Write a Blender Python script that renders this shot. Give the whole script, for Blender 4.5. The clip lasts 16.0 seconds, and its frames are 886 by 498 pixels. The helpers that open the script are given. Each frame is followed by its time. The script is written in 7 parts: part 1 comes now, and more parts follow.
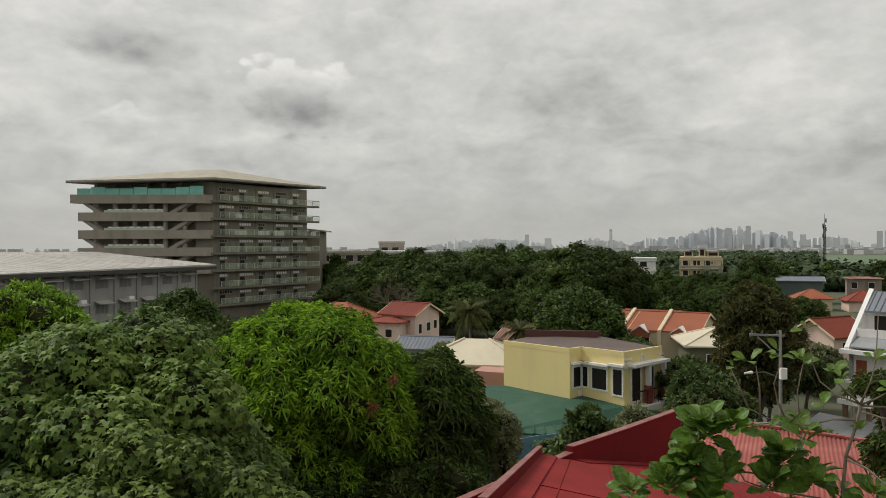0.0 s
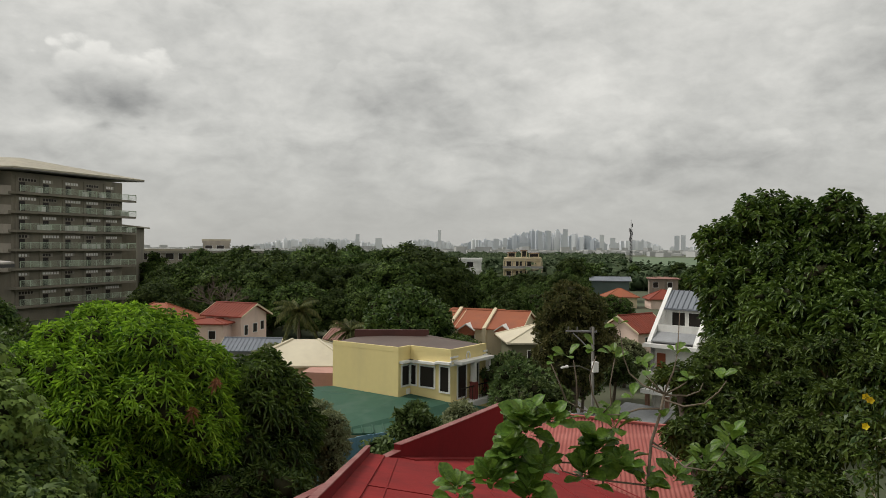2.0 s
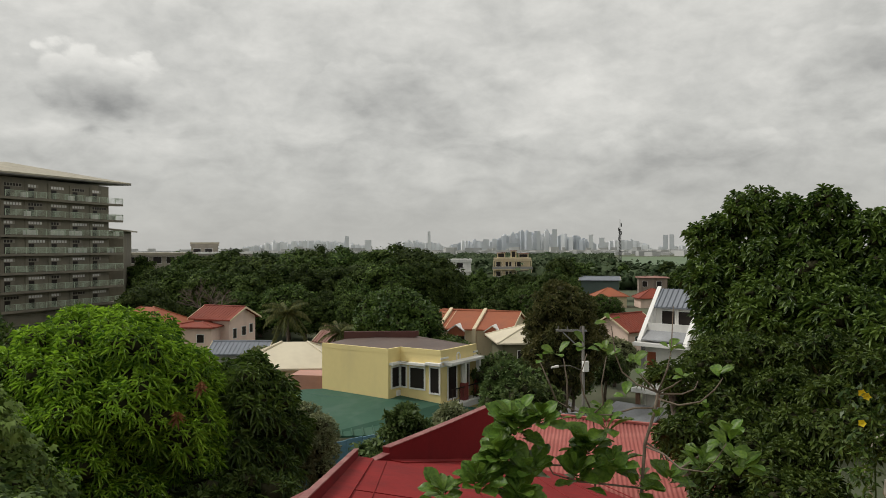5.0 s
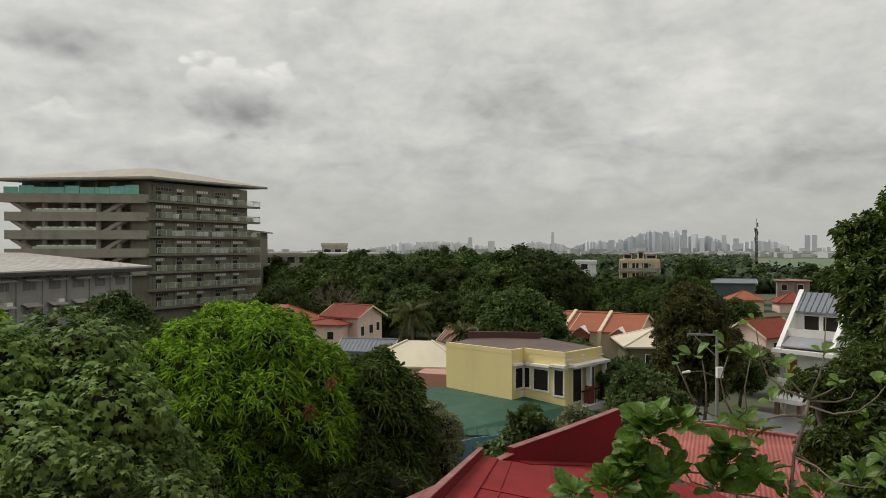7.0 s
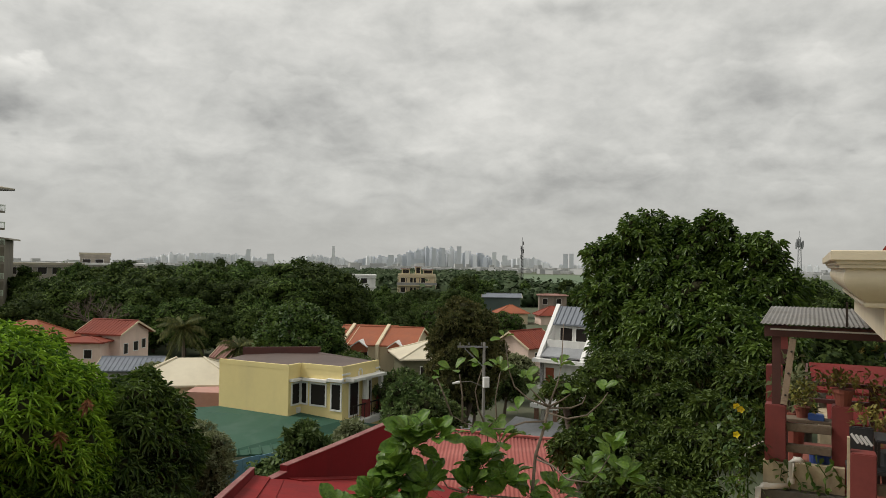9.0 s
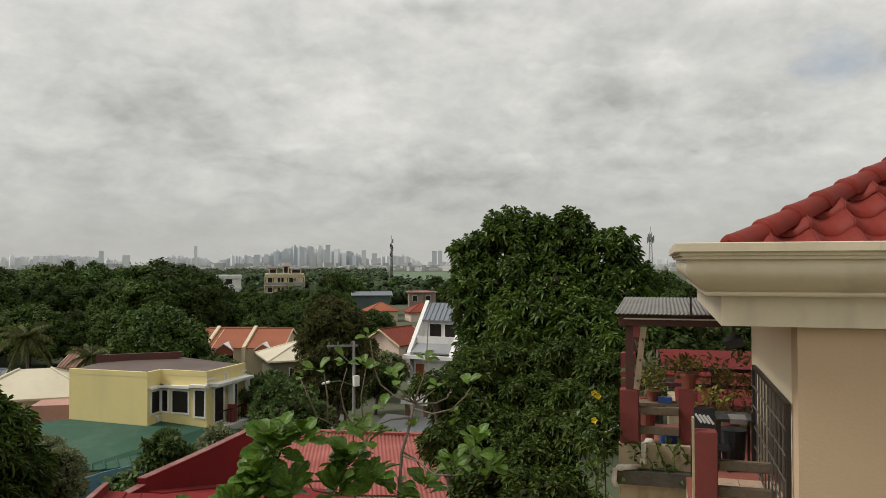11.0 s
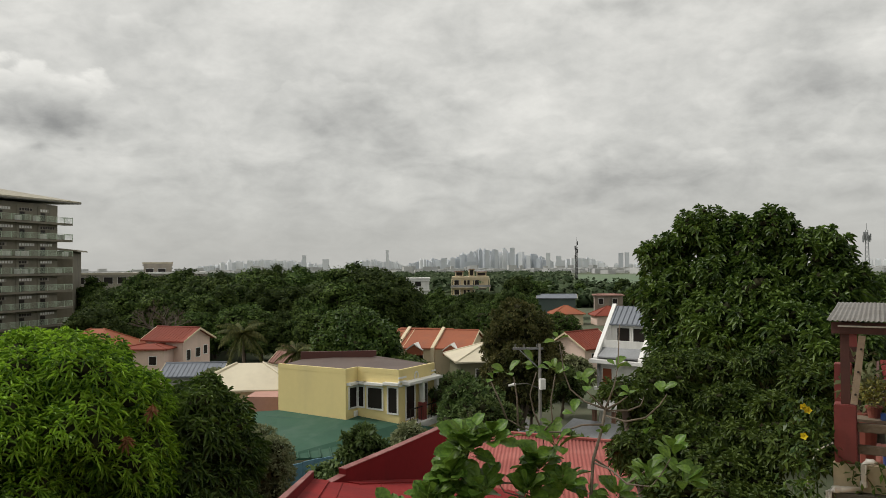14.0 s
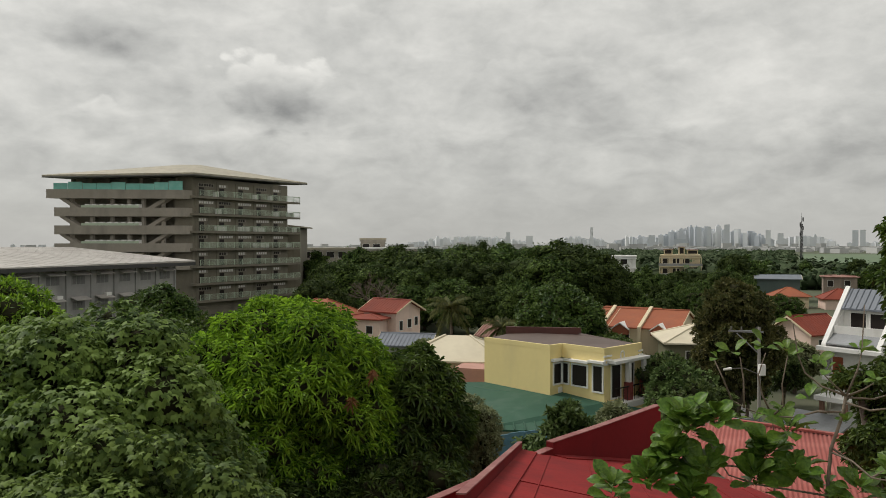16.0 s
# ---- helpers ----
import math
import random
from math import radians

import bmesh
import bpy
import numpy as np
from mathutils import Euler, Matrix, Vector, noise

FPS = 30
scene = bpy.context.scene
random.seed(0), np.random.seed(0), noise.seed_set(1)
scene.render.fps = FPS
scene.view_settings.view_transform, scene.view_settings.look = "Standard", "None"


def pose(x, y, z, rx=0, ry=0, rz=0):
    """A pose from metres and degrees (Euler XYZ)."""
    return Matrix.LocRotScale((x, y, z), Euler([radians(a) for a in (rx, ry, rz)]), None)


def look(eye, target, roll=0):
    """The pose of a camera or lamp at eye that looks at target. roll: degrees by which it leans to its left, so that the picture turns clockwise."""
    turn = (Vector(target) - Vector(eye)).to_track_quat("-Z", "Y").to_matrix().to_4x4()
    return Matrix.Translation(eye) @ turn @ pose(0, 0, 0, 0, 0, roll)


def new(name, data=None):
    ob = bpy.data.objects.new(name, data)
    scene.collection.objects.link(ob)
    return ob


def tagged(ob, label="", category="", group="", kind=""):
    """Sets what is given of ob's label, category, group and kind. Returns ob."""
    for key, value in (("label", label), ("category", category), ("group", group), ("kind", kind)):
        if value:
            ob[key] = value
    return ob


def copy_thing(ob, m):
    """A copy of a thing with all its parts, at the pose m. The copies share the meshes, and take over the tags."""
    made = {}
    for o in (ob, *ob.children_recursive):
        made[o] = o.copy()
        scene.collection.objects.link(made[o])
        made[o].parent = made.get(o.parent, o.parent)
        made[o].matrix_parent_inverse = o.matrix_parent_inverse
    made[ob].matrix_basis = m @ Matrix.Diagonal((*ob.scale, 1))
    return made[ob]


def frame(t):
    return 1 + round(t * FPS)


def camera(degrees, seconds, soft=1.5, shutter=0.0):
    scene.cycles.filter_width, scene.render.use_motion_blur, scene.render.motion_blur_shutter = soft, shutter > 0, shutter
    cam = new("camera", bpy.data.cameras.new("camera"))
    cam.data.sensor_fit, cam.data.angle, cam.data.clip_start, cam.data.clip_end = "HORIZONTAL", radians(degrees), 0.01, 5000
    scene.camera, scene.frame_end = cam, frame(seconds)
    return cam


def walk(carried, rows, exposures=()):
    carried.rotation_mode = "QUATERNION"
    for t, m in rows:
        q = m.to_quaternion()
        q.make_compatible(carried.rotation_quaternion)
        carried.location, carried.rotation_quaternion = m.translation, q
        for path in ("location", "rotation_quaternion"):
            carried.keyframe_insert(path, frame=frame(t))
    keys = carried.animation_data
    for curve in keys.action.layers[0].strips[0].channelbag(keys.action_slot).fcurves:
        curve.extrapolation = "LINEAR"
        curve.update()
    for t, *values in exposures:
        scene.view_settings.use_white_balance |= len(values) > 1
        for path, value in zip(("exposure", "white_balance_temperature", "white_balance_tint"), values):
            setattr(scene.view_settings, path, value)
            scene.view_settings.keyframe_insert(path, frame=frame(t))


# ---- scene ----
cam = camera(61.26, 16.0, soft=0.9)
PATH = [
    (0, look((-0.000, -0.001, 13.500), (-0.00, 100.00, 13.09), -0.30)),
    (0.5, look((-0.004, -0.013, 13.501), (5.79, 99.82, 12.87), -0.11)),
    (1, look((0.004, 0.012, 13.497), (10.93, 99.41, 12.85), -0.10)),
    (1.5, look((0.008, 0.042, 13.495), (14.28, 99.02, 13.12), 0.05)),
    (2, look((0.020, 0.096, 13.485), (22.38, 97.56, 13.05), 0.35)),
    (2.5, look((0.023, 0.144, 13.477), (26.81, 96.49, 13.10), 0.30)),
    (3, look((0.036, 0.189, 13.465), (27.99, 96.20, 13.10), 0.37)),
    (3.2, look((0.043, 0.199, 13.463), (28.24, 96.14, 13.10), 0.38)),
    (4.25, look((0.081, 0.254, 13.452), (27.48, 96.43, 13.13), 0.10)),
    (5.3, look((0.120, 0.310, 13.441), (21.42, 98.01, 13.18), -0.20)),
    (5.5, look((0.127, 0.320, 13.439), (19.71, 98.38, 13.18), -0.21)),
    (6, look((0.104, 0.365, 13.409), (16.44, 99.02, 13.17), -0.13)),
    (6.5, look((0.115, 0.399, 13.407), (13.52, 99.50, 13.22), -0.12)),
    (7, look((0.079, 0.359, 13.408), (7.59, 100.08, 13.30), -0.10)),
    (7.5, look((0.068, 0.328, 13.419), (5.07, 100.20, 13.21), 0.04)),
    (8, look((0.081, 0.306, 13.434), (13.88, 99.35, 13.32), 0.43)),
    (8.5, look((0.107, 0.205, 13.437), (29.32, 95.84, 14.41), 0.96)),
    (9, look((0.113, 0.197, 13.454), (35.89, 93.56, 15.36), 0.81)),
    (9.5, look((0.134, 0.205, 13.450), (40.89, 91.50, 15.44), 0.19)),
    (10, look((0.162, 0.215, 13.453), (46.49, 88.82, 15.16), -0.02)),
    (10.2, look((0.163, 0.216, 13.452), (47.72, 88.17, 15.16), 0.02)),
    (11.25, look((0.168, 0.219, 13.446), (51.96, 85.74, 15.16), -0.20)),
    (12.3, look((0.173, 0.223, 13.441), (49.79, 87.03, 15.20), -0.43)),
    (12.5, look((0.174, 0.223, 13.439), (48.85, 87.56, 15.20), -0.50)),
    (13, look((0.171, 0.237, 13.444), (43.46, 90.36, 15.35), -0.53)),
    (13.5, look((0.150, 0.226, 13.443), (36.55, 93.34, 15.61), -0.45)),
    (14, look((0.138, 0.223, 13.456), (29.22, 95.87, 15.65), -0.44)),
    (14.5, look((0.075, 0.152, 13.458), (23.13, 97.44, 15.44), -0.26)),
    (15, look((0.070, 0.158, 13.466), (14.86, 99.05, 14.50), -0.16)),
    (15.5, look((0.036, 0.166, 13.445), (6.68, 99.95, 13.33), 0.03)),
    (16, look((0.028, 0.165, 13.434), (2.50, 100.13, 12.65), -0.06)),
]
walk(cam, PATH, [(0, 0.04), (3, 0.04), (8, 0.04), (9, 0.06), (10, 0.10), (14, 0.10), (15.5, 0.06), (16, 0.05)])

# ---- world and sun ----
SUN_EL, SUN_AZ = radians(50), radians(298)  # in the north-west


def sky_world():
    w = bpy.data.worlds.new("overcast_sky")
    scene.world = w
    w.use_nodes = True
    nt = w.node_tree
    nt.nodes.clear()

    def nd(kind, **kw):
        n = nt.nodes.new(kind)
        for k, v in kw.items():
            n.inputs[k].default_value = v
        return n

    def math_(op, a, b=None, c=None, clamp=False):
        n = nt.nodes.new("ShaderNodeMath")
        n.operation, n.use_clamp = op, clamp
        for i, v in enumerate((a, b, c)):
            if v is None:
                continue
            if isinstance(v, (int, float)):
                n.inputs[i].default_value = v
            else:
                nt.links.new(v, n.inputs[i])
        return n.outputs[0]

    def noise_(vec, scale, detail, rough, dist=0.0):
        n = nd("ShaderNodeTexNoise", Scale=scale, Detail=detail, Roughness=rough, Distortion=dist)
        nt.links.new(vec, n.inputs["Vector"])
        return n.outputs["Fac"]

    tc = nt.nodes.new("ShaderNodeTexCoord")
    sep = nt.nodes.new("ShaderNodeSeparateXYZ")
    nt.links.new(tc.outputs["Generated"], sep.inputs[0])
    az = math_("MULTIPLY", math_("ARCTAN2", sep.outputs[0], sep.outputs[1]), 57.2958)
    el = math_("MULTIPLY", math_("ARCSINE", sep.outputs[2]), 57.2958)
    # angular coordinates in tens of degrees; the layer is seen flatter towards the horizon
    flat = math_("DIVIDE", 1.0, math_("ADD", math_("MAXIMUM", sep.outputs[2], 0.0), 0.36))
    com = nt.nodes.new("ShaderNodeCombineXYZ")
    nt.links.new(math_("MULTIPLY", sep.outputs[0], flat), com.inputs[0])
    nt.links.new(math_("MULTIPLY", sep.outputs[1], flat), com.inputs[1])
    ang = nt.nodes.new("ShaderNodeCombineXYZ")
    nt.links.new(math_("MULTIPLY", az, 0.1), ang.inputs[0])
    nt.links.new(math_("MULTIPLY", el, 0.16), ang.inputs[1])
    high = noise_(com.outputs[0], 2.0, 5, 0.5, 0.3)
    streak = noise_(com.outputs[0], 6.0, 6, 0.55, 0.4)
    billow = noise_(ang.outputs[0], 0.9, 6, 0.5, 0.3)
    fine = noise_(ang.outputs[0], 2.6, 7, 0.58, 0.15)
    wisp = noise_(ang.outputs[0], 7.0, 5, 0.6, 0.3)
    tone = math_("ADD", math_("MULTIPLY", math_("SUBTRACT", high, 0.5), 0.34), math_("MULTIPLY", math_("SUBTRACT", billow, 0.5), 0.26))
    tone = math_("ADD", tone, math_("MULTIPLY", math_("SUBTRACT", streak, 0.5), 0.34))
    tone = math_("ADD", tone, math_("MULTIPLY", math_("SUBTRACT", wisp, 0.5), 0.14))
    tone = math_("ADD", tone, math_("ADD", 0.462, math_("MULTIPLY", math_("MINIMUM", el, 22.0), 0.0055)))
    # cumulus below the layer
    puff = nd("ShaderNodeTexVoronoi", Scale=5.5, Randomness=1.0)
    puff.feature = "SMOOTH_F1"
    puff.inputs["Smoothness"].default_value = 0.6
    warp = nt.nodes.new("ShaderNodeVectorMath")
    warp.operation = "MULTIPLY_ADD"
    wn = nd("ShaderNodeTexNoise", Scale=3.0, Detail=4.0)
    nt.links.new(ang.outputs[0], wn.inputs["Vector"])
    nt.links.new(wn.outputs["Color"], warp.inputs[0])
    warp.inputs[1].default_value = (0.22, 0.22, 0.0)
    nt.links.new(ang.outputs[0], warp.inputs[2])
    nt.links.new(warp.outputs[0], puff.inputs["Vector"])
    puffs = math_("ADD", math_("MULTIPLY", math_("SUBTRACT", puff.outputs["Distance"], 0.4), 0.9), math_("MULTIPLY", math_("SUBTRACT", fine, 0.5), 1.3))
    for a0, e0, sx, sy, dark, glow in CUMULI:
        dx = math_("DIVIDE", math_("SUBTRACT", az, a0), sx)
        dy = math_("DIVIDE", math_("SUBTRACT", el, e0), sy)
        r = math_("SQRT", math_("ADD", math_("MULTIPLY", dx, dx), math_("MULTIPLY", dy, dy)))
        r = math_("ADD", r, puffs)
        n = nt.nodes.new("ShaderNodeMapRange")
        n.interpolation_type = "SMOOTHSTEP"
        n.inputs["From Min"].default_value, n.inputs["From Max"].default_value = (1.15, 0.35) if glow else (1.3, -0.15)
        nt.links.new(r, n.inputs["Value"])
        body = n.outputs[0]
        base = math_("SUBTRACT", 0.75, math_("MULTIPLY", dy, 0.55), clamp=True)
        tone = math_("SUBTRACT", tone, math_("MULTIPLY", math_("MULTIPLY", body, base), dark * 0.78))
        if dark > 0.05:
            top = math_("MULTIPLY", math_("ADD", dy, -0.05), 1.3, clamp=True)
            rim = nt.nodes.new("ShaderNodeMapRange")
            rim.interpolation_type = "SMOOTHSTEP"
            rim.inputs["From Min"].default_value, rim.inputs["From Max"].default_value = 1.15, 0.85
            nt.links.new(r, rim.inputs["Value"])
            tone = math_("ADD", tone, math_("MULTIPLY", math_("MULTIPLY", rim.outputs[0], top), glow or 0.05))
    # the murk along the horizon evens the clouds out
    murk = math_("MULTIPLY", math_("SUBTRACT", 7.5, el), 0.15, clamp=True)
    murk = math_("MULTIPLY", murk, 0.75)
    tone = math_("ADD", math_("MULTIPLY", tone, math_("SUBTRACT", 1.0, murk)), math_("MULTIPLY", murk, 0.405))
    ramp = nt.nodes.new("ShaderNodeValToRGB")
    ramp.color_ramp.elements[0].position, ramp.color_ramp.elements[0].color = 0.15, (0.15, 0.15, 0.148, 1)
    ramp.color_ramp.elements[1].position, ramp.color_ramp.elements[1].color = 0.85, (0.86, 0.842, 0.79, 1)
    e = ramp.color_ramp.elements.new(0.5)
    e.color = (0.505, 0.502, 0.474, 1)
    nt.links.new(tone, ramp.inputs[0])
    clouds = nd("ShaderNodeBackground", Strength=1.1)
    nt.links.new(ramp.outputs[0], clouds.inputs["Color"])
    sky = nt.nodes.new("ShaderNodeTexSky")
    sky.sky_type, sky.sun_disc, sky.sun_elevation, sky.sun_rotation = "NISHITA", False, SUN_EL, SUN_AZ
    blue = nd("ShaderNodeBackground", Strength=0.1)
    nt.links.new(sky.outputs[0], blue.inputs["Color"])
    # a thin gap in the layer high to the north-east, closed elsewhere
    gx = math_("DIVIDE", math_("SUBTRACT", az, 58.6), 3.4)
    gy = math_("DIVIDE", math_("SUBTRACT", el, 13.2), 1.9)
    gap = math_("ADD", math_("SQRT", math_("ADD", math_("MULTIPLY", gx, gx), math_("MULTIPLY", gy, gy))), math_("MULTIPLY", math_("SUBTRACT", fine, 0.5), 2.4))
    gap = math_("MULTIPLY", math_("SUBTRACT", 1.1, gap), 0.75, clamp=True)
    cover = math_("SUBTRACT", 0.97, math_("MULTIPLY", gap, 0.45))
    mix = nt.nodes.new("ShaderNodeMixShader")
    nt.links.new(cover, mix.inputs[0])
    nt.links.new(blue.outputs[0], mix.inputs[1])
    nt.links.new(clouds.outputs[0], mix.inputs[2])
    out = nt.nodes.new("ShaderNodeOutputWorld")
    nt.links.new(mix.outputs[0], out.inputs[0])


# azimuth, elevation, half width, half height, base darkness, crown brightness
CUMULI = [
    (-24.2, 14.8, 6.5, 2.4, 0.24, 0.00), (-9.4, 9.8, 5.4, 2.4, 0.20, 0.00), (-10.9, 11.0, 4.2, 2.8, 0.10, 0.17), (-5.4, 15.3, 3.8, 2.1, 0.14, 0.00),
    (8.4, 11.4, 5.5, 2.6, 0.12, 0.00), (-23.4, 8.6, 2.4, 1.6, 0.06, 0.11), (-21.0, 11.0, 6.0, 1.9, 0.11, 0.03),
    (-13.0, 7.0, 6.5, 1.6, 0.10, 0.00), (27.7, 6.3, 4.2, 1.9, 0.12, 0.00), (18.6, 12.0, 3.5, 1.3, 0.06, 0.00),
    (43.9, 12.6, 7.5, 2.4, 0.18, 0.00), (47.8, 9.0, 4.5, 1.6, 0.10, 0.00), (36.3, 6.6, 2.8, 1.6, 0.10, 0.00),
    (44.2, 7.4, 3.2, 1.2, 0.10, 0.00), (45.8, 4.8, 3.6, 1.0, 0.07, 0.00), (54.0, 8.4, 4.5, 1.6, 0.10, 0.05),
    (30.7, 18.8, 7.0, 1.5, 0.24, 0.00), (12.7, 8.8, 2.6, 0.35, -0.07, 0.00), (19.5, 8.7, 4.5, 0.35, -0.07, 0.00),
    (24.5, 11.5, 3.0, 0.5, -0.06, 0.00),
]
sky_world()
sun = new("sun", bpy.data.lights.new("sun", "SUN"))
sun.data.energy, sun.data.angle, sun.data.color = 2.3, radians(20), (1.0, 0.96, 0.90)
sun.matrix_basis = look((40 * math.sin(SUN_AZ) * math.cos(SUN_EL), 40 * math.cos(SUN_AZ) * math.cos(SUN_EL), 40 * math.sin(SUN_EL) + 20), (0, 0, 20))

# ---- materials ----


def mat(name, c1, c2=None, rough=0.6, metal=0.0, scale=2.0, fine=30.0, bump=0.1, spread=0.5, stain=None, island=False, spec=0.5, coords="Object"):
    """Two tones mixed by a coarse and a fine noise, with fine relief; stain: (colour, amount) streaks of dirt."""
    m = bpy.data.materials.new(name)
    m.use_nodes = True
    nt = m.node_tree
    b = nt.nodes["Principled BSDF"]
    b.inputs["Roughness"].default_value, b.inputs["Metallic"].default_value = rough, metal
    b.inputs["Specular IOR Level"].default_value = spec
    c2 = c2 or tuple(v * 0.82 for v in c1)
    tc = nt.nodes.new("ShaderNodeTexCoord")

    def noise_(s, d=4):
        n = nt.nodes.new("ShaderNodeTexNoise")
        n.inputs["Scale"].default_value, n.inputs["Detail"].default_value = s, d
        nt.links.new(tc.outputs[coords], n.inputs["Vector"])
        return n.outputs["Fac"]

    big, small = noise_(scale, 5), noise_(fine, 4)
    add = nt.nodes.new("ShaderNodeMath")
    add.operation = "MULTIPLY_ADD"
    nt.links.new(small, add.inputs[0])
    add.inputs[1].default_value = 0.45
    nt.links.new(big, add.inputs[2])
    fac = add.outputs[0]
    if island:
        g = nt.nodes.new("ShaderNodeNewGeometry")
        ai = nt.nodes.new("ShaderNodeMath")
        ai.operation = "MULTIPLY_ADD"
        nt.links.new(g.outputs["Random Per Island"], ai.inputs[0])
        ai.inputs[1].default_value = 0.5
        nt.links.new(fac, ai.inputs[2])
        off = nt.nodes.new("ShaderNodeMath")
        off.operation = "SUBTRACT"
        nt.links.new(ai.outputs[0], off.inputs[0])
        off.inputs[1].default_value = 0.25
        fac = off.outputs[0]
    mr = nt.nodes.new("ShaderNodeMapRange")
    mr.inputs["From Min"].default_value, mr.inputs["From Max"].default_value = 0.725 - spread / 2, 0.725 + spread / 2
    nt.links.new(fac, mr.inputs["Value"])
    mx = nt.nodes.new("ShaderNodeMix")
    mx.data_type = "RGBA"
    nt.links.new(mr.outputs[0], mx.inputs["Factor"])
    mx.inputs["A"].default_value, mx.inputs["B"].default_value = (*c1, 1), (*c2, 1)
    col = mx.outputs["Result"]
    if stain:
        mp = nt.nodes.new("ShaderNodeMapping")
        mp.inputs["Scale"].default_value = (1.0, 1.0, 0.22)
        nt.links.new(tc.outputs[coords], mp.inputs["Vector"])
        sn = nt.nodes.new("ShaderNodeTexNoise")
        sn.inputs["Scale"].default_value, sn.inputs["Detail"].default_value = scale * 2.3, 6
        nt.links.new(mp.outputs[0], sn.inputs["Vector"])
        sr = nt.nodes.new("ShaderNodeMapRange")
        sr.inputs["From Min"].default_value, sr.inputs["From Max"].default_value, sr.inputs["To Max"].default_value = 0.5, 0.75, stain[1]
        nt.links.new(sn.outputs["Fac"], sr.inputs["Value"])
        m2 = nt.nodes.new("ShaderNodeMix")
        m2.data_type = "RGBA"
        nt.links.new(sr.outputs[0], m2.inputs["Factor"])
        nt.links.new(col, m2.inputs["A"])
        m2.inputs["B"].default_value = (*stain[0], 1)
        col = m2.outputs["Result"]
    nt.links.new(col, b.inputs["Base Color"])
    if bump:
        bp = nt.nodes.new("ShaderNodeBump")
        bp.inputs["Strength"].default_value, bp.inputs["Distance"].default_value = bump, 0.02
        nt.links.new(small, bp.inputs["Height"])
        nt.links.new(bp.outputs[0], b.inputs["Normal"])
    return m


def leaf_mat(name, c1, c2, rough=0.45, through_light=0.35, scale=0.6, tone=0.1, gloss=0.3):
    m = mat(name, c1, c2, rough, scale=scale, fine=6.0, bump=0.0, spread=0.55, island=True, spec=gloss)
    nt = m.node_tree
    b = nt.nodes["Principled BSDF"]
    oi = nt.nodes.new("ShaderNodeObjectInfo")
    hv = nt.nodes.new("ShaderNodeHueSaturation")
    for lo, hi, sock, src in ((0.492, 0.508, "Hue", "Random"), (1.0 - tone, 1.0 + tone, "Value", "Random")):
        k = nt.nodes.new("ShaderNodeMapRange")
        k.inputs["To Min"].default_value, k.inputs["To Max"].default_value = lo, hi
        nt.links.new(oi.outputs[src], k.inputs["Value"])
        nt.links.new(k.outputs[0], hv.inputs[sock])
    nt.links.new(b.inputs["Base Color"].links[0].from_socket, hv.inputs["Color"])
    nt.links.new(hv.outputs[0], b.inputs["Base Color"])
    tr = nt.nodes.new("ShaderNodeBsdfTranslucent")
    nt.links.new(b.inputs["Base Color"].links[0].from_socket, tr.inputs["Color"])
    mx = nt.nodes.new("ShaderNodeMixShader")
    mx.inputs[0].default_value = through_light
    nt.links.new(b.outputs[0], mx.inputs[1])
    nt.links.new(tr.outputs[0], mx.inputs[2])
    nt.links.new(mx.outputs[0], nt.nodes["Material Output"].inputs["Surface"])
    return m


def glass_mat(name, c, rough=0.08):
    m = bpy.data.materials.new(name)
    m.use_nodes = True
    b = m.node_tree.nodes["Principled BSDF"]
    b.inputs["Base Color"].default_value, b.inputs["Roughness"].default_value = (*c, 1), rough
    b.inputs["IOR"].default_value, b.inputs["Specular IOR Level"].default_value = 1.5, 0.3
    return m


M_GROUND = mat("ground_soil", (0.045, 0.07, 0.028), (0.085, 0.085, 0.05), 0.95, scale=0.05, fine=1.5)
M_ROAD = mat("asphalt", (0.06, 0.06, 0.058), (0.16, 0.155, 0.15), 0.9, scale=0.4, fine=20)
M_CONC = mat("tower_concrete", (0.225, 0.203, 0.155), (0.165, 0.148, 0.113), 0.85, scale=0.25, fine=2.5, stain=((0.09, 0.085, 0.075), 0.5))
M_CONC_LIGHT = mat("tower_band_paint", (0.34, 0.305, 0.255), (0.27, 0.245, 0.205), 0.8, scale=0.2, fine=2.0, stain=((0.15, 0.14, 0.125), 0.55))
M_TOWER_ROOF = mat("tower_roof_metal", (0.40, 0.36, 0.27), (0.30, 0.275, 0.21), 0.6, scale=0.3, fine=3.0, stain=((0.2, 0.17, 0.12), 0.6))
M_SOFFIT = mat("soffit_grey", (0.16, 0.155, 0.145), None, 0.85, scale=0.3, fine=3.0)
M_TEAL_GLASS = mat("teal_glass", (0.14, 0.45, 0.38), (0.22, 0.55, 0.47), 0.18, scale=0.3, fine=1.2, bump=0, spec=0.6)
M_GREEN_RAIL = mat("rail_green", (0.38, 0.47, 0.34), (0.46, 0.53, 0.42), 0.5, scale=0.5, fine=4.0)
M_GLASS_DARK = glass_mat("dark_glass", (0.018, 0.014, 0.012), 0.3)
M_WHITE = mat("white_paint", (0.80, 0.79, 0.76), (0.70, 0.69, 0.66), 0.6, scale=0.6, fine=8.0, stain=((0.38, 0.36, 0.32), 0.35))
M_GREY_WALL = mat("hall_grey_paint", (0.33, 0.325, 0.315), (0.27, 0.265, 0.26), 0.8, scale=0.2, fine=2.0, stain=((0.14, 0.14, 0.135), 0.5))
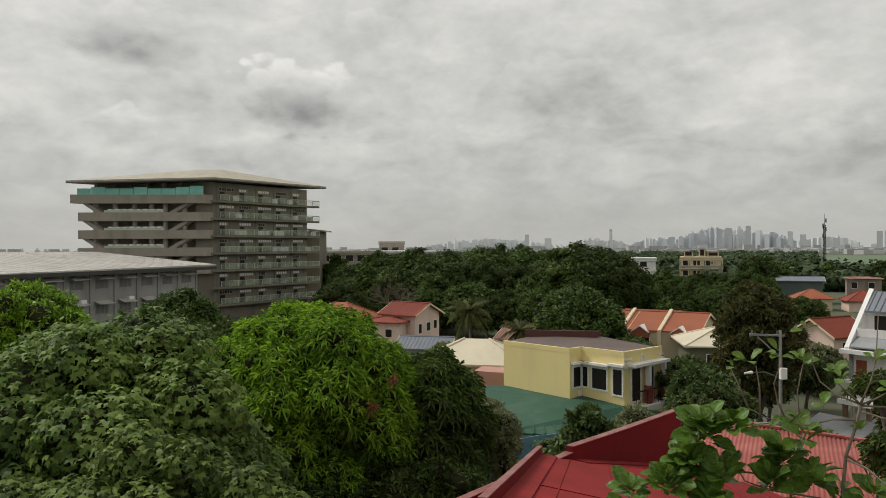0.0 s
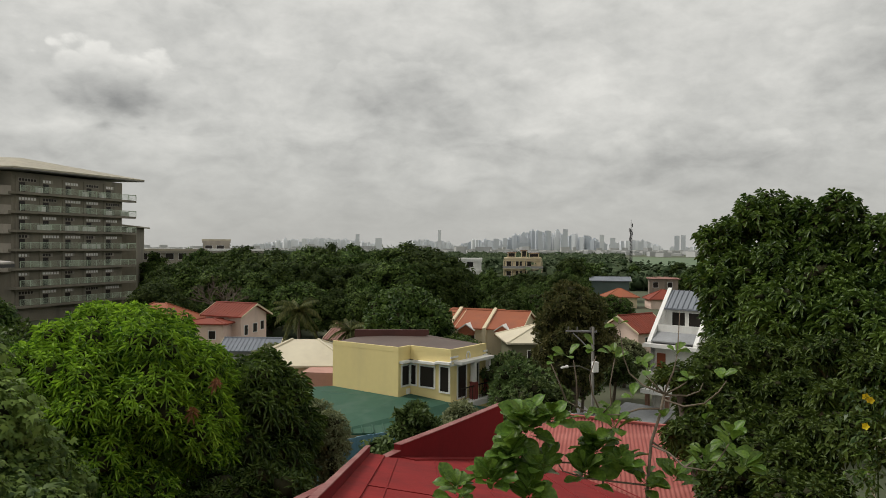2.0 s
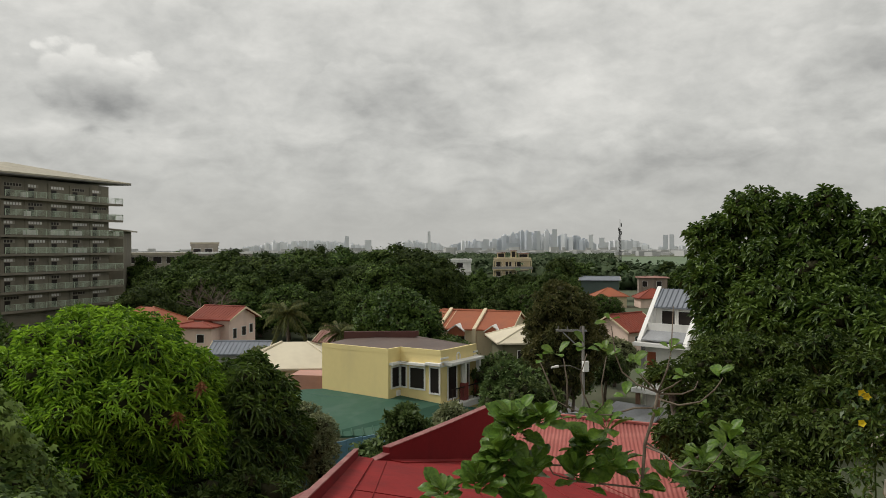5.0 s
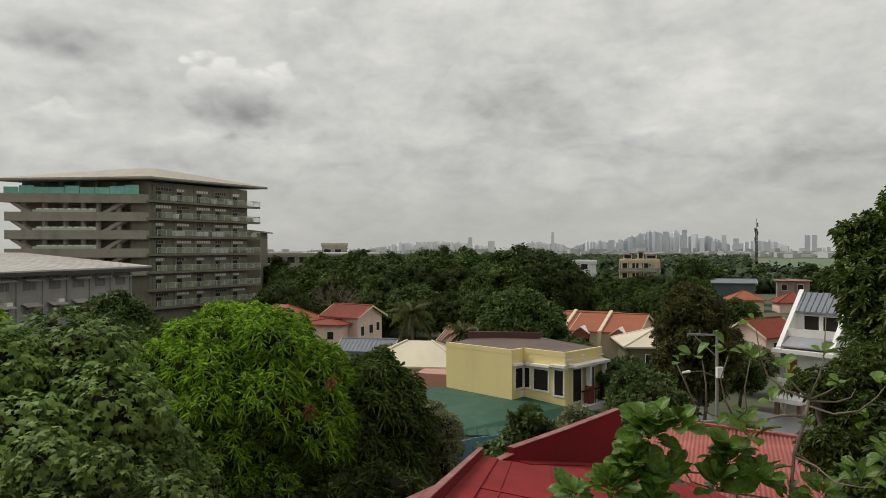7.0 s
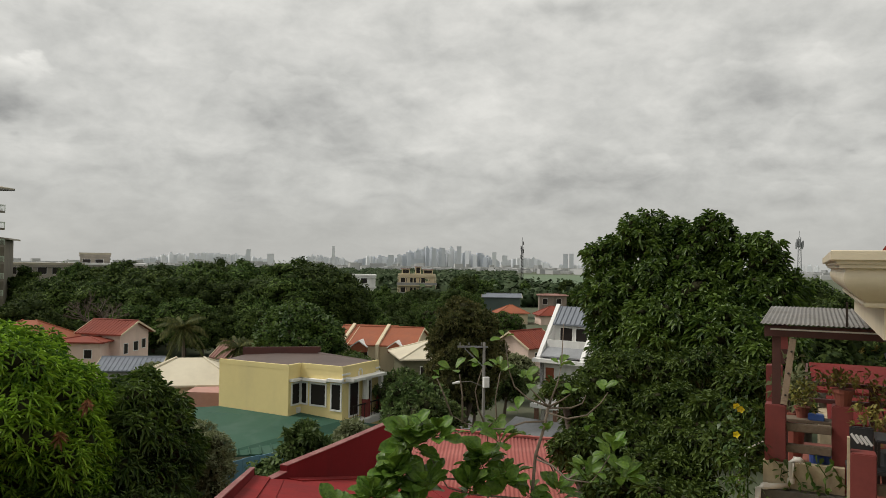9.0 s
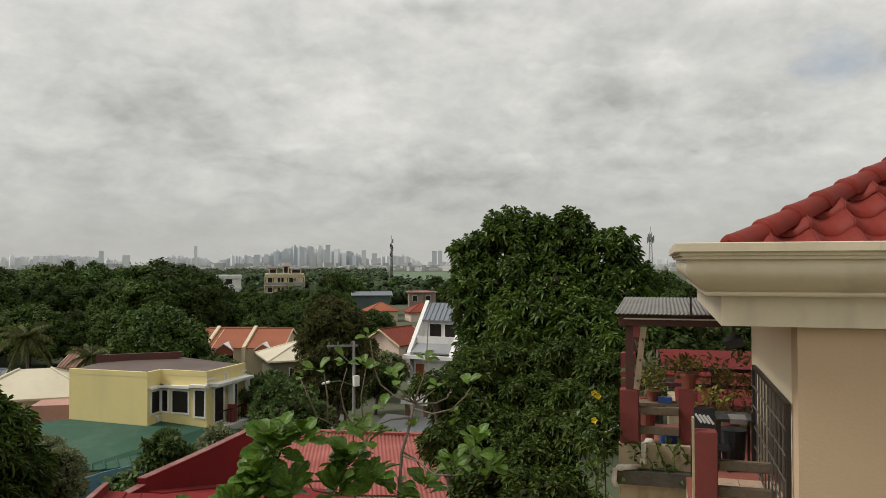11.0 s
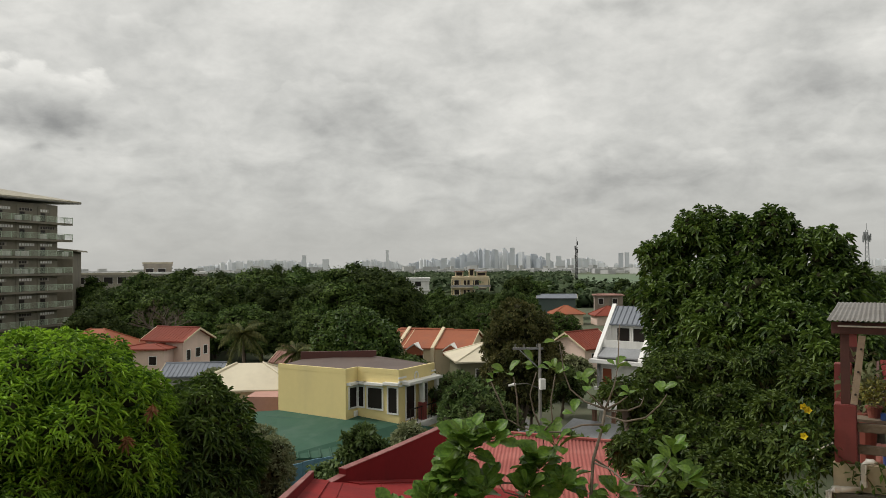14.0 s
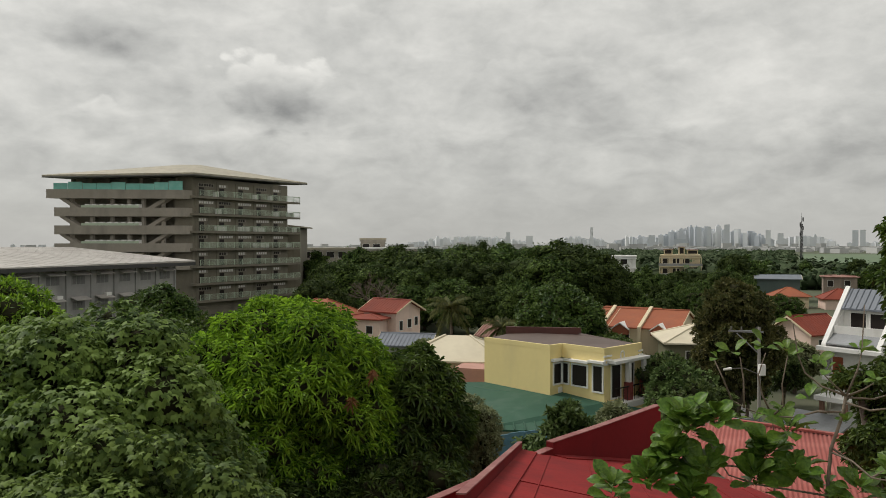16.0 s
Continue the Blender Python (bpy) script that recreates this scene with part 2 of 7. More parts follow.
M_HALL_ROOF = mat("hall_roof_sheet", (0.48, 0.46, 0.43), (0.36, 0.34, 0.315), 0.7, scale=0.18, fine=1.8, stain=((0.26, 0.225, 0.20), 0.65), spec=0.25)
M_DARK = mat("dark_grey_metal", (0.035, 0.035, 0.036), (0.055, 0.053, 0.05), 0.6, scale=1.0, fine=12.0)
M_YELLOW = mat("yellow_wall_paint", (0.80, 0.66, 0.30), (0.74, 0.61, 0.28), 0.75, scale=0.25, fine=3.0, stain=((0.52, 0.43, 0.24), 0.35))
M_BROWN_ROOF = mat("brown_roof_sheet", (0.12, 0.085, 0.07), (0.085, 0.06, 0.05), 0.65, scale=0.4, fine=3.0)
M_MAROON = mat("maroon_fascia", (0.10, 0.032, 0.025), (0.07, 0.025, 0.02), 0.6, scale=0.6, fine=5.0)
M_GREEN_ROOF = mat("green_roof_sheet", (0.014, 0.064, 0.036), (0.024, 0.085, 0.05), 0.75, scale=0.25, fine=2.5, stain=((0.07, 0.12, 0.09), 0.5))
M_BLUE = mat("blue_sheet", (0.07, 0.18, 0.26), (0.16, 0.30, 0.38), 0.5, scale=0.8, fine=6.0)
M_RED_WALL = mat("red_parapet_paint", (0.21, 0.015, 0.018), (0.16, 0.012, 0.014), 0.85, spec=0.15, scale=0.5, fine=9.0, stain=((0.08, 0.012, 0.014), 0.55))
M_RED_ROOF = mat("red_roof_sheet", (0.25, 0.025, 0.024), (0.175, 0.019, 0.019), 0.85, spec=0.1, scale=0.9, fine=11.0, bump=0.3, stain=((0.11, 0.02, 0.02), 0.6))
M_PINK_ROOF = mat("faded_red_sheet", (0.34, 0.10, 0.083), (0.27, 0.078, 0.064), 0.75, spec=0.2, scale=0.6, fine=7.0, stain=((0.50, 0.2, 0.17), 0.4))
M_CAP = mat("weathered_cap", (0.30, 0.14, 0.125), (0.17, 0.035, 0.033), 0.7, scale=1.5, fine=12.0)
M_TERRA = mat("terracotta_tiles", (0.33, 0.110, 0.055), (0.26, 0.085, 0.046), 0.7, scale=0.35, fine=3.0, stain=((0.2, 0.09, 0.06), 0.4), spec=0.2)
M_TERRA_RED = mat("red_tiles", (0.230, 0.052, 0.030), (0.178, 0.038, 0.023), 0.65, scale=0.35, fine=3.0, stain=((0.16, 0.05, 0.04), 0.4), spec=0.2)
M_CREAM = mat("cream_wall_paint", (0.64, 0.54, 0.365), (0.58, 0.49, 0.33), 0.75, scale=0.5, fine=6.0, stain=((0.36, 0.31, 0.22), 0.3))
M_CREAM_ROOF = mat("cream_roof_sheet", (0.60, 0.54, 0.40), (0.52, 0.46, 0.34), 0.6, scale=0.25, fine=2.5, stain=((0.40, 0.35, 0.26), 0.4))
M_PINK_WALL = mat("pink_wall_paint", (0.74, 0.57, 0.48), (0.66, 0.50, 0.42), 0.75, scale=0.4, fine=4.0, stain=((0.40, 0.3, 0.26), 0.4))
M_BARK = mat("bark", (0.10, 0.075, 0.055), (0.16, 0.13, 0.10), 0.9, scale=2.0, fine=25.0, bump=0.5)
M_TILE_RED = mat("glazed_roof_tile", (0.22, 0.030, 0.020), (0.15, 0.022, 0.015), 0.55, scale=3.0, fine=35.0, stain=((0.17, 0.03, 0.025), 0.5), spec=0.12)
M_GUTTER = mat("gutter_paint", (0.70, 0.61, 0.45), (0.63, 0.545, 0.395), 0.38, scale=1.5, fine=20.0, stain=((0.38, 0.33, 0.25), 0.45))
# cream wall, its colour raised for the light on the side face
M_SIDE_CREAM = mat("lit_side_cream", (0.80, 0.69, 0.49), (0.75, 0.64, 0.45), 0.8, scale=0.8, fine=40.0, bump=0.15)
# tan wall, its colour lowered for the shade under the eaves
M_WALL_TAN = mat("shaded_wall_tan", (0.57, 0.415, 0.265), (0.52, 0.375, 0.24), 0.8, scale=0.8, fine=40.0, bump=0.15)
M_IRON = mat("black_iron", (0.02, 0.018, 0.016), (0.045, 0.032, 0.024), 0.5, metal=0.3, scale=4.0, fine=50.0)
M_TERRACE_RED = mat("terrace_red_paint", (0.23, 0.045, 0.038), (0.18, 0.035, 0.03), 0.6, scale=2.0, fine=25.0, stain=((0.10, 0.03, 0.025), 0.6))
M_OLD_WOOD = mat("old_wood", (0.12, 0.085, 0.055), (0.20, 0.155, 0.105), 0.85, scale=3.0, fine=30.0, bump=0.3)
M_DARK_WOOD = mat("dark_red_wood", (0.09, 0.028, 0.02), (0.06, 0.022, 0.017), 0.7, scale=3.0, fine=30.0, bump=0.2)
M_CORR = mat("weathered_corrugated", (0.22, 0.21, 0.195), (0.15, 0.14, 0.125), 0.65, metal=0.2, scale=2.5, fine=20.0, stain=((0.13, 0.10, 0.08), 0.5))
M_PVC = mat("white_pvc", (0.72, 0.68, 0.60), (0.62, 0.58, 0.5), 0.4, scale=3.0, fine=20.0)
M_BLACK = mat("black_plastic", (0.018, 0.018, 0.02), (0.03, 0.03, 0.032), 0.45, scale=4.0, fine=30.0)
M_CLAY = mat("clay_pot", (0.30, 0.09, 0.06), (0.22, 0.07, 0.045), 0.8, scale=5.0, fine=30.0)
M_STEEL = mat("galvanised_steel", (0.30, 0.31, 0.32), (0.22, 0.225, 0.23), 0.5, metal=0.5, scale=1.0, fine=8.0)
M_POLE = mat("concrete_pole", (0.17, 0.16, 0.14), (0.12, 0.115, 0.10), 0.85, scale=1.0, fine=12.0)
M_SLATE_SHEET = mat("blue_grey_sheet", (0.17, 0.19, 0.22), (0.13, 0.145, 0.17), 0.6, scale=0.8, fine=6.0)
M_L_MANGO = leaf_mat("mango_leaves", (0.046, 0.112, 0.010), (0.34, 0.53, 0.040), 0.48, 0.35, 0.35, gloss=0.3)
M_L_DARK = leaf_mat("dark_leaves", (0.024, 0.050, 0.010), (0.095, 0.145, 0.026), 0.5, 0.25, 0.5, gloss=0.2)
M_L_VINE = leaf_mat("vine_leaves", (0.032, 0.066, 0.013), (0.195, 0.285, 0.062), 0.6, 0.3, 0.5, gloss=0.2)
M_L_TALL = leaf_mat("tall_tree_leaves", (0.026, 0.060, 0.011), (0.125, 0.205, 0.034), 0.42, 0.28, 0.5)
M_L_OLIVE = leaf_mat("olive_leaves", (0.135, 0.16, 0.075), (0.28, 0.30, 0.15), 0.6, 0.3, 0.5)
M_L_SHRUB = leaf_mat("broad_leaves", (0.042, 0.095, 0.014), (0.165, 0.27, 0.038), 0.4, 0.32, 3.0)
M_L_FOREST = leaf_mat("forest_leaves", (0.024, 0.046, 0.011), (0.105, 0.15, 0.034), 0.7, 0.2, 0.12, 0.4, 0.1)
M_L_VILLAGE = leaf_mat("garden_leaves", (0.034, 0.062, 0.018), (0.13, 0.18, 0.055), 0.55, 0.3, 0.4, gloss=0.2)
M_L_RUST = leaf_mat("rusty_leaves", (0.045, 0.06, 0.018), (0.14, 0.125, 0.045), 0.6, 0.25, 0.4, gloss=0.15)
M_L_PALM = leaf_mat("palm_leaves", (0.045, 0.06, 0.018), (0.14, 0.14, 0.045), 0.6, 0.3, 0.5, gloss=0.1)
M_L_DRY = leaf_mat("dry_leaves", (0.20, 0.09, 0.035), (0.28, 0.13, 0.05), 0.7, 0.3, 2.0)
# near-black: the shade inside the crowns is put into this colour
M_INNER = mat("crown_core_shade", (0.022, 0.026, 0.012), (0.045, 0.042, 0.022), 0.95, scale=1.5, fine=9.0, bump=0.6, spec=0.1)
M_PETAL = leaf_mat("yellow_petal", (0.75, 0.55, 0.02), (0.85, 0.65, 0.03), 0.5, 0.3, 5.0)
# haze is mixed into both tower colours, more into the pale one
M_CITY = mat("haze_tinted_towers", (0.47, 0.505, 0.55), (0.62, 0.645, 0.675), 0.9, scale=0.002, fine=0.02, island=True, bump=0, coords="Generated")
M_CITY_PALE = mat("pale_haze_tinted_towers", (0.62, 0.645, 0.675), (0.76, 0.775, 0.79), 0.9, scale=0.002, fine=0.02, island=True, bump=0, coords="Generated")
M_FIELD = mat("green_field", (0.085, 0.135, 0.07), (0.12, 0.16, 0.09), 0.95, scale=0.01, fine=0.08)
M_LOWRISE = mat("distant_houses", (0.33, 0.34, 0.345), (0.54, 0.535, 0.52), 0.9, scale=0.002, fine=0.02, island=True, bump=0, spread=0.9, coords="Generated")

# ---- building blocks ----


def box(bm, lo, hi, m=None):
    x0, y0, z0 = lo
    x1, y1, z1 = hi
    vs = [Vector(p) for p in ((x0, y0, z0), (x1, y0, z0), (x1, y1, z0), (x0, y1, z0), (x0, y0, z1), (x1, y0, z1), (x1, y1, z1), (x0, y1, z1))]
    v = [bm.verts.new(m @ p if m else p) for p in vs]
    for f in ((3, 2, 1, 0), (4, 5, 6, 7), (0, 1, 5, 4), (1, 2, 6, 5), (2, 3, 7, 6), (3, 0, 4, 7)):
        bm.faces.new([v[i] for i in f])
    return bm


def prism(bm, poly, z0, z1):
    """A flat polygon (counter-clockwise from above) raised from z0 to z1; z may be one number or one for each corner."""
    n = len(poly)
    a = [bm.verts.new((x, y, z0[i] if isinstance(z0, (list, tuple)) else z0)) for i, (x, y) in enumerate(poly)]
    b = [bm.verts.new((x, y, z1[i] if isinstance(z1, (list, tuple)) else z1)) for i, (x, y) in enumerate(poly)]
    bm.faces.new(a[::-1])
    bm.faces.new(b)
    for i in range(n):
        j = (i + 1) % n
        bm.faces.new((a[i], a[j], b[j], b[i]))
    return bm


def tube(bm, pts, radii, sides=8):
    """A tapered tube along points."""
    pts = [Vector(p) for p in pts]
    rings = []
    for i, p in enumerate(pts):
        d = (pts[min(i + 1, len(pts) - 1)] - pts[max(i - 1, 0)]).normalized()
        u = d.cross(Vector((0.31, 0.17, 0.93))).normalized()
        if u.length < 0.1:
            u = Vector((1, 0, 0))
        w = d.cross(u)
        r = radii[i] if isinstance(radii, (list, tuple)) else radii
        rings.append([bm.verts.new(p + r * (math.cos(k * math.tau / sides) * u + math.sin(k * math.tau / sides) * w)) for k in range(sides)])
    for a, b in zip(rings, rings[1:]):
        for k in range(sides):
            bm.faces.new((a[k], a[(k + 1) % sides], b[(k + 1) % sides], b[k]))
    bm.faces.new(rings[0][::-1])
    bm.faces.new(rings[-1])
    return bm


def part(name, bm, material, parent=None, label="", smooth=False, bevel=0.0):
    if bevel:
        bmesh.ops.bevel(bm, geom=bm.edges[:], offset=bevel, segments=2, affect="EDGES", clamp_overlap=True)
    me = bpy.data.meshes.new(name)
    bmesh.ops.recalc_face_normals(bm, faces=bm.faces[:])
    bm.to_mesh(me)
    bm.free()
    me.materials.append(material)
    if smooth:
        for p in me.polygons:
            p.use_smooth = True
    ob = new(name, me)
    ob.parent = parent
    if label:
        tagged(ob, label)
    return ob


def thing(name, label, category, group="", kind="", m=None):
    ob = new(name)
    ob.empty_display_size = 0.2
    if m is not None:
        ob.matrix_basis = m
    return tagged(ob, label, category, group, kind)


def boxes(*specs):
    bm = bmesh.new()
    for lo, hi in specs:
        box(bm, lo, hi)
    return bm


def mesh_np(name, verts, quads, material, parent=None, smooth=False):
    me = bpy.data.meshes.new(name)
    me.vertices.add(len(verts))
    me.vertices.foreach_set("co", np.ascontiguousarray(verts, dtype=np.float32).ravel())
    k = quads.shape[1]
    me.loops.add(quads.size)
    me.loops.foreach_set("vertex_index", quads.astype(np.int32).ravel())
    me.polygons.add(len(quads))
    me.polygons.foreach_set("loop_start", np.arange(0, quads.size, k, dtype=np.int32))
    me.polygons.foreach_set("loop_total", np.full(len(quads), k, dtype=np.int32))
    me.update(calc_edges=True)
    me.validate()
    me.materials.append(material)
    if smooth:
        me.polygons.foreach_set("use_smooth", np.ones(len(quads), dtype=bool))
    ob = new(name, me)
    ob.parent = parent
    return ob


def unit(a):
    return a / np.maximum(np.linalg.norm(a, axis=-1, keepdims=True), 1e-9)


def diamonds(base, d, s, up, ln, wd, droop, fold):
    """Single long leaves, four corners each."""
    mid = base + d * ln * 0.48
    tip = base + d * ln + np.array([0, 0, -1.0]) * ln * droop * 0.25
    v = np.stack([base, mid + s * wd + up * wd * fold, tip, mid - s * wd + up * wd * fold], 1).reshape(-1, 3)
    return v, np.arange(len(v)).reshape(-1, 4)


def leaf_quads(rng, c, n, per, length, width, droop, spread=0.9, fold=0.25):
    """Loose sprays of leaves at points c that grow along n."""
    c, n = np.repeat(c, per, 0), np.repeat(n, per, 0)
    k = len(c)
    d = unit(n * 0.6 + rng.normal(0, spread, (k, 3)) * 0.75 + np.array([0, 0, 0.25 - droop]))
    s = unit(np.cross(d, unit(rng.normal(0, 0.5, (k, 3)) + np.array([0, 0, 1.0]))))
    ln = (length * rng.uniform(0.65, 1.25, k))[:, None]
    wd = (width * rng.uniform(0.7, 1.2, k))[:, None] * 0.5
    return diamonds(c + rng.normal(0, length * 0.10, (k, 3)), d, s, np.cross(s, d), ln, wd, droop, fold)


def shingle_leaves(rng, c, n, per, length):
    """Ivy-like leaves that hang like shingles over the outside: a middle lobe and two side lobes."""
    c, n = np.repeat(c, per, 0), np.repeat(n, per, 0)
    k = len(c)
    ln = (length * rng.uniform(0.6, 1.3, k))[:, None]
    face = unit(n * 0.8 + rng.normal(0, 0.42, (k, 3)) + np.array([0, 0, 0.55]))
    hang = rng.normal(0, 0.55, (k, 3)) + np.array([0, 0, -1.0])
    d = unit(hang - face * np.sum(hang * face, 1)[:, None])
    s = np.cross(d, face)
    base = c + rng.normal(0, length * 0.35, (k, 3)) + face * (length * 0.2)

    def at(u, w, drop):
        return base + s * (u * ln) + d * (w * ln) - face * (drop * ln)
    v = np.stack([at(0, 0, 0), at(0.17, 0.40, 0.02), at(0, 1.0, 0.22), at(-0.17, 0.40, 0.02), at(-0.56, 0.46, 0.12), at(-0.42, -0.10, 0.10), at(0.42, -0.10, 0.10), at(0.56, 0.46, 0.12)], 1).reshape(-1, 3)
    o = np.arange(k)[:, None] * 8
    return v, np.concatenate([o + np.array([[0, 1, 2, 3]]), o + np.array([[0, 3, 4, 5]]), o + np.array([[0, 6, 7, 1]])])


def whorls_of(rng, c, n, per, length, width, droop):
    """Umbrella-like tufts: leaves spiral round each twig's end, the lower ones hanging; each is two halves folded on its midrib."""
    m = len(c)
    axis = unit(n * 0.6 + np.array([0, 0, 0.75]) + rng.normal(0, 0.28, (m, 3)))
    u = unit(np.cross(axis, rng.normal(0, 1, (m, 3))))
    w = np.cross(axis, u)
    turn = rng.uniform(0, math.tau, m)
    size = rng.uniform(0.75, 1.25, m)
    q = np.tile(np.arange(per), m)
    c, axis, u, w = (np.repeat(a, per, 0) for a in (c, axis, u, w))
    k = len(c)
    f = (q + rng.uniform(-0.4, 0.4, k)) / per
    a = np.repeat(turn, per) + q * 2.39996 + rng.uniform(-0.3, 0.3, k)
    th = np.radians(22 + 82 * f)
    d = unit(np.cos(th)[:, None] * axis + np.sin(th)[:, None] * (np.cos(a)[:, None] * u + np.sin(a)[:, None] * w))
    s = unit(np.cross(d, axis + rng.normal(0, 0.2, (k, 3))))
    up = np.cross(s, d)
    ln = (length * np.repeat(size, per) * rng.uniform(0.7, 1.15, k))[:, None]
    wd = (width * rng.uniform(0.75, 1.2, k))[:, None] * 0.5
    base = c + axis * ((0.5 - f) * length * 0.55)[:, None]
    down = np.array([0, 0, -1.0])
    q1, q2 = base + d * ln * 0.3 + down * ln * droop * 0.05, base + d * ln * 0.68 + down * ln * droop * 0.28
    tip = base + d * ln * 0.97 + down * ln * droop * 0.62
    h = up * wd * 0.4
    v = np.stack([base, q1 + s * wd * 0.85 + h, q2 + s * wd * 0.9 + h, tip, q2 - s * wd * 0.9 + h, q1 - s * wd * 0.85 + h], 1).reshape(-1, 3)
    o = np.arange(k)[:, None] * 6
    return v, np.concatenate([o + np.array([[0, 1, 2, 3]]), o + np.array([[3, 4, 5, 0]])])


def pads(rng, c, n, per, length, width):
    """Leaf sprays of trees farther off, lying like small shelves on the outside of the crown."""
    c, n = np.repeat(c, per, 0), np.repeat(n, per, 0)
    k = len(c)
    face = unit(n * 0.75 + np.array([0, 0, 0.45]) + rng.normal(0, 0.42, (k, 3)))
    d = unit(np.cross(face, rng.normal(0, 1, (k, 3))))
    ln = (length * rng.uniform(0.55, 1.35, k))[:, None]
    wd = (width * rng.uniform(0.7, 1.3, k))[:, None] * 0.5
    return diamonds(c + rng.normal(0, length * 0.4, (k, 3)) - d * ln * 0.5, d, np.cross(face, d), face, ln, wd, 0.6, -0.35)


def lobe_points(rng, lobes, count, depth=0.22, far_side=1.0):
    """Points near the outside of a heap of ellipsoids, with their outward ways; far_side thins out the northern face."""
    lob = np.array(lobes, dtype=float)
    area = (lob[:, 3] * lob[:, 4] + lob[:, 3] * lob[:, 5] + lob[:, 4] * lob[:, 5])
    idx = rng.choice(len(lob), int(count * 3.2), p=area / area.sum())
    d = unit(rng.normal(0, 1, (len(idx), 3)))
    r = 1.0 - depth * rng.random(len(idx)) ** 1.6
    bumps = 0.10 * np.sin(d[:, 0] * 7 + idx) * np.sin(d[:, 1] * 6 + idx * 2.1) * np.sin(d[:, 2] * 8 + 1) + 0.03 * rng.normal(0, 1, len(idx))
    p = lob[idx, :3] + d * lob[idx, 3:] * (r + bumps)[:, None]
    q = (p[:, None, :] - lob[None, :, :3]) / lob[None, :, 3:]
    inside = (q ** 2).sum(2)
    inside[np.arange(len(idx)), idx] = 9
    keep = (inside > 0.62).all(1) & ((d[:, 2] > -0.35) | (rng.random(len(idx)) < 0.3)) & ((d[:, 1] < 0.4) | (rng.random(len(idx)) < far_side))
    n = unit(d / lob[idx, 3:])
    return p[keep][:count], n[keep][:count]


def spaced(p, n, gap):
    """Drops points that stand closer together than gap."""
    cell, keep = {}, []
    for i, (x, y, z) in enumerate(p.tolist()):
        a, b, c = int(x // gap), int(y // gap), int(z // gap)
        if any((x - px) ** 2 + (y - py) ** 2 + (z - pz) ** 2 < gap * gap for da in (-1, 0, 1) for db in (-1, 0, 1) for dc in (-1, 0, 1) for px, py, pz in cell.get((a + da, b + db, c + dc), ())):
            continue
        cell.setdefault((a, b, c), []).append((x, y, z))
        keep.append(i)
    return p[keep], n[keep]


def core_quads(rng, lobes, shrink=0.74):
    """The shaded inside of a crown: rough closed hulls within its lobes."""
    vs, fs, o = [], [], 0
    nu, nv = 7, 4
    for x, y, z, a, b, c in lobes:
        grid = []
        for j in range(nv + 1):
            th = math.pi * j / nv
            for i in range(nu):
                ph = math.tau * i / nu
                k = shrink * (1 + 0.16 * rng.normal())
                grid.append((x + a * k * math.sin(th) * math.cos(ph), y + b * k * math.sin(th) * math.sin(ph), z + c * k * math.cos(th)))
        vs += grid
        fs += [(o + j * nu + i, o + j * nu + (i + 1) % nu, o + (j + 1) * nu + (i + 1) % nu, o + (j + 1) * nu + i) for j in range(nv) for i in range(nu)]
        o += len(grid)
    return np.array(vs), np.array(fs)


def joined(a, b):
    return np.concatenate([a[0], b[0]]), np.concatenate([a[1], b[1] + len(a[0])])


def crown(name, parent, material, lobes, count, per, length, width, droop, seed, form="pads", depth=0.22, core=0.74, gap=0.0, inner=0, far_side=1.0, core_material=None):
    """form: pads, whorls, shingles or sprays; inner: tufts in the shade behind the outer ones."""
    rng = np.random.default_rng(seed)
    p, n = lobe_points(rng, lobes, count, depth, far_side)
    if gap:
        p, n = spaced(p, n, gap)

    def grow(p, n, per):
        if form == "whorls":
            return whorls_of(rng, p, n, per, length, width, droop)
        if form == "shingles":
            return shingle_leaves(rng, p, n, per, length)
        if form == "sprays":
            return leaf_quads(rng, p, n, per, length, width, droop)
        return pads(rng, p, n, per, length, width)
    leaves = grow(p, n, per)
    if inner:
        small = [(x, y, z, a * 0.8, b * 0.8, c * 0.8) for x, y, z, a, b, c in lobes]
        leaves = joined(leaves, grow(*lobe_points(rng, small, inner, 0.3, far_side), max(per * 2 // 3, 2)))
    # dark hulls stand in for the shade between the leaf clumps
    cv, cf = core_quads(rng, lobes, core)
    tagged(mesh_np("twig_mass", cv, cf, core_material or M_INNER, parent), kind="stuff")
    return mesh_np(name, *leaves, material, parent)


def limbs(parent, base, forks, r0, name="trunk", material=None, sides=8):
    """A tapered trunk, and a limb to each fork end."""
    bm = bmesh.new()
    top = Vector(forks[0])
    b = Vector(base)
    mid = b.lerp(top, 0.5) + Vector((0.15, -0.1, 0))
    tube(bm, [b, b.lerp(mid, 0.5), mid, top], [r0 * 1.25, r0, r0 * 0.8, r0 * 0.35], sides)
    ob = part(name, bm, material or M_BARK, parent, smooth=True)
    for f in forks[1:]:
        bm = bmesh.new()
        f = Vector(f)
        tube(bm, [mid.lerp(b, 0.1), mid.lerp(f, 0.5) + Vector((0, 0, 0.25)), f], [r0 * 0.55, r0 * 0.35, r0 * 0.1], 6)
        part("limb", bm, material or M_BARK, parent, smooth=True)
    return ob

# ---- ground, road and the far country ----


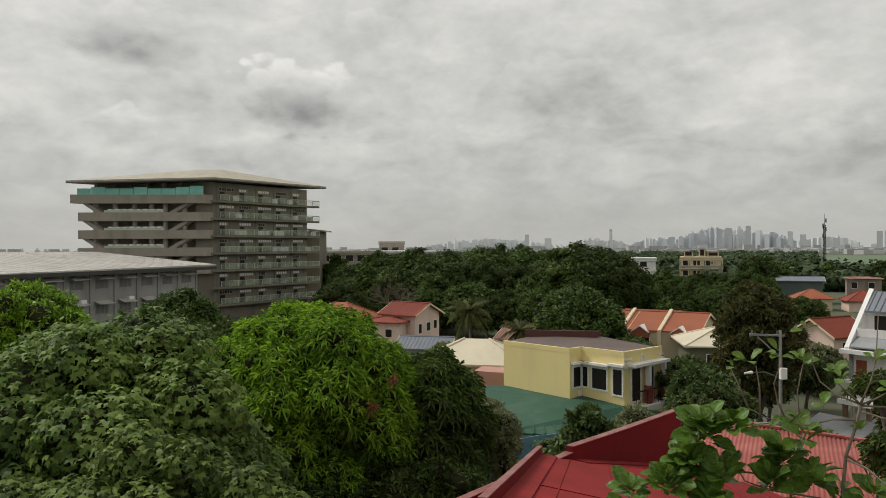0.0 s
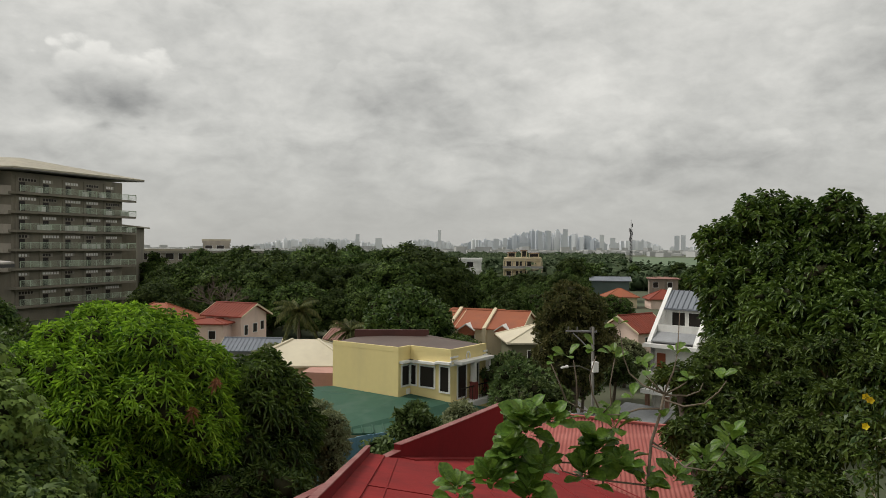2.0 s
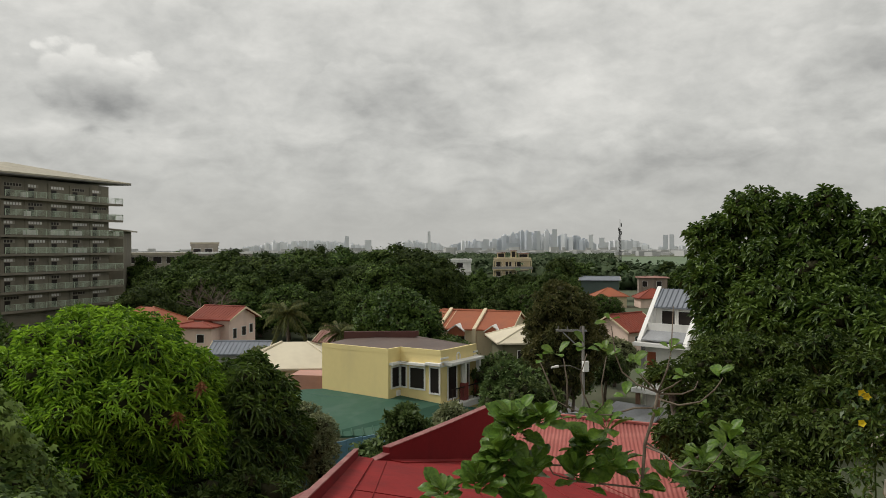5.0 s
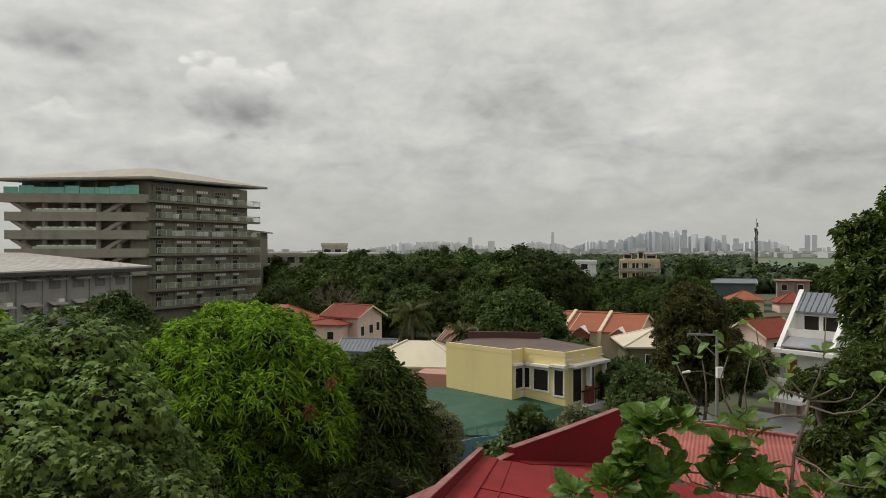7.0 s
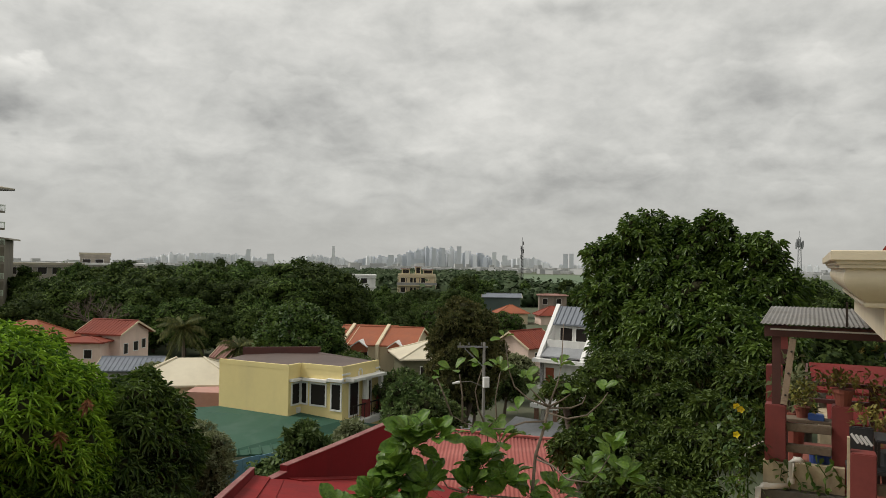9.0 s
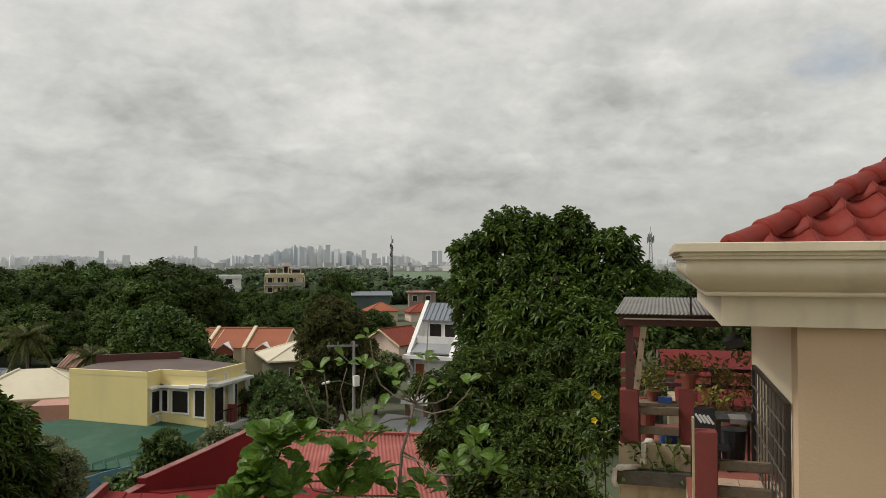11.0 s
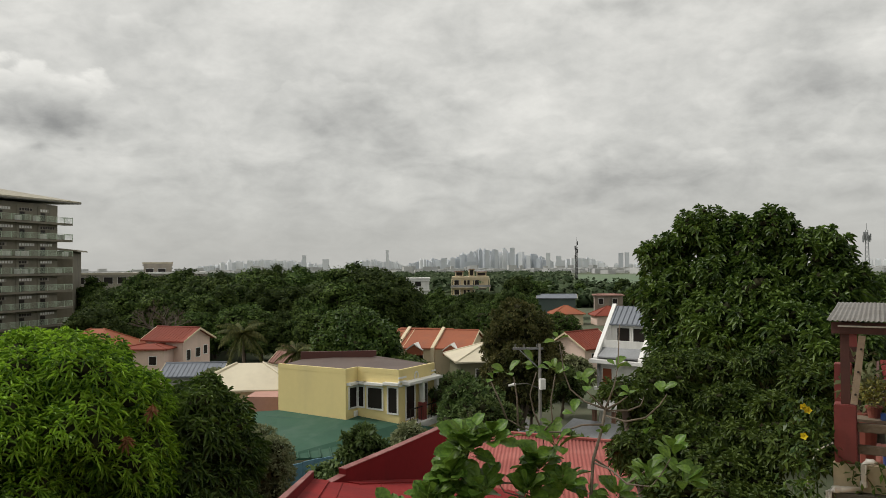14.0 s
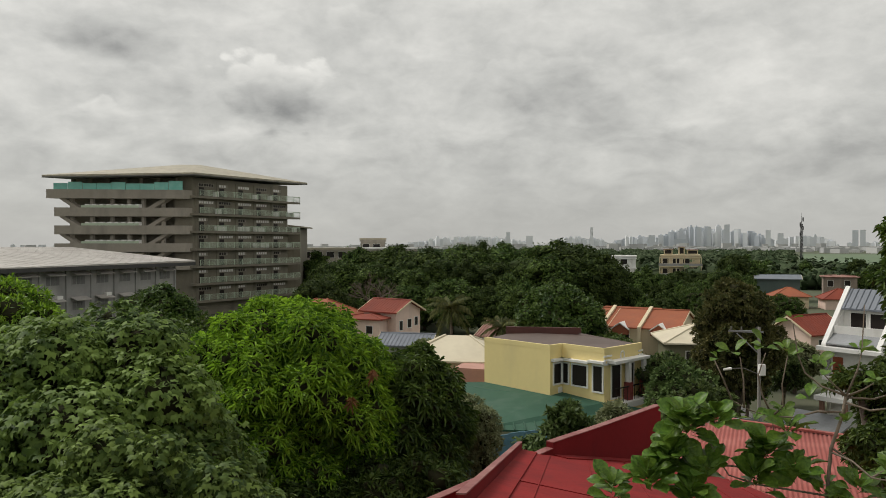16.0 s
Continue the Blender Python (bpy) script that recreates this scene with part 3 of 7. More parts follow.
def ground():
    bm = bmesh.new()
    ring = [0, 30, 80, 200, 500, 1200, 2500, 4600]
    prev = None
    for r in ring:
        cur = [bm.verts.new((r * math.cos(a * math.tau / 48), r * math.sin(a * math.tau / 48), 0 if r < 500 else -12 * (r - 200) / 4400)) for a in range(48)] if r else [bm.verts.new((0, 0, 0))]
        if prev:
            for a in range(48):
                b = (a + 1) % 48
                bm.faces.new((prev[0], cur[a], cur[b]) if len(prev) == 1 else (prev[a], cur[a], cur[b], prev[b]))
        prev = cur
    tagged(part("ground", bm, M_GROUND), "grassy soil running flat to the horizon", "ground", kind="structure")
    bm = bmesh.new()
    a, b = Vector((17.5, 26, 0)), Vector((26, 75, 0))
    s = Vector((0.985, -0.17, 0)) * 2.6
    vs = [bm.verts.new(p) for p in (a - s + Vector((0, 0, 0.02)), a + s + Vector((0, 0, 0.02)), b + s + Vector((0, 0, 0.02)), b - s + Vector((0, 0, 0.02)))]
    bm.faces.new(vs)
    tagged(part("road", bm, M_ROAD), "narrow grey concrete village street", "road", kind="structure")


ground()


def skyline():
    """Far towers with haze painted into their blue-grey: groups of slim blocks along the horizon."""
    rng = random.Random(4)
    groups = [(-1.2, 8.2, 74, 66, 24, 1), (9.6, 13.8, 30, 64, 28, 1), (14.2, 17.5, 24, 66, 26, 0), (16.6, 25.2, 80, 116, 42, 0), (25.2, 29.0, 22, 72, 30, 1), (29, 34, 10, 34, 18, 1), (36, 60, 40, 46, 18, 1), (-33, -20, 22, 26, 12, 1)]
    mesh = (bmesh.new(), bmesh.new())
    for a0, a1, n, hi, lo, pale in groups:
        for i in range(n):
            f = (i + rng.random()) / n
            a = radians(a0 + (a1 - a0) * f)
            mid = 1 - abs(2 * f - 1) ** 2.2
            h = lo + (hi - lo) * mid * rng.uniform(0.45, 1.0)
            r = rng.uniform(3900, 4400)
            w = rng.uniform(11, 27) if pale else rng.uniform(12, 25)
            m = pose(r * math.sin(a), r * math.cos(a), -14, 0, 0, -math.degrees(a) + rng.uniform(-30, 30))
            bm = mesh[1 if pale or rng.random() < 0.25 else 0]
            box(bm, (-w / 2, -w / 2, 0), (w / 2, w / 2, h), m)
            if rng.random() < 0.5:
                box(bm, (-w / 4, -w / 4, h), (w / 4, w / 4, h + rng.uniform(3, 9)), m)
    for a, h, w, pale in ((12.65, 108, 15, 1), (30.28, 84, 24, 0), (30.72, 86, 22, 0), (17.0, 66, 30, 0), (19.0, 46, 60, 0), (20.3, 104, 20, 0), (22.2, 116, 24, 0), (21.0, 106, 18, 0), (24.9, 88, 22, 1), (25.7, 72, 26, 1), (6.4, 84, 20, 1), (8.0, 64, 34, 1)):
        a = radians(a)
        box(mesh[pale], (-w / 2, -w / 2, 0), (w / 2, w / 2, h), pose(3880 * math.sin(a), 3880 * math.cos(a), -14, 0, 0, -math.degrees(a)))
    tagged(part("city_skyline", mesh[0], M_CITY), "high-rise towers in haze-tinted blue-grey far across the plain", "skyline", kind="stuff")
    tagged(part("pale_skyline", mesh[1], M_CITY_PALE), "high-rise towers with more haze painted into their colour", "skyline", kind="stuff")
    bm = bmesh.new()
    for i in range(2200):
        a, r = radians(rng.uniform(-36, 62)), 1150 + 2700 * rng.random() ** 0.7
        w, d, h = rng.uniform(8, 34), rng.uniform(8, 30), rng.uniform(3, 9) + (rng.random() < 0.06) * 10
        box(bm, (-w / 2, -d / 2, 0), (w / 2, d / 2, h), pose(r * math.sin(a), r * math.cos(a), -12 * max(r - 200, 0) / 4400, 0, 0, rng.uniform(0, 90)))
    tagged(part("distant_town", bm, M_LOWRISE), "pale low-rise roofs and blocks of a distant town", "town", kind="stuff")
    bm = bmesh.new()
    pts = [(a, r) for a, r in ((26.6, 420), (48.0, 420), (46.0, 1100), (27.0, 1100))]
    prism(bm, [(r * math.sin(radians(a)), r * math.cos(radians(a))) for a, r in pts][::-1], [-6, -6, -6, -6], [-1.2, -1.2, 0.4, 0.4])
    tagged(part("field", bm, M_FIELD), "open green field beyond the houses", "field", kind="structure")


skyline()


def lookout():
    """The flat roof deck from which the view is taken."""
    tagged(part("roof_deck", boxes(((-4.0, -7.0, 11.6), (3.2, 0.85, 11.85)), ((-3.8, -6.8, 0), (3.0, 0.65, 11.6))), M_CREAM), "plain concrete roof deck underfoot", "deck", kind="structure")


lookout()


def bldg_windows(parent, m, spots, w, h, frame_mat=None, label="dark window"):
    """Windows on a wall: at m, x along the wall, z up, -y outwards; each a frame with a pane."""
    for x, z in spots:
        bm = bmesh.new()
        for lo, hi in (((x - w / 2 - 0.06, -0.05, z - 0.06), (x + w / 2 + 0.06, 0.02, z)), ((x - w / 2 - 0.06, -0.05, z + h), (x + w / 2 + 0.06, 0.02, z + h + 0.06)),
                       ((x - w / 2 - 0.06, -0.05, z), (x - w / 2, 0.02, z + h)), ((x + w / 2, -0.05, z), (x + w / 2 + 0.06, 0.02, z + h))):
            box(bm, lo, hi, m)
        fr = part("window", bm, frame_mat or M_WHITE, parent)
        bm = bmesh.new()
        box(bm, (x - w / 2, -0.02, z), (x + w / 2, 0.01, z + h), m)
        part("pane", bm, M_GLASS_DARK, fr, label)


def oblique(o, e1, e2):
    return lambda a, b: (o[0] + a * e1[0] + b * e2[0], o[1] + a * e1[1] + b * e2[1])


def tower():
    C, R, L = (-42.8, 138.8), (-29.0, 160.7), (-65.9, 137.2)
    lr, ll = math.dist(C, R), math.dist(C, L)
    er, el = ((R[0] - C[0]) / lr, (R[1] - C[1]) / lr), ((L[0] - C[0]) / ll, (L[1] - C[1]) / ll)
    P = oblique(C, er, el)

    def slab(bm, a0, a1, b0, b1, z0, z1):
        return prism(bm, [P(a0, b0), P(a1, b0), P(a1, b1), P(a0, b1)], z0, z1)

    t = thing("school_tower", "eight-storey grey-brown concrete block with open balconies and a flat hipped roof", "building", m=Matrix())
    floors = [2.4 + 3.235 * k for k in range(7)]
    part("core_wall", slab(bmesh.new(), 2.1, lr - 0.3, 3.2, ll - 0.5, 0, 25.6), M_CONC, t)
    part("side_wall", slab(bmesh.new(), 0.3, lr - 0.3, 0, 3.2, 0, 25.6), M_CONC, t)
    # eight storeys of balconies on the side, solid bands on the front
    for k, z in enumerate(floors):
        part("balcony_slab", slab(bmesh.new(), -0.6, lr + 1.6, -1.4, 0.0, z, z + 0.42), M_CONC, t)
        rail = part("balcony_rail", slab(bmesh.new(), 0.2, lr + 1.6, -1.42, -1.36, z + 1.45, z + 1.53), M_GREEN_RAIL, t, "pale green steel balcony rail")
        for i in range(14):
            a = 0.2 + (lr + 1.3) * i / 13
            part("rail_post", slab(bmesh.new(), a, a + 0.09, -1.42, -1.36, z + 0.42, z + 1.45), M_GREEN_RAIL, rail)
        for q in range(5):
            part("rail_bar", slab(bmesh.new(), 0.2, lr + 1.6, -1.41, -1.37, z + 0.55 + q * 0.18, z + 0.61 + q * 0.18), M_GREEN_RAIL, rail)
        part("end_rail", slab(bmesh.new(), lr + 1.54, lr + 1.6, -1.4, 0.0, z + 1.40, z + 1.48), M_GREEN_RAIL, rail)
        # upper windows: strips of louvres
        rng = random.Random(k)
        for i in range(5):
            a = 1.6 + i * 4.9
            w = rng.choice((2.2, 3.0, 3.6))
            bmw = bmesh.new()
            slab(bmw, a, a + w, -0.06, 0.02, z + 2.25, z + 2.85)
            win = part("window", bmw, M_CONC_LIGHT, t)
            for j in range(int(w / 0.6)):
                part("pane", slab(bmesh.new(), a + 0.08 + j * 0.6, a + 0.5 + j * 0.6, -0.09, -0.05, z + 2.32, z + 2.78), M_WHITE if (i + k) % 3 else M_GLASS_DARK, win)
            part("door", slab(bmesh.new(), a + 0.2, a + 1.3, -0.05, 0.02, z + 0.42, z + 2.1), M_GLASS_DARK, t)
            part("pilaster", slab(bmesh.new(), a - 0.7, a - 0.35, -0.22, 0.0, z + 0.42, z + 3.23), M_CONC, t)
        if k in (3, 4, 5, 6):
            for i in range((7, 9, 4, 3)[k - 3]):
                a = rng.uniform(4, lr)
                part("air_conditioner", slab(bmesh.new(), a, a + 0.95, -1.25, -0.8, z + 0.45, z + 1.35), M_WHITE, t)
        if k >= 2:
            out = -1.9 if k == 6 else -1.4
            part("front_band", slab(bmesh.new(), out, 0.0, -0.2, ll + (0.6 if k == 6 else -0.3), z - 0.25, z + 1.35), M_CONC_LIGHT, t, "long solid balcony parapet")
            part("floor_slab", slab(bmesh.new(), 0.0, 3.2, 0.0, ll - 0.4, z - 0.2, z + 0.15), M_CONC, t)
            if k < 6:
                for b in (4.5, 8.0, 10.5, 13.5, 17.0, 20.5):
                    part("column", slab(bmesh.new(), -0.5, 0.0, b, b + 0.45, z + 1.35, z + 3.0), M_CONC_LIGHT, t)
                for b0, b1 in ((3.4, 7.4), (18.8, 22.4)):
                    bm = bmesh.new()
                    s = 1 if b0 > 10 else -1
                    za, zb = (z + 2.9, z + 0.4) if s < 0 else (z + 0.4, z + 2.9)
                    prism(bm, [P(-0.9, b0), P(0.1, b0), P(0.1, b1), P(-0.9, b1)], [za, za, zb, zb], [za + 0.75, za + 0.75, zb + 0.75, zb + 0.75])
                    part("stair_flight", bm, M_CONC_LIGHT, t)
                glassy = part("front_rail", slab(bmesh.new(), out - 0.05, out + 0.02, 8.2, 18.2, z + 1.35, z + 1.75), M_GREEN_RAIL, t, "pale green rail over the parapet")
                bm = bmesh.new()
                for i in range(8):
                    slab(bm, out + 0.3, out + 0.9, 8.4 + i * 1.25, 9.1 + i * 1.25, z + 1.35, z + 2.0)
                part("plant_boxes", bm, M_WHITE, glassy)
    box_room = part("parapet_block", slab(bmesh.new(), -2.0, -0.2, 8.7, 15.7, floors[2] - 0.2, floors[2] + 2.6), M_CONC_LIGHT, t, "solid projecting bay")
    part("canopy", slab(bmesh.new(), -2.4, 0.2, 7.6, 16.0, floors[2] + 2.6, floors[2] + 2.8), M_TOWER_ROOF, box_room)
    z = floors[6]
    for i in range(9):
        b = 0.1 + i * 2.5
        part("glass_panel", slab(bmesh.new(), -1.9, -1.84, b, b + 2.4, z + 1.35, z + (2.95 if i == 0 else 2.45 + 0.25 * (i % 3 == 1))), M_TEAL_GLASS, t, "teal tinted glass balustrade panel")
    for i in range(7):
        part("column", slab(bmesh.new(), -0.2, 0.2, 2.5 + i * 3.0, 3.0 + i * 3.0, z + 1.35, 25.4), M_CONC, t)
    # overhanging hipped roof
    pts = [(-41.6, 136.0), (-25.7, 165.3), (-51.5, 164.0), (-67.2, 133.4)]
    z0 = [26.0, 26.5, 26.0, 25.3]
    bm = bmesh.new()
    prism(bm, pts, [v - 0.25 for v in z0], [v - 0.05 for v in z0])
    roof = part("soffit", bm, M_SOFFIT, t)
    bm = bmesh.new()
    lo = [bm.verts.new((x, y, v)) for (x, y), v in zip(pts, [q - 0.05 for q in z0])]
    up = [bm.verts.new((x, y, v + 0.22)) for (x, y), v in zip(pts, z0)]
    r1, r2 = bm.verts.new((-46.4, 156.5, 29.7)), bm.verts.new((-48.6, 150.5, 29.1))
    for i in range(4):
        bm.faces.new((lo[i], lo[(i + 1) % 4], up[(i + 1) % 4], up[i]))
    bm.faces.new((up[0], up[1], r1))
    bm.faces.new((up[1], up[2], r1))
    bm.faces.new((up[2], up[3], r2, r1))
    bm.faces.new((up[3], up[0], r1, r2))
    part("roof", bm, M_TOWER_ROOF, t, "pale cream metal roof sheeting")
    # stair tower behind with its own small roof
    s = thing("rear_block", "lower grey concrete block with a thin flat roof behind", "building")
    part("wall", prism(bmesh.new(), [(-30.5, 166), (-27.4, 166), (-27.4, 176), (-30.5, 176)], 0, 17.0), M_CONC, s)
    part("roof", prism(bmesh.new(), [(-31, 164.5), (-26.3, 164.5), (-26.3, 177), (-31, 177)], [17.2, 16.8, 16.8, 17.2], [17.6, 17.1, 17.1, 17.6]), M_TOWER_ROOF, s)


tower()


M_LOUVRE = mat("grey_louvre", (0.17, 0.168, 0.165), (0.11, 0.11, 0.11), 0.6, scale=0.6, fine=6.0)


def hall():
    """Long grey hall with a low pitched roof and two rows of window awnings."""
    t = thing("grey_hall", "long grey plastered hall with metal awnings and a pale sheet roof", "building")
    A, B = Vector((-52.5, 84.0)), Vector((-38.8, 118.1))
    L = (B - A).length
    e = (B - A) / L
    n = Vector((-e.y, e.x))  # towards the back

    def S(bm, a0, a1, d0, d1, z0, z1):
        return prism(bm, [tuple(A + e * a + n * d) for a, d in ((a0, d0), (a1, d0), (a1, d1), (a0, d1))], z0, z1)

    part("wall", S(bmesh.new(), 0, L, 0, 24, 0, 9.9), M_GREY_WALL, t)
    for i in range(10):
        a = L - 0.25 - i * 4.1
        part("pilaster", S(bmesh.new(), a - 0.3, a, -0.18, 0, 0, 9.9), M_GREY_WALL, t)
        for z in (7.75, 4.4):
            if i < 9:
                w = part("window", S(bmesh.new(), a - 3.4, a - 1.2, -0.05, 0.02, z + 0.2, z + 1.5), M_GREY_WALL, t)
                for j in range(3):
                    part("pane", S(bmesh.new(), a - 3.3 + j * 0.7, a - 2.7 + j * 0.7, -0.08, -0.04, z + 0.3, z + 1.4), M_LOUVRE, w)
                aw = bmesh.new()
                c = [tuple(A + e * x + n * d) for x, d in ((a - 3.6, -1.1), (a - 1.0, -1.1), (a - 1.0, -0.02), (a - 3.6, -0.02))]
                prism(aw, c, [z + 1.55, z + 1.55, z + 1.95, z + 1.95], [z + 1.63, z + 1.63, z + 2.03, z + 2.03])
                part("awning", aw, M_HALL_ROOF, t)
        if i in (1, 3, 5):
            part("air_conditioner", S(bmesh.new(), a - 2.0, a - 1.1, -0.5, -0.02, 6.0, 6.7), M_WHITE, t)
    bm = bmesh.new()
    c = [tuple(A + e * x + n * d) for x, d in ((-6, -1.6), (L + 2.6, -1.6), (L + 2.6, 24), (-6, 24))]
    prism(bm, c, [10.35, 10.55, 12.6, 13.0], [10.55, 10.75, 12.8, 13.2])
    roof = part("roof", bm, M_HALL_ROOF, t, "pale weathered metal roof")
    bm = bmesh.new()
    for i in range(30):
        a = -5.9 + i * (L + 8.4) / 29
        f = (a + 6) / (L + 8.6)
        za, zb = 10.55 + 0.2 * f, 13.2 - 0.4 * f
        c = [tuple(A + e * x + n * d) for x, d in ((a, -1.6), (a + 0.08, -1.6), (a + 0.08, 24), (a, 24))]
        prism(bm, c, [za, za, zb, zb], [za + 0.02, za + 0.02, zb + 0.02, zb + 0.02])
    part("roof_seams", bm, M_HALL_ROOF, roof)
    part("fascia", S(bmesh.new(), -6, L + 2.6, -1.65, -1.58, 9.95, 10.45), M_DARK, t)


hall()

# ---- houses of the village ----


def house(name, label, x, y, z0, rz, w, d, h, rise, wall, roof, wins=(), gable_wins=(), over=0.5, hip=False, tag="house", ribs=True):
    """A house with its ridge along its own x. wins: (x, z, w, h) on the -y side; gable_wins on the +x end."""
    t = thing(name, label, tag, m=pose(x, y, z0, 0, 0, rz))
    bm = bmesh.new()
    box(bm, (-w / 2, -d / 2, 0), (w / 2, d / 2, h))
    if not hip and rise:
        for s in (-1, 1):
            xs = sorted((s * w / 2, s * (w / 2 - 0.18)))
            a = [bm.verts.new((xx, yy, zz)) for xx in xs for yy, zz in ((-d / 2, h), (d / 2, h), (0, h + rise * 0.98))]
            for f in ((0, 1, 2), (5, 4, 3), (0, 3, 4, 1), (1, 4, 5, 2), (2, 5, 3, 0)):
                bm.faces.new([a[i] for i in f])
    part("wall", bm, wall, t)
    o = over
    k = rise / (d / 2)
    if hip:
        bm = bmesh.new()
        e = [bm.verts.new((sx * (w / 2 + o), sy * (d / 2 + o), h - o * k)) for sx, sy in ((-1, -1), (1, -1), (1, 1), (-1, 1))]
        e2 = [bm.verts.new(v.co + Vector((0, 0, 0.14))) for v in e]
        rl = max(w / 2 - d / 2, 0.05)
        r = [bm.verts.new((-rl, 0, h + rise + 0.14)), bm.verts.new((rl, 0, h + rise + 0.14))]
        bm.faces.new(e[::-1])
        for i in range(4):
            bm.faces.new((e[i], e[(i + 1) % 4], e2[(i + 1) % 4], e2[i]))
        bm.faces.new((e2[0], e2[1], r[1], r[0]))
        bm.faces.new((e2[1], e2[2], r[1]))
        bm.faces.new((e2[2], e2[3], r[0], r[1]))
        bm.faces.new((e2[3], e2[0], r[0]))
        ro = part("roof", bm, roof, t)
        for a, b in ((e2i, ri) for e2i, ri in (((-1, -1), 0), ((1, -1), 1), ((1, 1), 1), ((-1, 1), 0))):
            part("ridge_cap", tube(bmesh.new(), [(a[0] * (w / 2 + o), a[1] * (d / 2 + o), h - o * k + 0.15), ((-rl, rl)[b], 0, h + rise + 0.16)], 0.09, 6), roof, ro)
    elif rise:
        ro = None
        for s in (-1, 1):
            bm = bmesh.new()
            ys, ye = s * (d / 2 + o), 0.0
            zs, ze = h - o * k, h + rise
            vs = []
            for dz in (0, 0.14):
                vs += [bm.verts.new((-w / 2 - o, ys, zs + dz)), bm.verts.new((w / 2 + o, ys, zs + dz)), bm.verts.new((w / 2 + o, ye, ze + dz)), bm.verts.new((-w / 2 - o, ye, ze + dz))]
            for f in ((3, 2, 1, 0), (4, 5, 6, 7), (0, 1, 5, 4), (1, 2, 6, 5), (2, 3, 7, 6), (3, 0, 4, 7)):
                bm.faces.new([vs[i] for i in f])
            ro = part("roof", bm, roof, t)
            bm = bmesh.new()
            if not ribs:
                continue
            n = int((w + 2 * o) / 0.45)
            for i in range(n):
                xx = -w / 2 - o + 0.1 + i * 0.45
                tube(bm, [(xx, ys, zs + 0.15), (xx, ye, ze + 0.15)], 0.045, 5)
            part("roof_ribs", bm, roof, ro)
        tubeb = bmesh.new()
        tube(tubeb, [(-w / 2 - o, 0, h + rise + 0.15), (w / 2 + o, 0, h + rise + 0.15)], 0.11, 6)
        part("ridge_cap", tubeb, roof, ro)
        for s in (-1, 1):
            bm = bmesh.new()
            for sy in (-1, 1):
                vs = [(s * (w / 2 + o + 0.02), sy * (d / 2 + o), h - o * k - 0.05), (s * (w / 2 + o + 0.02), 0, h + rise - 0.05)]
                a = [bm.verts.new((xx + dx, yy, zz + dz)) for xx, yy, zz in vs for dx in (0, s * 0.05) for dz in (0, 0.22)]
                for f in ((0, 1, 3, 2), (4, 6, 7, 5), (0, 4, 5, 1), (2, 3, 7, 6), (1, 5, 7, 3), (0, 2, 6, 4)):
                    bm.faces.new([a[i] for i in f])
            part("barge_board", bm, M_CREAM, t)
    for wx, wz, ww, wh in wins:
        bldg_windows(t, pose(0, -d / 2, 0), [(wx, wz)], ww, wh)
    for wx, wz, ww, wh in gable_wins:
        bldg_windows(t, pose(w / 2, 0, 0, 0, 0, 90), [(wx, wz)], ww, wh)
    return t


M_RUSTY = mat("rusty_sheet", (0.20, 0.095, 0.075), (0.28, 0.16, 0.13), 0.8, scale=0.6, fine=5.0, stain=((0.36, 0.28, 0.24), 0.5), spec=0.2)


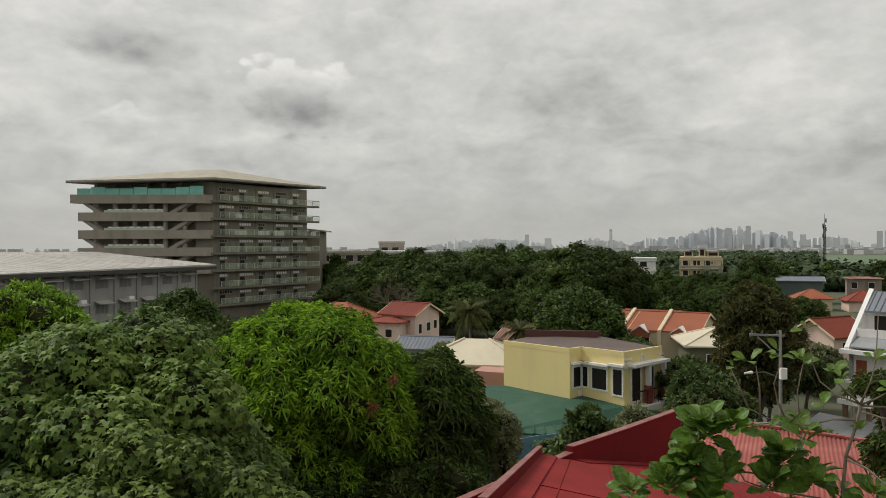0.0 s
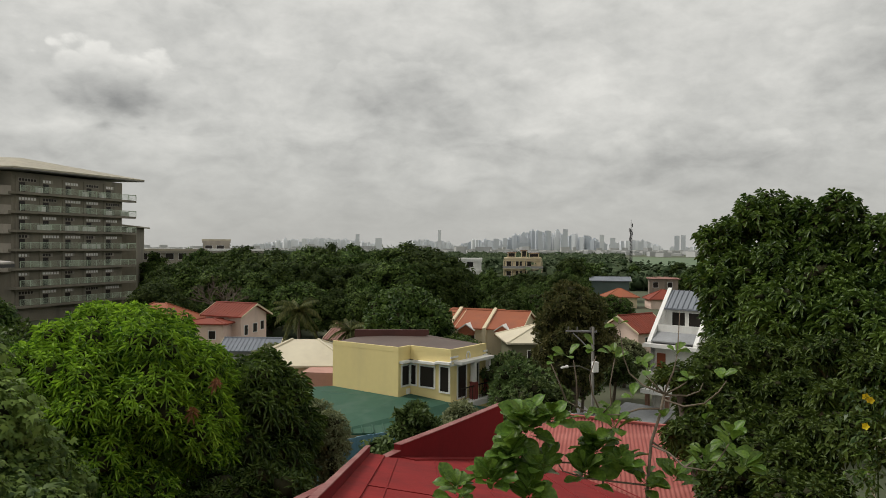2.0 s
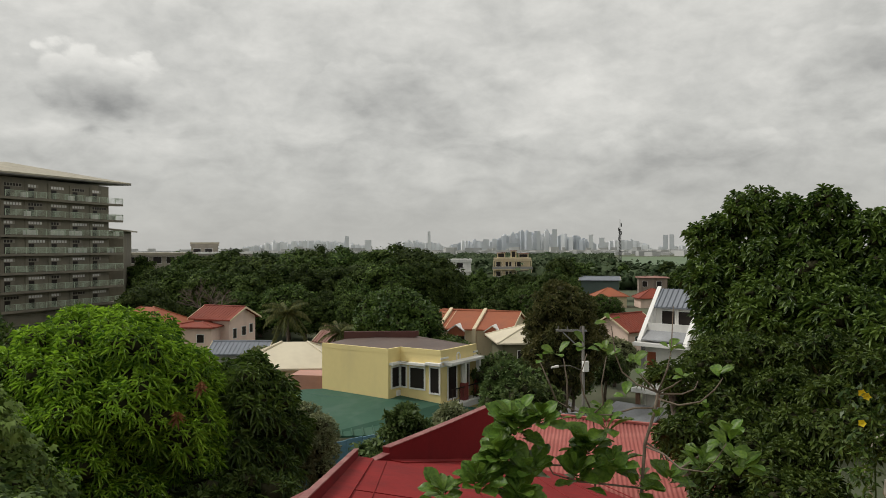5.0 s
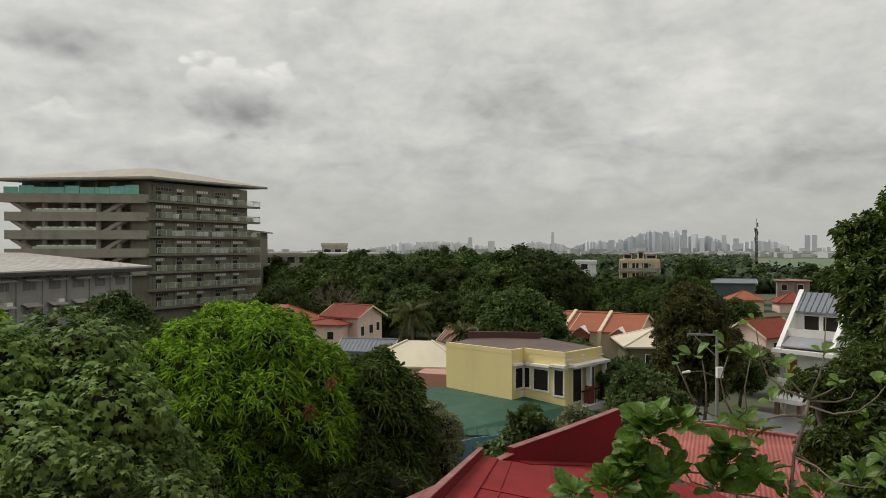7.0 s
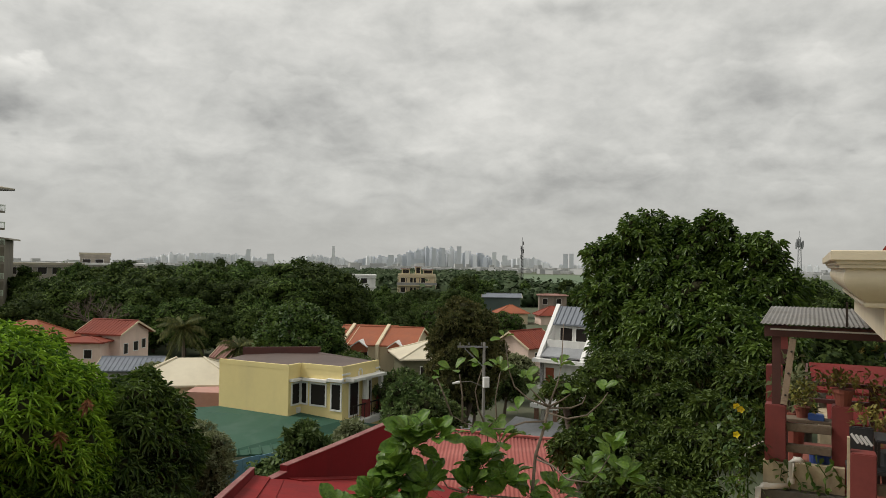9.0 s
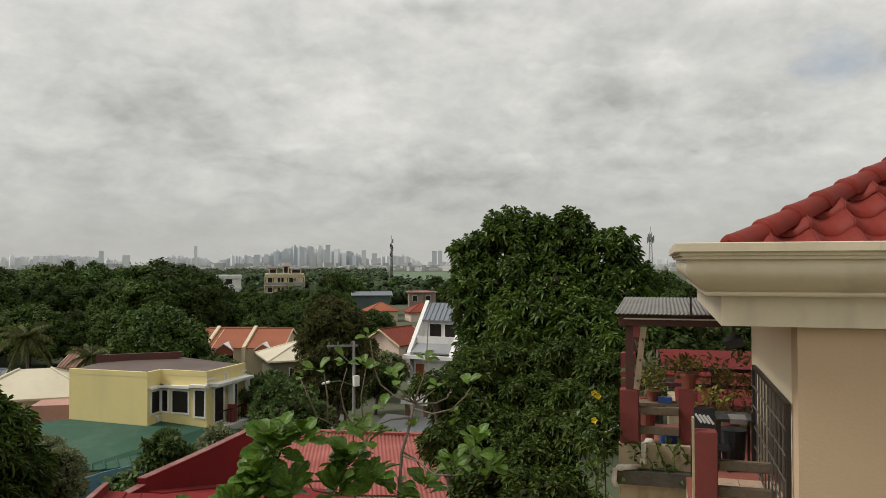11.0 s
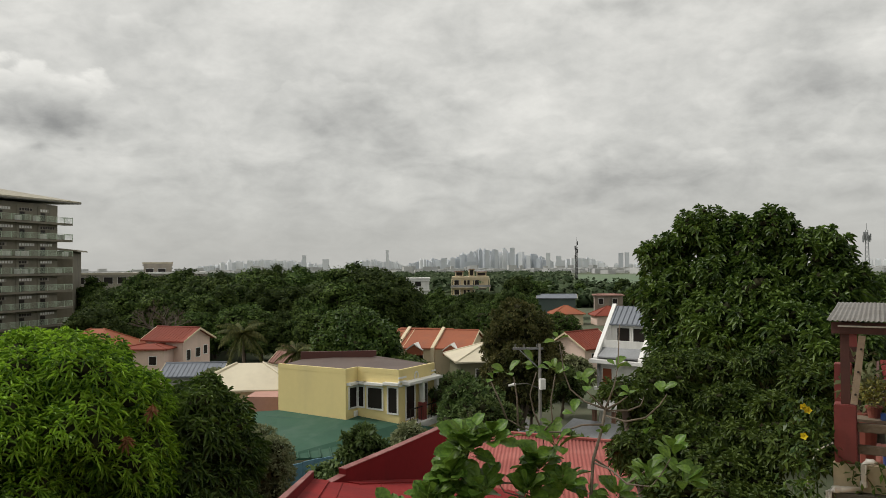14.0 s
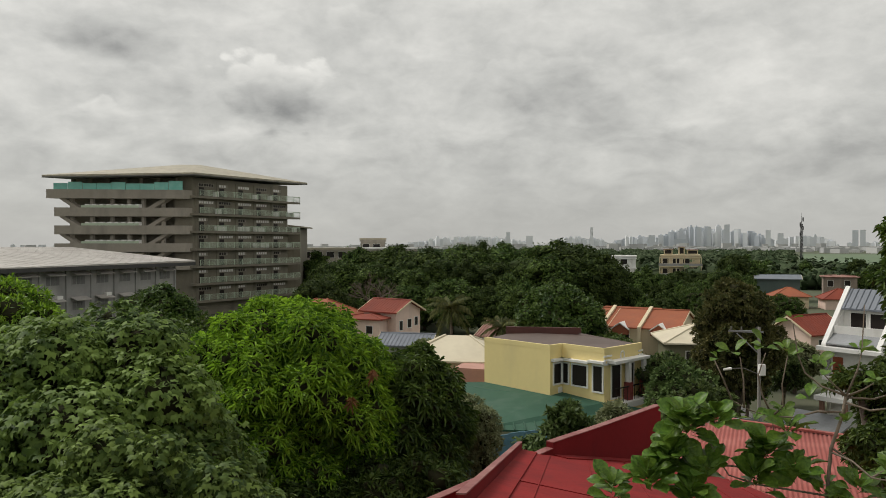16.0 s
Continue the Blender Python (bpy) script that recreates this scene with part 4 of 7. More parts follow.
def village():
    house("pink_house", "two-storey pale pink house with a red gabled roof", -4.0, 92.6, 0, -38, 5.2, 4.6, 5.3, 1.1, M_PINK_WALL, M_TERRA_RED, wins=[(0.5, 3.6, 0.8, 0.9)], gable_wins=[(-1.4, 3.0, 0.6, 1.1), (0.2, 3.2, 0.7, 1.0), (1.5, 3.4, 0.6, 1.0)])
    house("pink_annex", "low pale pink wing with a flat red roof and dark windows", -6.9, 90.4, 0, -20, 5.0, 4.0, 4.5, 0.3, M_PINK_WALL, M_TERRA_RED, wins=[(-1.5, 2.9, 1.0, 0.9), (1.2, 2.8, 0.8, 0.9)], hip=True)
    house("orange_house", "yellow house with an orange tiled hip roof", -12.6, 92.4, 0, -25, 8.5, 7.0, 4.6, 1.9, M_YELLOW, M_TERRA, wins=[(3.0, 2.6, 0.8, 1.2), (1.6, 2.6, 0.6, 1.2)], hip=True)
    house("blue_shed", "low shed with a blue-grey metal roof", -1.8, 84.0, 0, -15, 5.6, 4.4, 2.3, 0.9, M_GREY_WALL, M_SLATE_SHEET, over=0.4)
    house("cream_roof_house", "low house under a wide cream sheet-metal roof", 2.7, 60.5, 0, -12, 7.6, 5.6, 4.5, 1.35, M_CREAM, M_CREAM_ROOF, over=0.5, hip=True)
    house("red_roof_cottage", "cottage with a dark red roof among trees", 6.9, 72.0, 0, 20, 4.4, 3.2, 3.3, 0.9, M_CREAM, M_TERRA_RED, hip=True)
    house("white_gable_cottage", "white cottage with a faded red roof", 8.9, 84.5, 0, -50, 4.0, 3.2, 3.2, 1.2, M_WHITE, M_RUSTY, gable_wins=[(0, 1.6, 0.8, 0.8)])
    for x, y in ((20.2, 84.7), (23.2, 82.9), (26.7, 80.9)):
        t = house("row_house", "terracotta-roofed terraced house with white party walls", x, y, 0, -31, 3.7, 9.0, 4.5, 1.5, M_CREAM, M_TERRA, wins=[(0.4, 2.9, 0.9, 0.9)], over=0.25, ribs=False)
        tagged(t, group="terraced houses")
        bm = bmesh.new()
        prism(bm, [(-2.2, -5.1), (-1.85, -5.1), (-1.85, 0.2), (-2.2, 0.2)], 0, [4.65, 4.65, 6.45, 6.45])
        part("party_wall", bm, M_CREAM, t, "white sloping party wall")
        bm = bmesh.new()
        for s in (-1, 1):
            v = [bm.verts.new(q) for q in ((s * 0.95, -5.1, 4.3), (0, -5.1, 4.95), (0, -3.2, 4.95), (s * 0.95, -3.2, 4.3), (s * 0.95, -5.1, 4.4), (0, -5.1, 5.07), (0, -3.2, 5.07), (s * 0.95, -3.2, 4.4))]
            for f in ((3, 2, 1, 0), (4, 5, 6, 7), (0, 1, 5, 4), (1, 2, 6, 5), (2, 3, 7, 6), (3, 0, 4, 7)):
                bm.faces.new([v[k] for k in f])
        dm = part("dormer_roof", bm, M_WHITE, t, "small white-edged dormer gable")
        bm = bmesh.new()
        v = [bm.verts.new(q) for q in ((-0.85, -5.0, 3.8), (0.85, -5.0, 3.8), (0.85, -5.0, 4.32), (0, -5.0, 4.9), (-0.85, -5.0, 4.32))]
        w2 = [bm.verts.new(q.co + Vector((0, 0.6, 0))) for q in v]
        bm.faces.new(v)
        bm.faces.new(w2[::-1])
        for k in range(5):
            bm.faces.new((v[k], v[(k + 1) % 5], w2[(k + 1) % 5], w2[k]))
        part("dormer_wall", bm, M_TERRA, dm)
    house("olive_house", "house with an olive wall and a broad cream hip roof", 26.9, 72.4, 0, -8, 7.0, 6.6, 4.2, 1.25, mat("olive_wall", (0.15, 0.145, 0.085), None, 0.8), M_CREAM_ROOF, wins=[(-1.5, 2.2, 1.0, 1.1), (1.5, 2.2, 1.0, 1.1)], hip=True, over=0.6)
    house("rear_row_house", "white house with a red-brown roof", 25.8, 92.0, 0, -31, 6.0, 6.0, 3.9, 1.4, M_WHITE, M_TERRA)
    house("red_cottage", "pale cottage with a bright red gabled roof", 43.3, 83.7, 0, 25, 5.6, 5.2, 3.6, 1.55, M_PINK_WALL, M_TERRA_RED, wins=[(-1, 1.8, 1.0, 1.0), (1.2, 1.8, 1.0, 1.0)])
    house("orange_roof_house", "distant house with an orange roof", 75.8, 154.0, 0, -15, 6.5, 6, 2.6, 1.5, M_CREAM, M_TERRA, hip=True)
    house("red_roof_house", "distant house with a red roof", 84.2, 150.0, 0, -15, 6.5, 6, 2.3, 1.7, M_PINK_WALL, M_TERRA_RED, hip=True)
    house("green_shed", "long dark green metal shed", 81.8, 171.5, 0, -24, 9, 8, 5.2, 0.7, mat("shed_green", (0.06, 0.09, 0.085), (0.085, 0.12, 0.11), 0.6, scale=0.3, fine=2), M_SLATE_SHEET)
    house("ruined_block", "unfinished pale brown concrete building", 97.9, 174.4, 0, -25, 7, 6, 5.4, 0.3, mat("ruin_plaster", (0.34, 0.27, 0.22), (0.22, 0.18, 0.15), 0.9, scale=0.4, fine=3.0, stain=((0.12, 0.10, 0.085), 0.6)), M_RUSTY, wins=[(-2, 3.2, 1.2, 1.4), (1.5, 3.2, 1.2, 1.4)], hip=True)
    # bigger blocks far behind the wood
    def block(name, label, x, y, rz, w, d, storeys, wall, roofm=None, fh=3.2):
        t = thing(name, label, "building", m=pose(x, y, 0, 0, 0, rz))
        part("wall", boxes(((-w / 2, -d / 2, 0), (w / 2, d / 2, storeys * fh))), wall, t)
        part("parapet", boxes(((-w / 2 - 0.3, -d / 2 - 0.3, storeys * fh), (w / 2 + 0.3, d / 2 + 0.3, storeys * fh + 0.5))), roofm or wall, t)
        for k in range(storeys):
            part("floor_band", boxes(((-w / 2 - 0.25, -d / 2 - 0.35, k * fh + fh - 0.5), (w / 2 + 0.25, -d / 2, k * fh + fh - 0.1))), wall, t)
            n = int(w / 3)
            bldg_windows(t, pose(0, -d / 2, 0), [(-w / 2 + 1.5 + i * 3, k * fh + 0.9) for i in range(n)], 1.9, 1.5)
        return t
    flats = block("cream_apartments", "cream four-storey apartment building with roof sheds", 80.4, 233.6, -18, 11.5, 10, 3, M_CREAM, fh=3.1)
    for x, w, h in ((-3.6, 2.6, 1.6), (0.4, 1.8, 2.3), (3.6, 3.2, 1.4)):
        shed = part("roof_shed", boxes(((x - w / 2, -3.5, 9.8), (x + w / 2, 1.0, 9.8 + h))), M_CREAM, flats)
        part("shed_roof", boxes(((x - w / 2 - 0.3, -3.9, 9.8 + h), (x + w / 2 + 0.3, 1.3, 9.95 + h))), M_RUSTY, shed)
        part("opening", boxes(((x - w / 2 + 0.3, -3.56, 10.1), (x + w / 2 - 0.3, -3.48, 9.6 + h))), M_GLASS_DARK, shed)
    for k in range(2):
        deck = part("terrace_slab", boxes(((-6.4, -6.6, 3.1 * k + 3.0), (6.4, -5.0, 3.1 * k + 3.25))), M_CREAM, flats)
        part("terrace_rail", boxes(((-6.4, -6.6, 3.1 * k + 3.25), (6.4, -6.5, 3.1 * k + 4.0))), M_GREY_WALL, deck)
        for i in range(6):
            part("column", boxes(((-6.2 + i * 2.42, -6.5, 3.1 * k + 3.25), (-5.9 + i * 2.42, -6.2, 3.1 * k + 6.1))), M_CREAM, deck)
    block("white_hall", "white two-storey building among trees", 60.5, 228.0, -14, 8, 8, 3, M_WHITE, fh=3.05)
    house("blue_roof_house", "house with a blue metal roof", 56.7, 207.0, 0, -12, 6, 6, 3.6, 1.3, M_WHITE, M_BLUE)
    block("long_school", "long low beige building with a flat roof", -27.5, 196.0, 12, 22, 10, 4, M_CONC_LIGHT, M_TOWER_ROOF, fh=2.95)
    block("far_school", "beige building with a flat white roof", -12.5, 206.0, 4, 20, 12, 4, M_CONC_LIGHT, M_WHITE, fh=2.95)
    block("roof_block", "beige stair block with an overhanging flat roof", -14.8, 216.0, 4, 7, 6, 4, M_CONC_LIGHT, M_TOWER_ROOF, fh=3.6)


village()


M_PINK_SALMON = mat("salmon_paint", (0.46, 0.25, 0.20), (0.38, 0.20, 0.16), 0.75, scale=0.6, fine=5.0, stain=((0.3, 0.2, 0.16), 0.4))


def yellow_house():
    t = thing("yellow_house", "flat-roofed yellow house with white window surrounds and a porch", "house")
    P0, P1, P2, P3, P4 = (4.16, 51.7), (7.99, 47.41), (8.9, 48.22), (11.06, 45.8), (14.15, 48.5)
    a, b = Vector((0.665, -0.747)), Vector((0.747, 0.665))
    back = Vector(P4) - a * 5.5
    poly = [P0, P1, P2, P3, P4, tuple(back), tuple(Vector(P0) + b * 5.2)]
    base, top = 3.7, 6.95
    bm = bmesh.new()
    prism(bm, poly, 0, top - 0.3)
    part("wall", bm, M_YELLOW, t)
    # parapet walls stand above the roof
    def strip(p, q, z0, z1, th, out=0.0, name="parapet", m=M_YELLOW, parent=t, lab=""):
        p, q = Vector(p), Vector(q)
        e = (q - p).normalized()
        n = Vector((e.y, -e.x))
        o = n * out
        return part(name, prism(bmesh.new(), [tuple(p + o), tuple(q + o), tuple(q + o - n * th), tuple(p + o - n * th)], z0, z1), m, parent, lab)
    for p, q in ((P0, P1), (P1, P2), (P2, P3), (P3, P4)):
        strip(p, q, top - 0.3, top, 0.15, 0.012)
    inner = [tuple(Vector(p) + (Vector((9.0, 50.6)) - Vector(p)) * 0.03) for p in poly]
    part("roof", prism(bmesh.new(), inner, top - 0.3, [top - 0.1, top - 0.12, top - 0.1, top - 0.12, top - 0.1, top + 0.25, top + 0.25]), M_BROWN_ROOF, t, "brown metal roof deck")
    strip(tuple(Vector(P0) + b * 2.2), tuple(Vector(P4) - a * 4.8), top - 0.2, top + 0.55, 0.2, 0.0, "roof_upstand", M_MAROON)
    # white openings on the front: corner window, square window, door bay, porch
    def opening(p, q, s0, s1, z0, z1, kind="window"):
        p, q = Vector(p), Vector(q)
        e = (q - p).normalized()
        n = Vector((e.y, -e.x))
        m = Matrix(((e.x, -n.x, 0, p.x), (e.y, -n.y, 0, p.y), (0, 0, 1, 0), (0, 0, 0, 1)))
        bm = bmesh.new()
        f = 0.10
        for lo, hi in (((s0 - f, -0.06, z0 - f), (s1 + f, 0, z0)), ((s0 - f, -0.06, z1), (s1 + f, 0, z1 + f)), ((s0 - f, -0.06, z0), (s0, 0, z1)), ((s1, -0.06, z0), (s1 + f, 0, z1))):
            box(bm, lo, hi, m)
        fr = part(kind, bm, M_WHITE, t)
        bm = bmesh.new()
        box(bm, (s0, -0.025, z0), (s1, 0.0, z1), m)
        part("pane", bm, M_GLASS_DARK, fr, "dark tinted pane")
        bm = bmesh.new()
        box(bm, (s0 - 0.25, -0.3, z1 + f + 0.1), (s1 + 0.25, 0.0, z1 + f + 0.26), m)
        part("sill", bm, M_WHITE, fr, "white ledge above the opening")
        return m
    opening(P1, P2, 0.35, 1.05, base + 0.75, base + 2.0)
    opening(P2, P3, 0.12, 0.5, base + 0.75, base + 2.0)
    opening(P2, P3, 0.85, 1.95, base + 0.72, base + 2.0)
    opening(P2, P3, 2.45, 3.1, base + 0.55, base + 2.1)
    m = opening(P3, P4, 0.75, 1.65, base + 0.1, base + 2.1, "door")
    opening(P3, P4, 2.3, 3.1, base + 0.5, base + 2.05)
    def loc(name, lo, hi, mt, lab="", par=t):
        bm = bmesh.new()
        box(bm, lo, hi, m)
        return part(name, bm, mt, par, lab)
    loc("porch_canopy", (0.3, -0.62, base + 2.30), (4.15, 0, base + 2.48), M_WHITE, "white porch canopy")
    for x in (2.0, 3.7):
        col = loc("porch_column", (x - 0.12, -0.55, base + 1.0), (x + 0.12, -0.3, base + 2.30), M_WHITE)
        loc("column_base", (x - 0.2, -0.62, base - 0.1), (x + 0.2, -0.22, base + 1.0), M_TERRACE_RED, "red brick column base", col)
    loc("porch_floor", (0.0, -0.9, base - 0.45), (4.4, 0.0, base - 0.1), M_WHITE)
    loc("porch_wall", (0.2, -0.8, 0), (4.2, 0.0, base - 0.45), M_YELLOW)
    rail = loc("porch_rail", (0.3, -0.6, base + 0.75), (3.8, -0.55, base + 0.82), M_IRON)
    for i in range(9):
        loc("baluster", (0.4 + i * 0.4, -0.59, base - 0.1), (0.43 + i * 0.4, -0.56, base + 0.75), M_IRON, "", rail)
    for z in (5.9, 6.15, 6.4):
        loc("corner_moulding", (-0.08, -0.06, z), (0.75, 0.0, z + 0.1), M_WHITE)
        loc("corner_moulding", (3.7, -0.06, z), (4.2, 0.0, z + 0.1), M_WHITE)
    bm = bmesh.new()
    tube(bm, [m @ Vector((1.9 + 0.2 * math.cos(k * math.tau / 16), -0.03, 6.35 + 0.28 * math.sin(k * math.tau / 16))) for k in range(17)], 0.045, 6)
    part("ornament", bm, M_WHITE, t, "white oval plaster ring")
    ac = bmesh.new()
    box(ac, (-0.35, -0.42, base + 0.12), (0.1, -0.05, base + 0.48), Matrix(((0.665, 0.747, 0, P2[0]), (-0.747, 0.665, 0, P2[1]), (0, 0, 1, 0), (0, 0, 0, 1))))
    part("air_conditioner", ac, M_WHITE, t, bevel=0.03)
    # the green lean-to roof along the wall foot
    g = thing("green_lean_to", "green sheet-metal lean-to roof below the yellow wall", "roof")
    bm = bmesh.new()
    q = [(1.9, 51.6), (3.0, 43.2), (13.2, 42.2), (13.4, 45.6), (11.0, 45.7), (8.9, 48.1), (8.0, 47.3), (4.2, 51.6)]
    prism(bm, q, [3.75, 2.6, 2.5, 3.2, 3.55, 3.72, 3.68, 3.75], [3.85, 2.7, 2.6, 3.3, 3.65, 3.82, 3.78, 3.85])
    gr = part("roof", bm, M_GREEN_ROOF, g)
    bm = bmesh.new()
    for i in range(16):
        x = 3.3 + i * 0.62
        tube(bm, [(x, 42.9 - 0.09 * (x - 3.3), 2.74), (x + 0.2, 46.4, 3.2)], 0.05, 5)
    part("roof_ribs", bm, M_GREEN_ROOF, gr)
    part("wall", prism(bmesh.new(), [(3.4, 44.5), (12.8, 43.2), (12.8, 45.4), (3.4, 50)], 0, 2.55), M_CREAM, g)
    f = thing("blue_fence", "teal blue corrugated sheet fence", "fence")
    for k in range(6):
        x, y = 1.6 + k * 0.85, 35.6 + k * 0.45
        part("panel", prism(bmesh.new(), [(x, y), (x + 0.84, y + 0.445), (x + 0.82, y + 0.49), (x - 0.02, y + 0.045)], 0, 4.0 + 0.03 * (k % 2)), M_BLUE, f)
    w = thing("pink_wall_house", "low house with a pink wall and brown roof", "house")
    part("wall", prism(bmesh.new(), [(2.2, 55.0), (4.6, 54.0), (6.5, 58), (3.6, 59)], 0, 4.3), M_PINK_SALMON, w)


yellow_house()




def white_house():
    """Narrow house whose steep roof is cut open by a roof balcony between two white raking walls."""
    t = thing("white_house", "tall narrow white house with a steep grey metal roof", "house", m=pose(25.1, 43.9, -0.08, 0, 0, -56))

    def rake(bm, x0, x1, y0, z0, y1, z1, th):
        return prism(bm, [(x0, y0), (x1, y0), (x1, y1), (x0, y1)], [z0 - th, z0 - th, z1 - th, z1 - th], [z0, z0, z1, z1])
    part("side_wall", prism(bmesh.new(), [(0.0, -2.3), (0.16, -2.3), (0.16, 0.0), (0.0, 0.0)], 0, [7.8, 7.8, 10.6, 10.6]), M_WHITE, t)
    part("side_wall", prism(bmesh.new(), [(2.84, -2.3), (3.0, -2.3), (3.0, 0.0), (2.84, 0.0)], 0, [7.8, 7.8, 10.6, 10.6]), M_WHITE, t)
    part("rear_wall", boxes(((0.0, 0.0, 0), (3.0, 4.5, 10.3))), M_WHITE, t)
    for x in (-0.12, 2.86):
        part("raking_wall", rake(bmesh.new(), x, x + 0.26, -2.75, 7.75, 0.05, 10.95, 0.32), M_WHITE, t, "white raking parapet")
    r = part("roof", rake(bmesh.new(), 0.14, 2.86, -1.0, 9.72, 0.05, 10.8, 0.1), M_SLATE_SHEET, t, "blue-grey standing-seam metal roof")
    bm = bmesh.new()
    for i in range(8):
        tube(bm, [(0.3 + i * 0.34, -1.0, 9.75), (0.3 + i * 0.34, 0.05, 10.83)], 0.03, 5)
    part("roof_seams", bm, M_SLATE_SHEET, r)
    part("balcony_wall", boxes(((0.16, -0.75, 8.2), (2.84, -0.6, 9.75))), M_WHITE, t)
    bldg_windows(t, pose(0, -0.75, 0), [(1.0, 8.6), (2.1, 8.6)], 0.85, 0.85)
    part("balcony_front", boxes(((0.16, -1.9, 7.5), (2.84, -1.8, 8.75))), M_WHITE, t)
    part("balcony_floor", boxes(((0.16, -1.8, 8.1), (2.84, -0.75, 8.2))), M_WHITE, t)
    part("lower_roof", rake(bmesh.new(), 0.14, 2.86, -2.7, 7.8, -1.9, 8.3, 0.08), M_STEEL, t)
    part("cornice", boxes(((-0.3, -3.0, 7.4), (3.2, -1.9, 7.62))), M_WHITE, t)
    part("front_wall", boxes(((0.16, -2.2, 0), (3.0, -2.0, 7.4))), M_WHITE, t)
    # a solid grey block stands in for the shaded recess
    part("recess", boxes(((-0.1, -2.3, 5.7), (0.16, -2.0, 7.4))), M_GREY_WALL, t)
    part("door", boxes(((0.3, -2.27, 5.95), (0.85, -2.2, 7.0))), mat("orange_door", (0.30, 0.075, 0.03), None, 0.5), t, "orange-brown wooden shutter")
    part("sill", boxes(((-0.2, -2.5, 5.65), (1.1, -2.0, 5.85))), M_WHITE, t)
    part("entrance_canopy", boxes(((-0.2, -3.4, 4.6), (1.6, -2.2, 4.85))), M_WHITE, t)
    for x in (0.0, 1.3):
        part("pier", boxes(((x, -3.2, 0), (x + 0.22, -2.98, 4.6))), mat("brown_pier", (0.22, 0.12, 0.08), None, 0.8), t)
    part("carport_roof", rake(bmesh.new(), -1.2, 2.2, -6.4, 3.1, -3.4, 3.9, 0.1), M_STEEL, t)
    part("carport_wall", boxes(((-1.0, -6.2, 0), (2.0, -6.05, 3.0))), M_CREAM, t)


white_house()


def mast():
    t = thing("radio_mast", "tall slim dark lattice radio mast with antennas", "mast", m=pose(151.6, 297.3, -3))
    bm = bmesh.new()
    for k in range(3):
        a = k * math.tau / 3
        tube(bm, [(0.7 * math.cos(a), 0.7 * math.sin(a), 0), (0.35 * math.cos(a), 0.35 * math.sin(a), 24)], 0.14, 5)
    for i in range(16):
        z = i * 1.5
        for k in range(3):
            a, b = k * math.tau / 3, (k + 1) * math.tau / 3
            tube(bm, [(0.65 * math.cos(a), 0.65 * math.sin(a), z), (0.6 * math.cos(b), 0.6 * math.sin(b), z + 1.5)], 0.06, 4)
    part("lattice", bm, M_DARK, t)
    part("spike", tube(bmesh.new(), [(0, 0, 24), (0, 0, 28.5)], [0.12, 0.06], 5), M_DARK, t)
    for i, z in enumerate((19, 21.5, 23, 25)):
        part("antenna", boxes(((0.4, -0.2, z), (0.75, 0.2, z + 1.6))) if i % 2 else boxes(((-0.75, -0.2, z), (-0.4, 0.2, z + 1.6))), M_DARK, t)
    c = thing("cell_tower", "grey lattice cell tower with clustered antennas", "mast", m=pose(361.2, 343.4, 0))
    bm = bmesh.new()
    for k in range(4):
        a = k * math.tau / 4
        tube(bm, [(2.0 * math.cos(a), 2.0 * math.sin(a), 0), (0.8 * math.cos(a), 0.8 * math.sin(a), 32)], 0.22, 5)
    for i in range(12):
        z, r = i * 2.6, 2.0 - 1.2 * i / 12
        for k in range(4):
            a, b = k * math.tau / 4, (k + 1) * math.tau / 4
            tube(bm, [(r * math.cos(a), r * math.sin(a), z), (r * math.cos(b), r * math.sin(b), z + 2.6)], 0.12, 4)
    part("lattice", bm, M_STEEL, c)
    part("spike", tube(bmesh.new(), [(0, 0, 32), (0, 0, 36)], 0.12, 5), M_STEEL, c)
    for i in range(8):
        a = i * math.tau / 8
        part("antenna", boxes(((1.9 * math.cos(a) - 0.3, 1.9 * math.sin(a) - 0.3, 25 + (i % 3)), (1.9 * math.cos(a) + 0.3, 1.9 * math.sin(a) + 0.3, 29 + (i % 3)))), M_STEEL, c)


mast()


def utility_pole():
    t = thing("utility_pole", "concrete utility pole with crossarm and street lamp", "pole", m=pose(12.3, 27.3, 0))
    part("pole", tube(bmesh.new(), [(0, 0, 0), (0, 0, 10.35)], [0.085, 0.055], 10), M_POLE, t, smooth=True)
    m = pose(0, 0, 0, 0, 0, -20)
    bm = bmesh.new()
    box(bm, (-1.05, -0.04, 10.13), (0.15, 0.04, 10.20), m)
    arm = part("crossarm", bm, M_STEEL, t)
    part("brace", tube(bmesh.new(), [(-0.75, 0.2, 10.1), (0, 0, 9.35)], 0.025, 5), M_STEEL, arm)
    for x in (-0.95, -0.6, -0.1):
        part("insulator", tube(bmesh.new(), [m @ Vector((x, 0, 10.22)), m @ Vector((x, 0, 10.34))], [0.035, 0.02], 7), M_POLE, arm)
    part("meter_box", boxes(((-0.08, -0.24, 8.6), (0.14, -0.07, 9.0))), M_WHITE, t)
    part("lamp_arm", tube(bmesh.new(), [(0, 0, 8.6), (-0.6, -0.1, 8.85), (-1.1, -0.15, 8.85)], 0.02, 6), M_POLE, t)
    part("lamp_head", tube(bmesh.new(), [(-1.1, -0.15, 8.85), (-1.4, -0.2, 8.82)], [0.06, 0.035], 8), M_WHITE, t)
    part("transformer_arm", boxes(((-0.9, -0.06, 6.9), (0.1, 0.02, 7.0))), M_STEEL, t)


utility_pole()


BEAM0, BEAM1 = (1.95, 14.9), (0.40, 7.17)


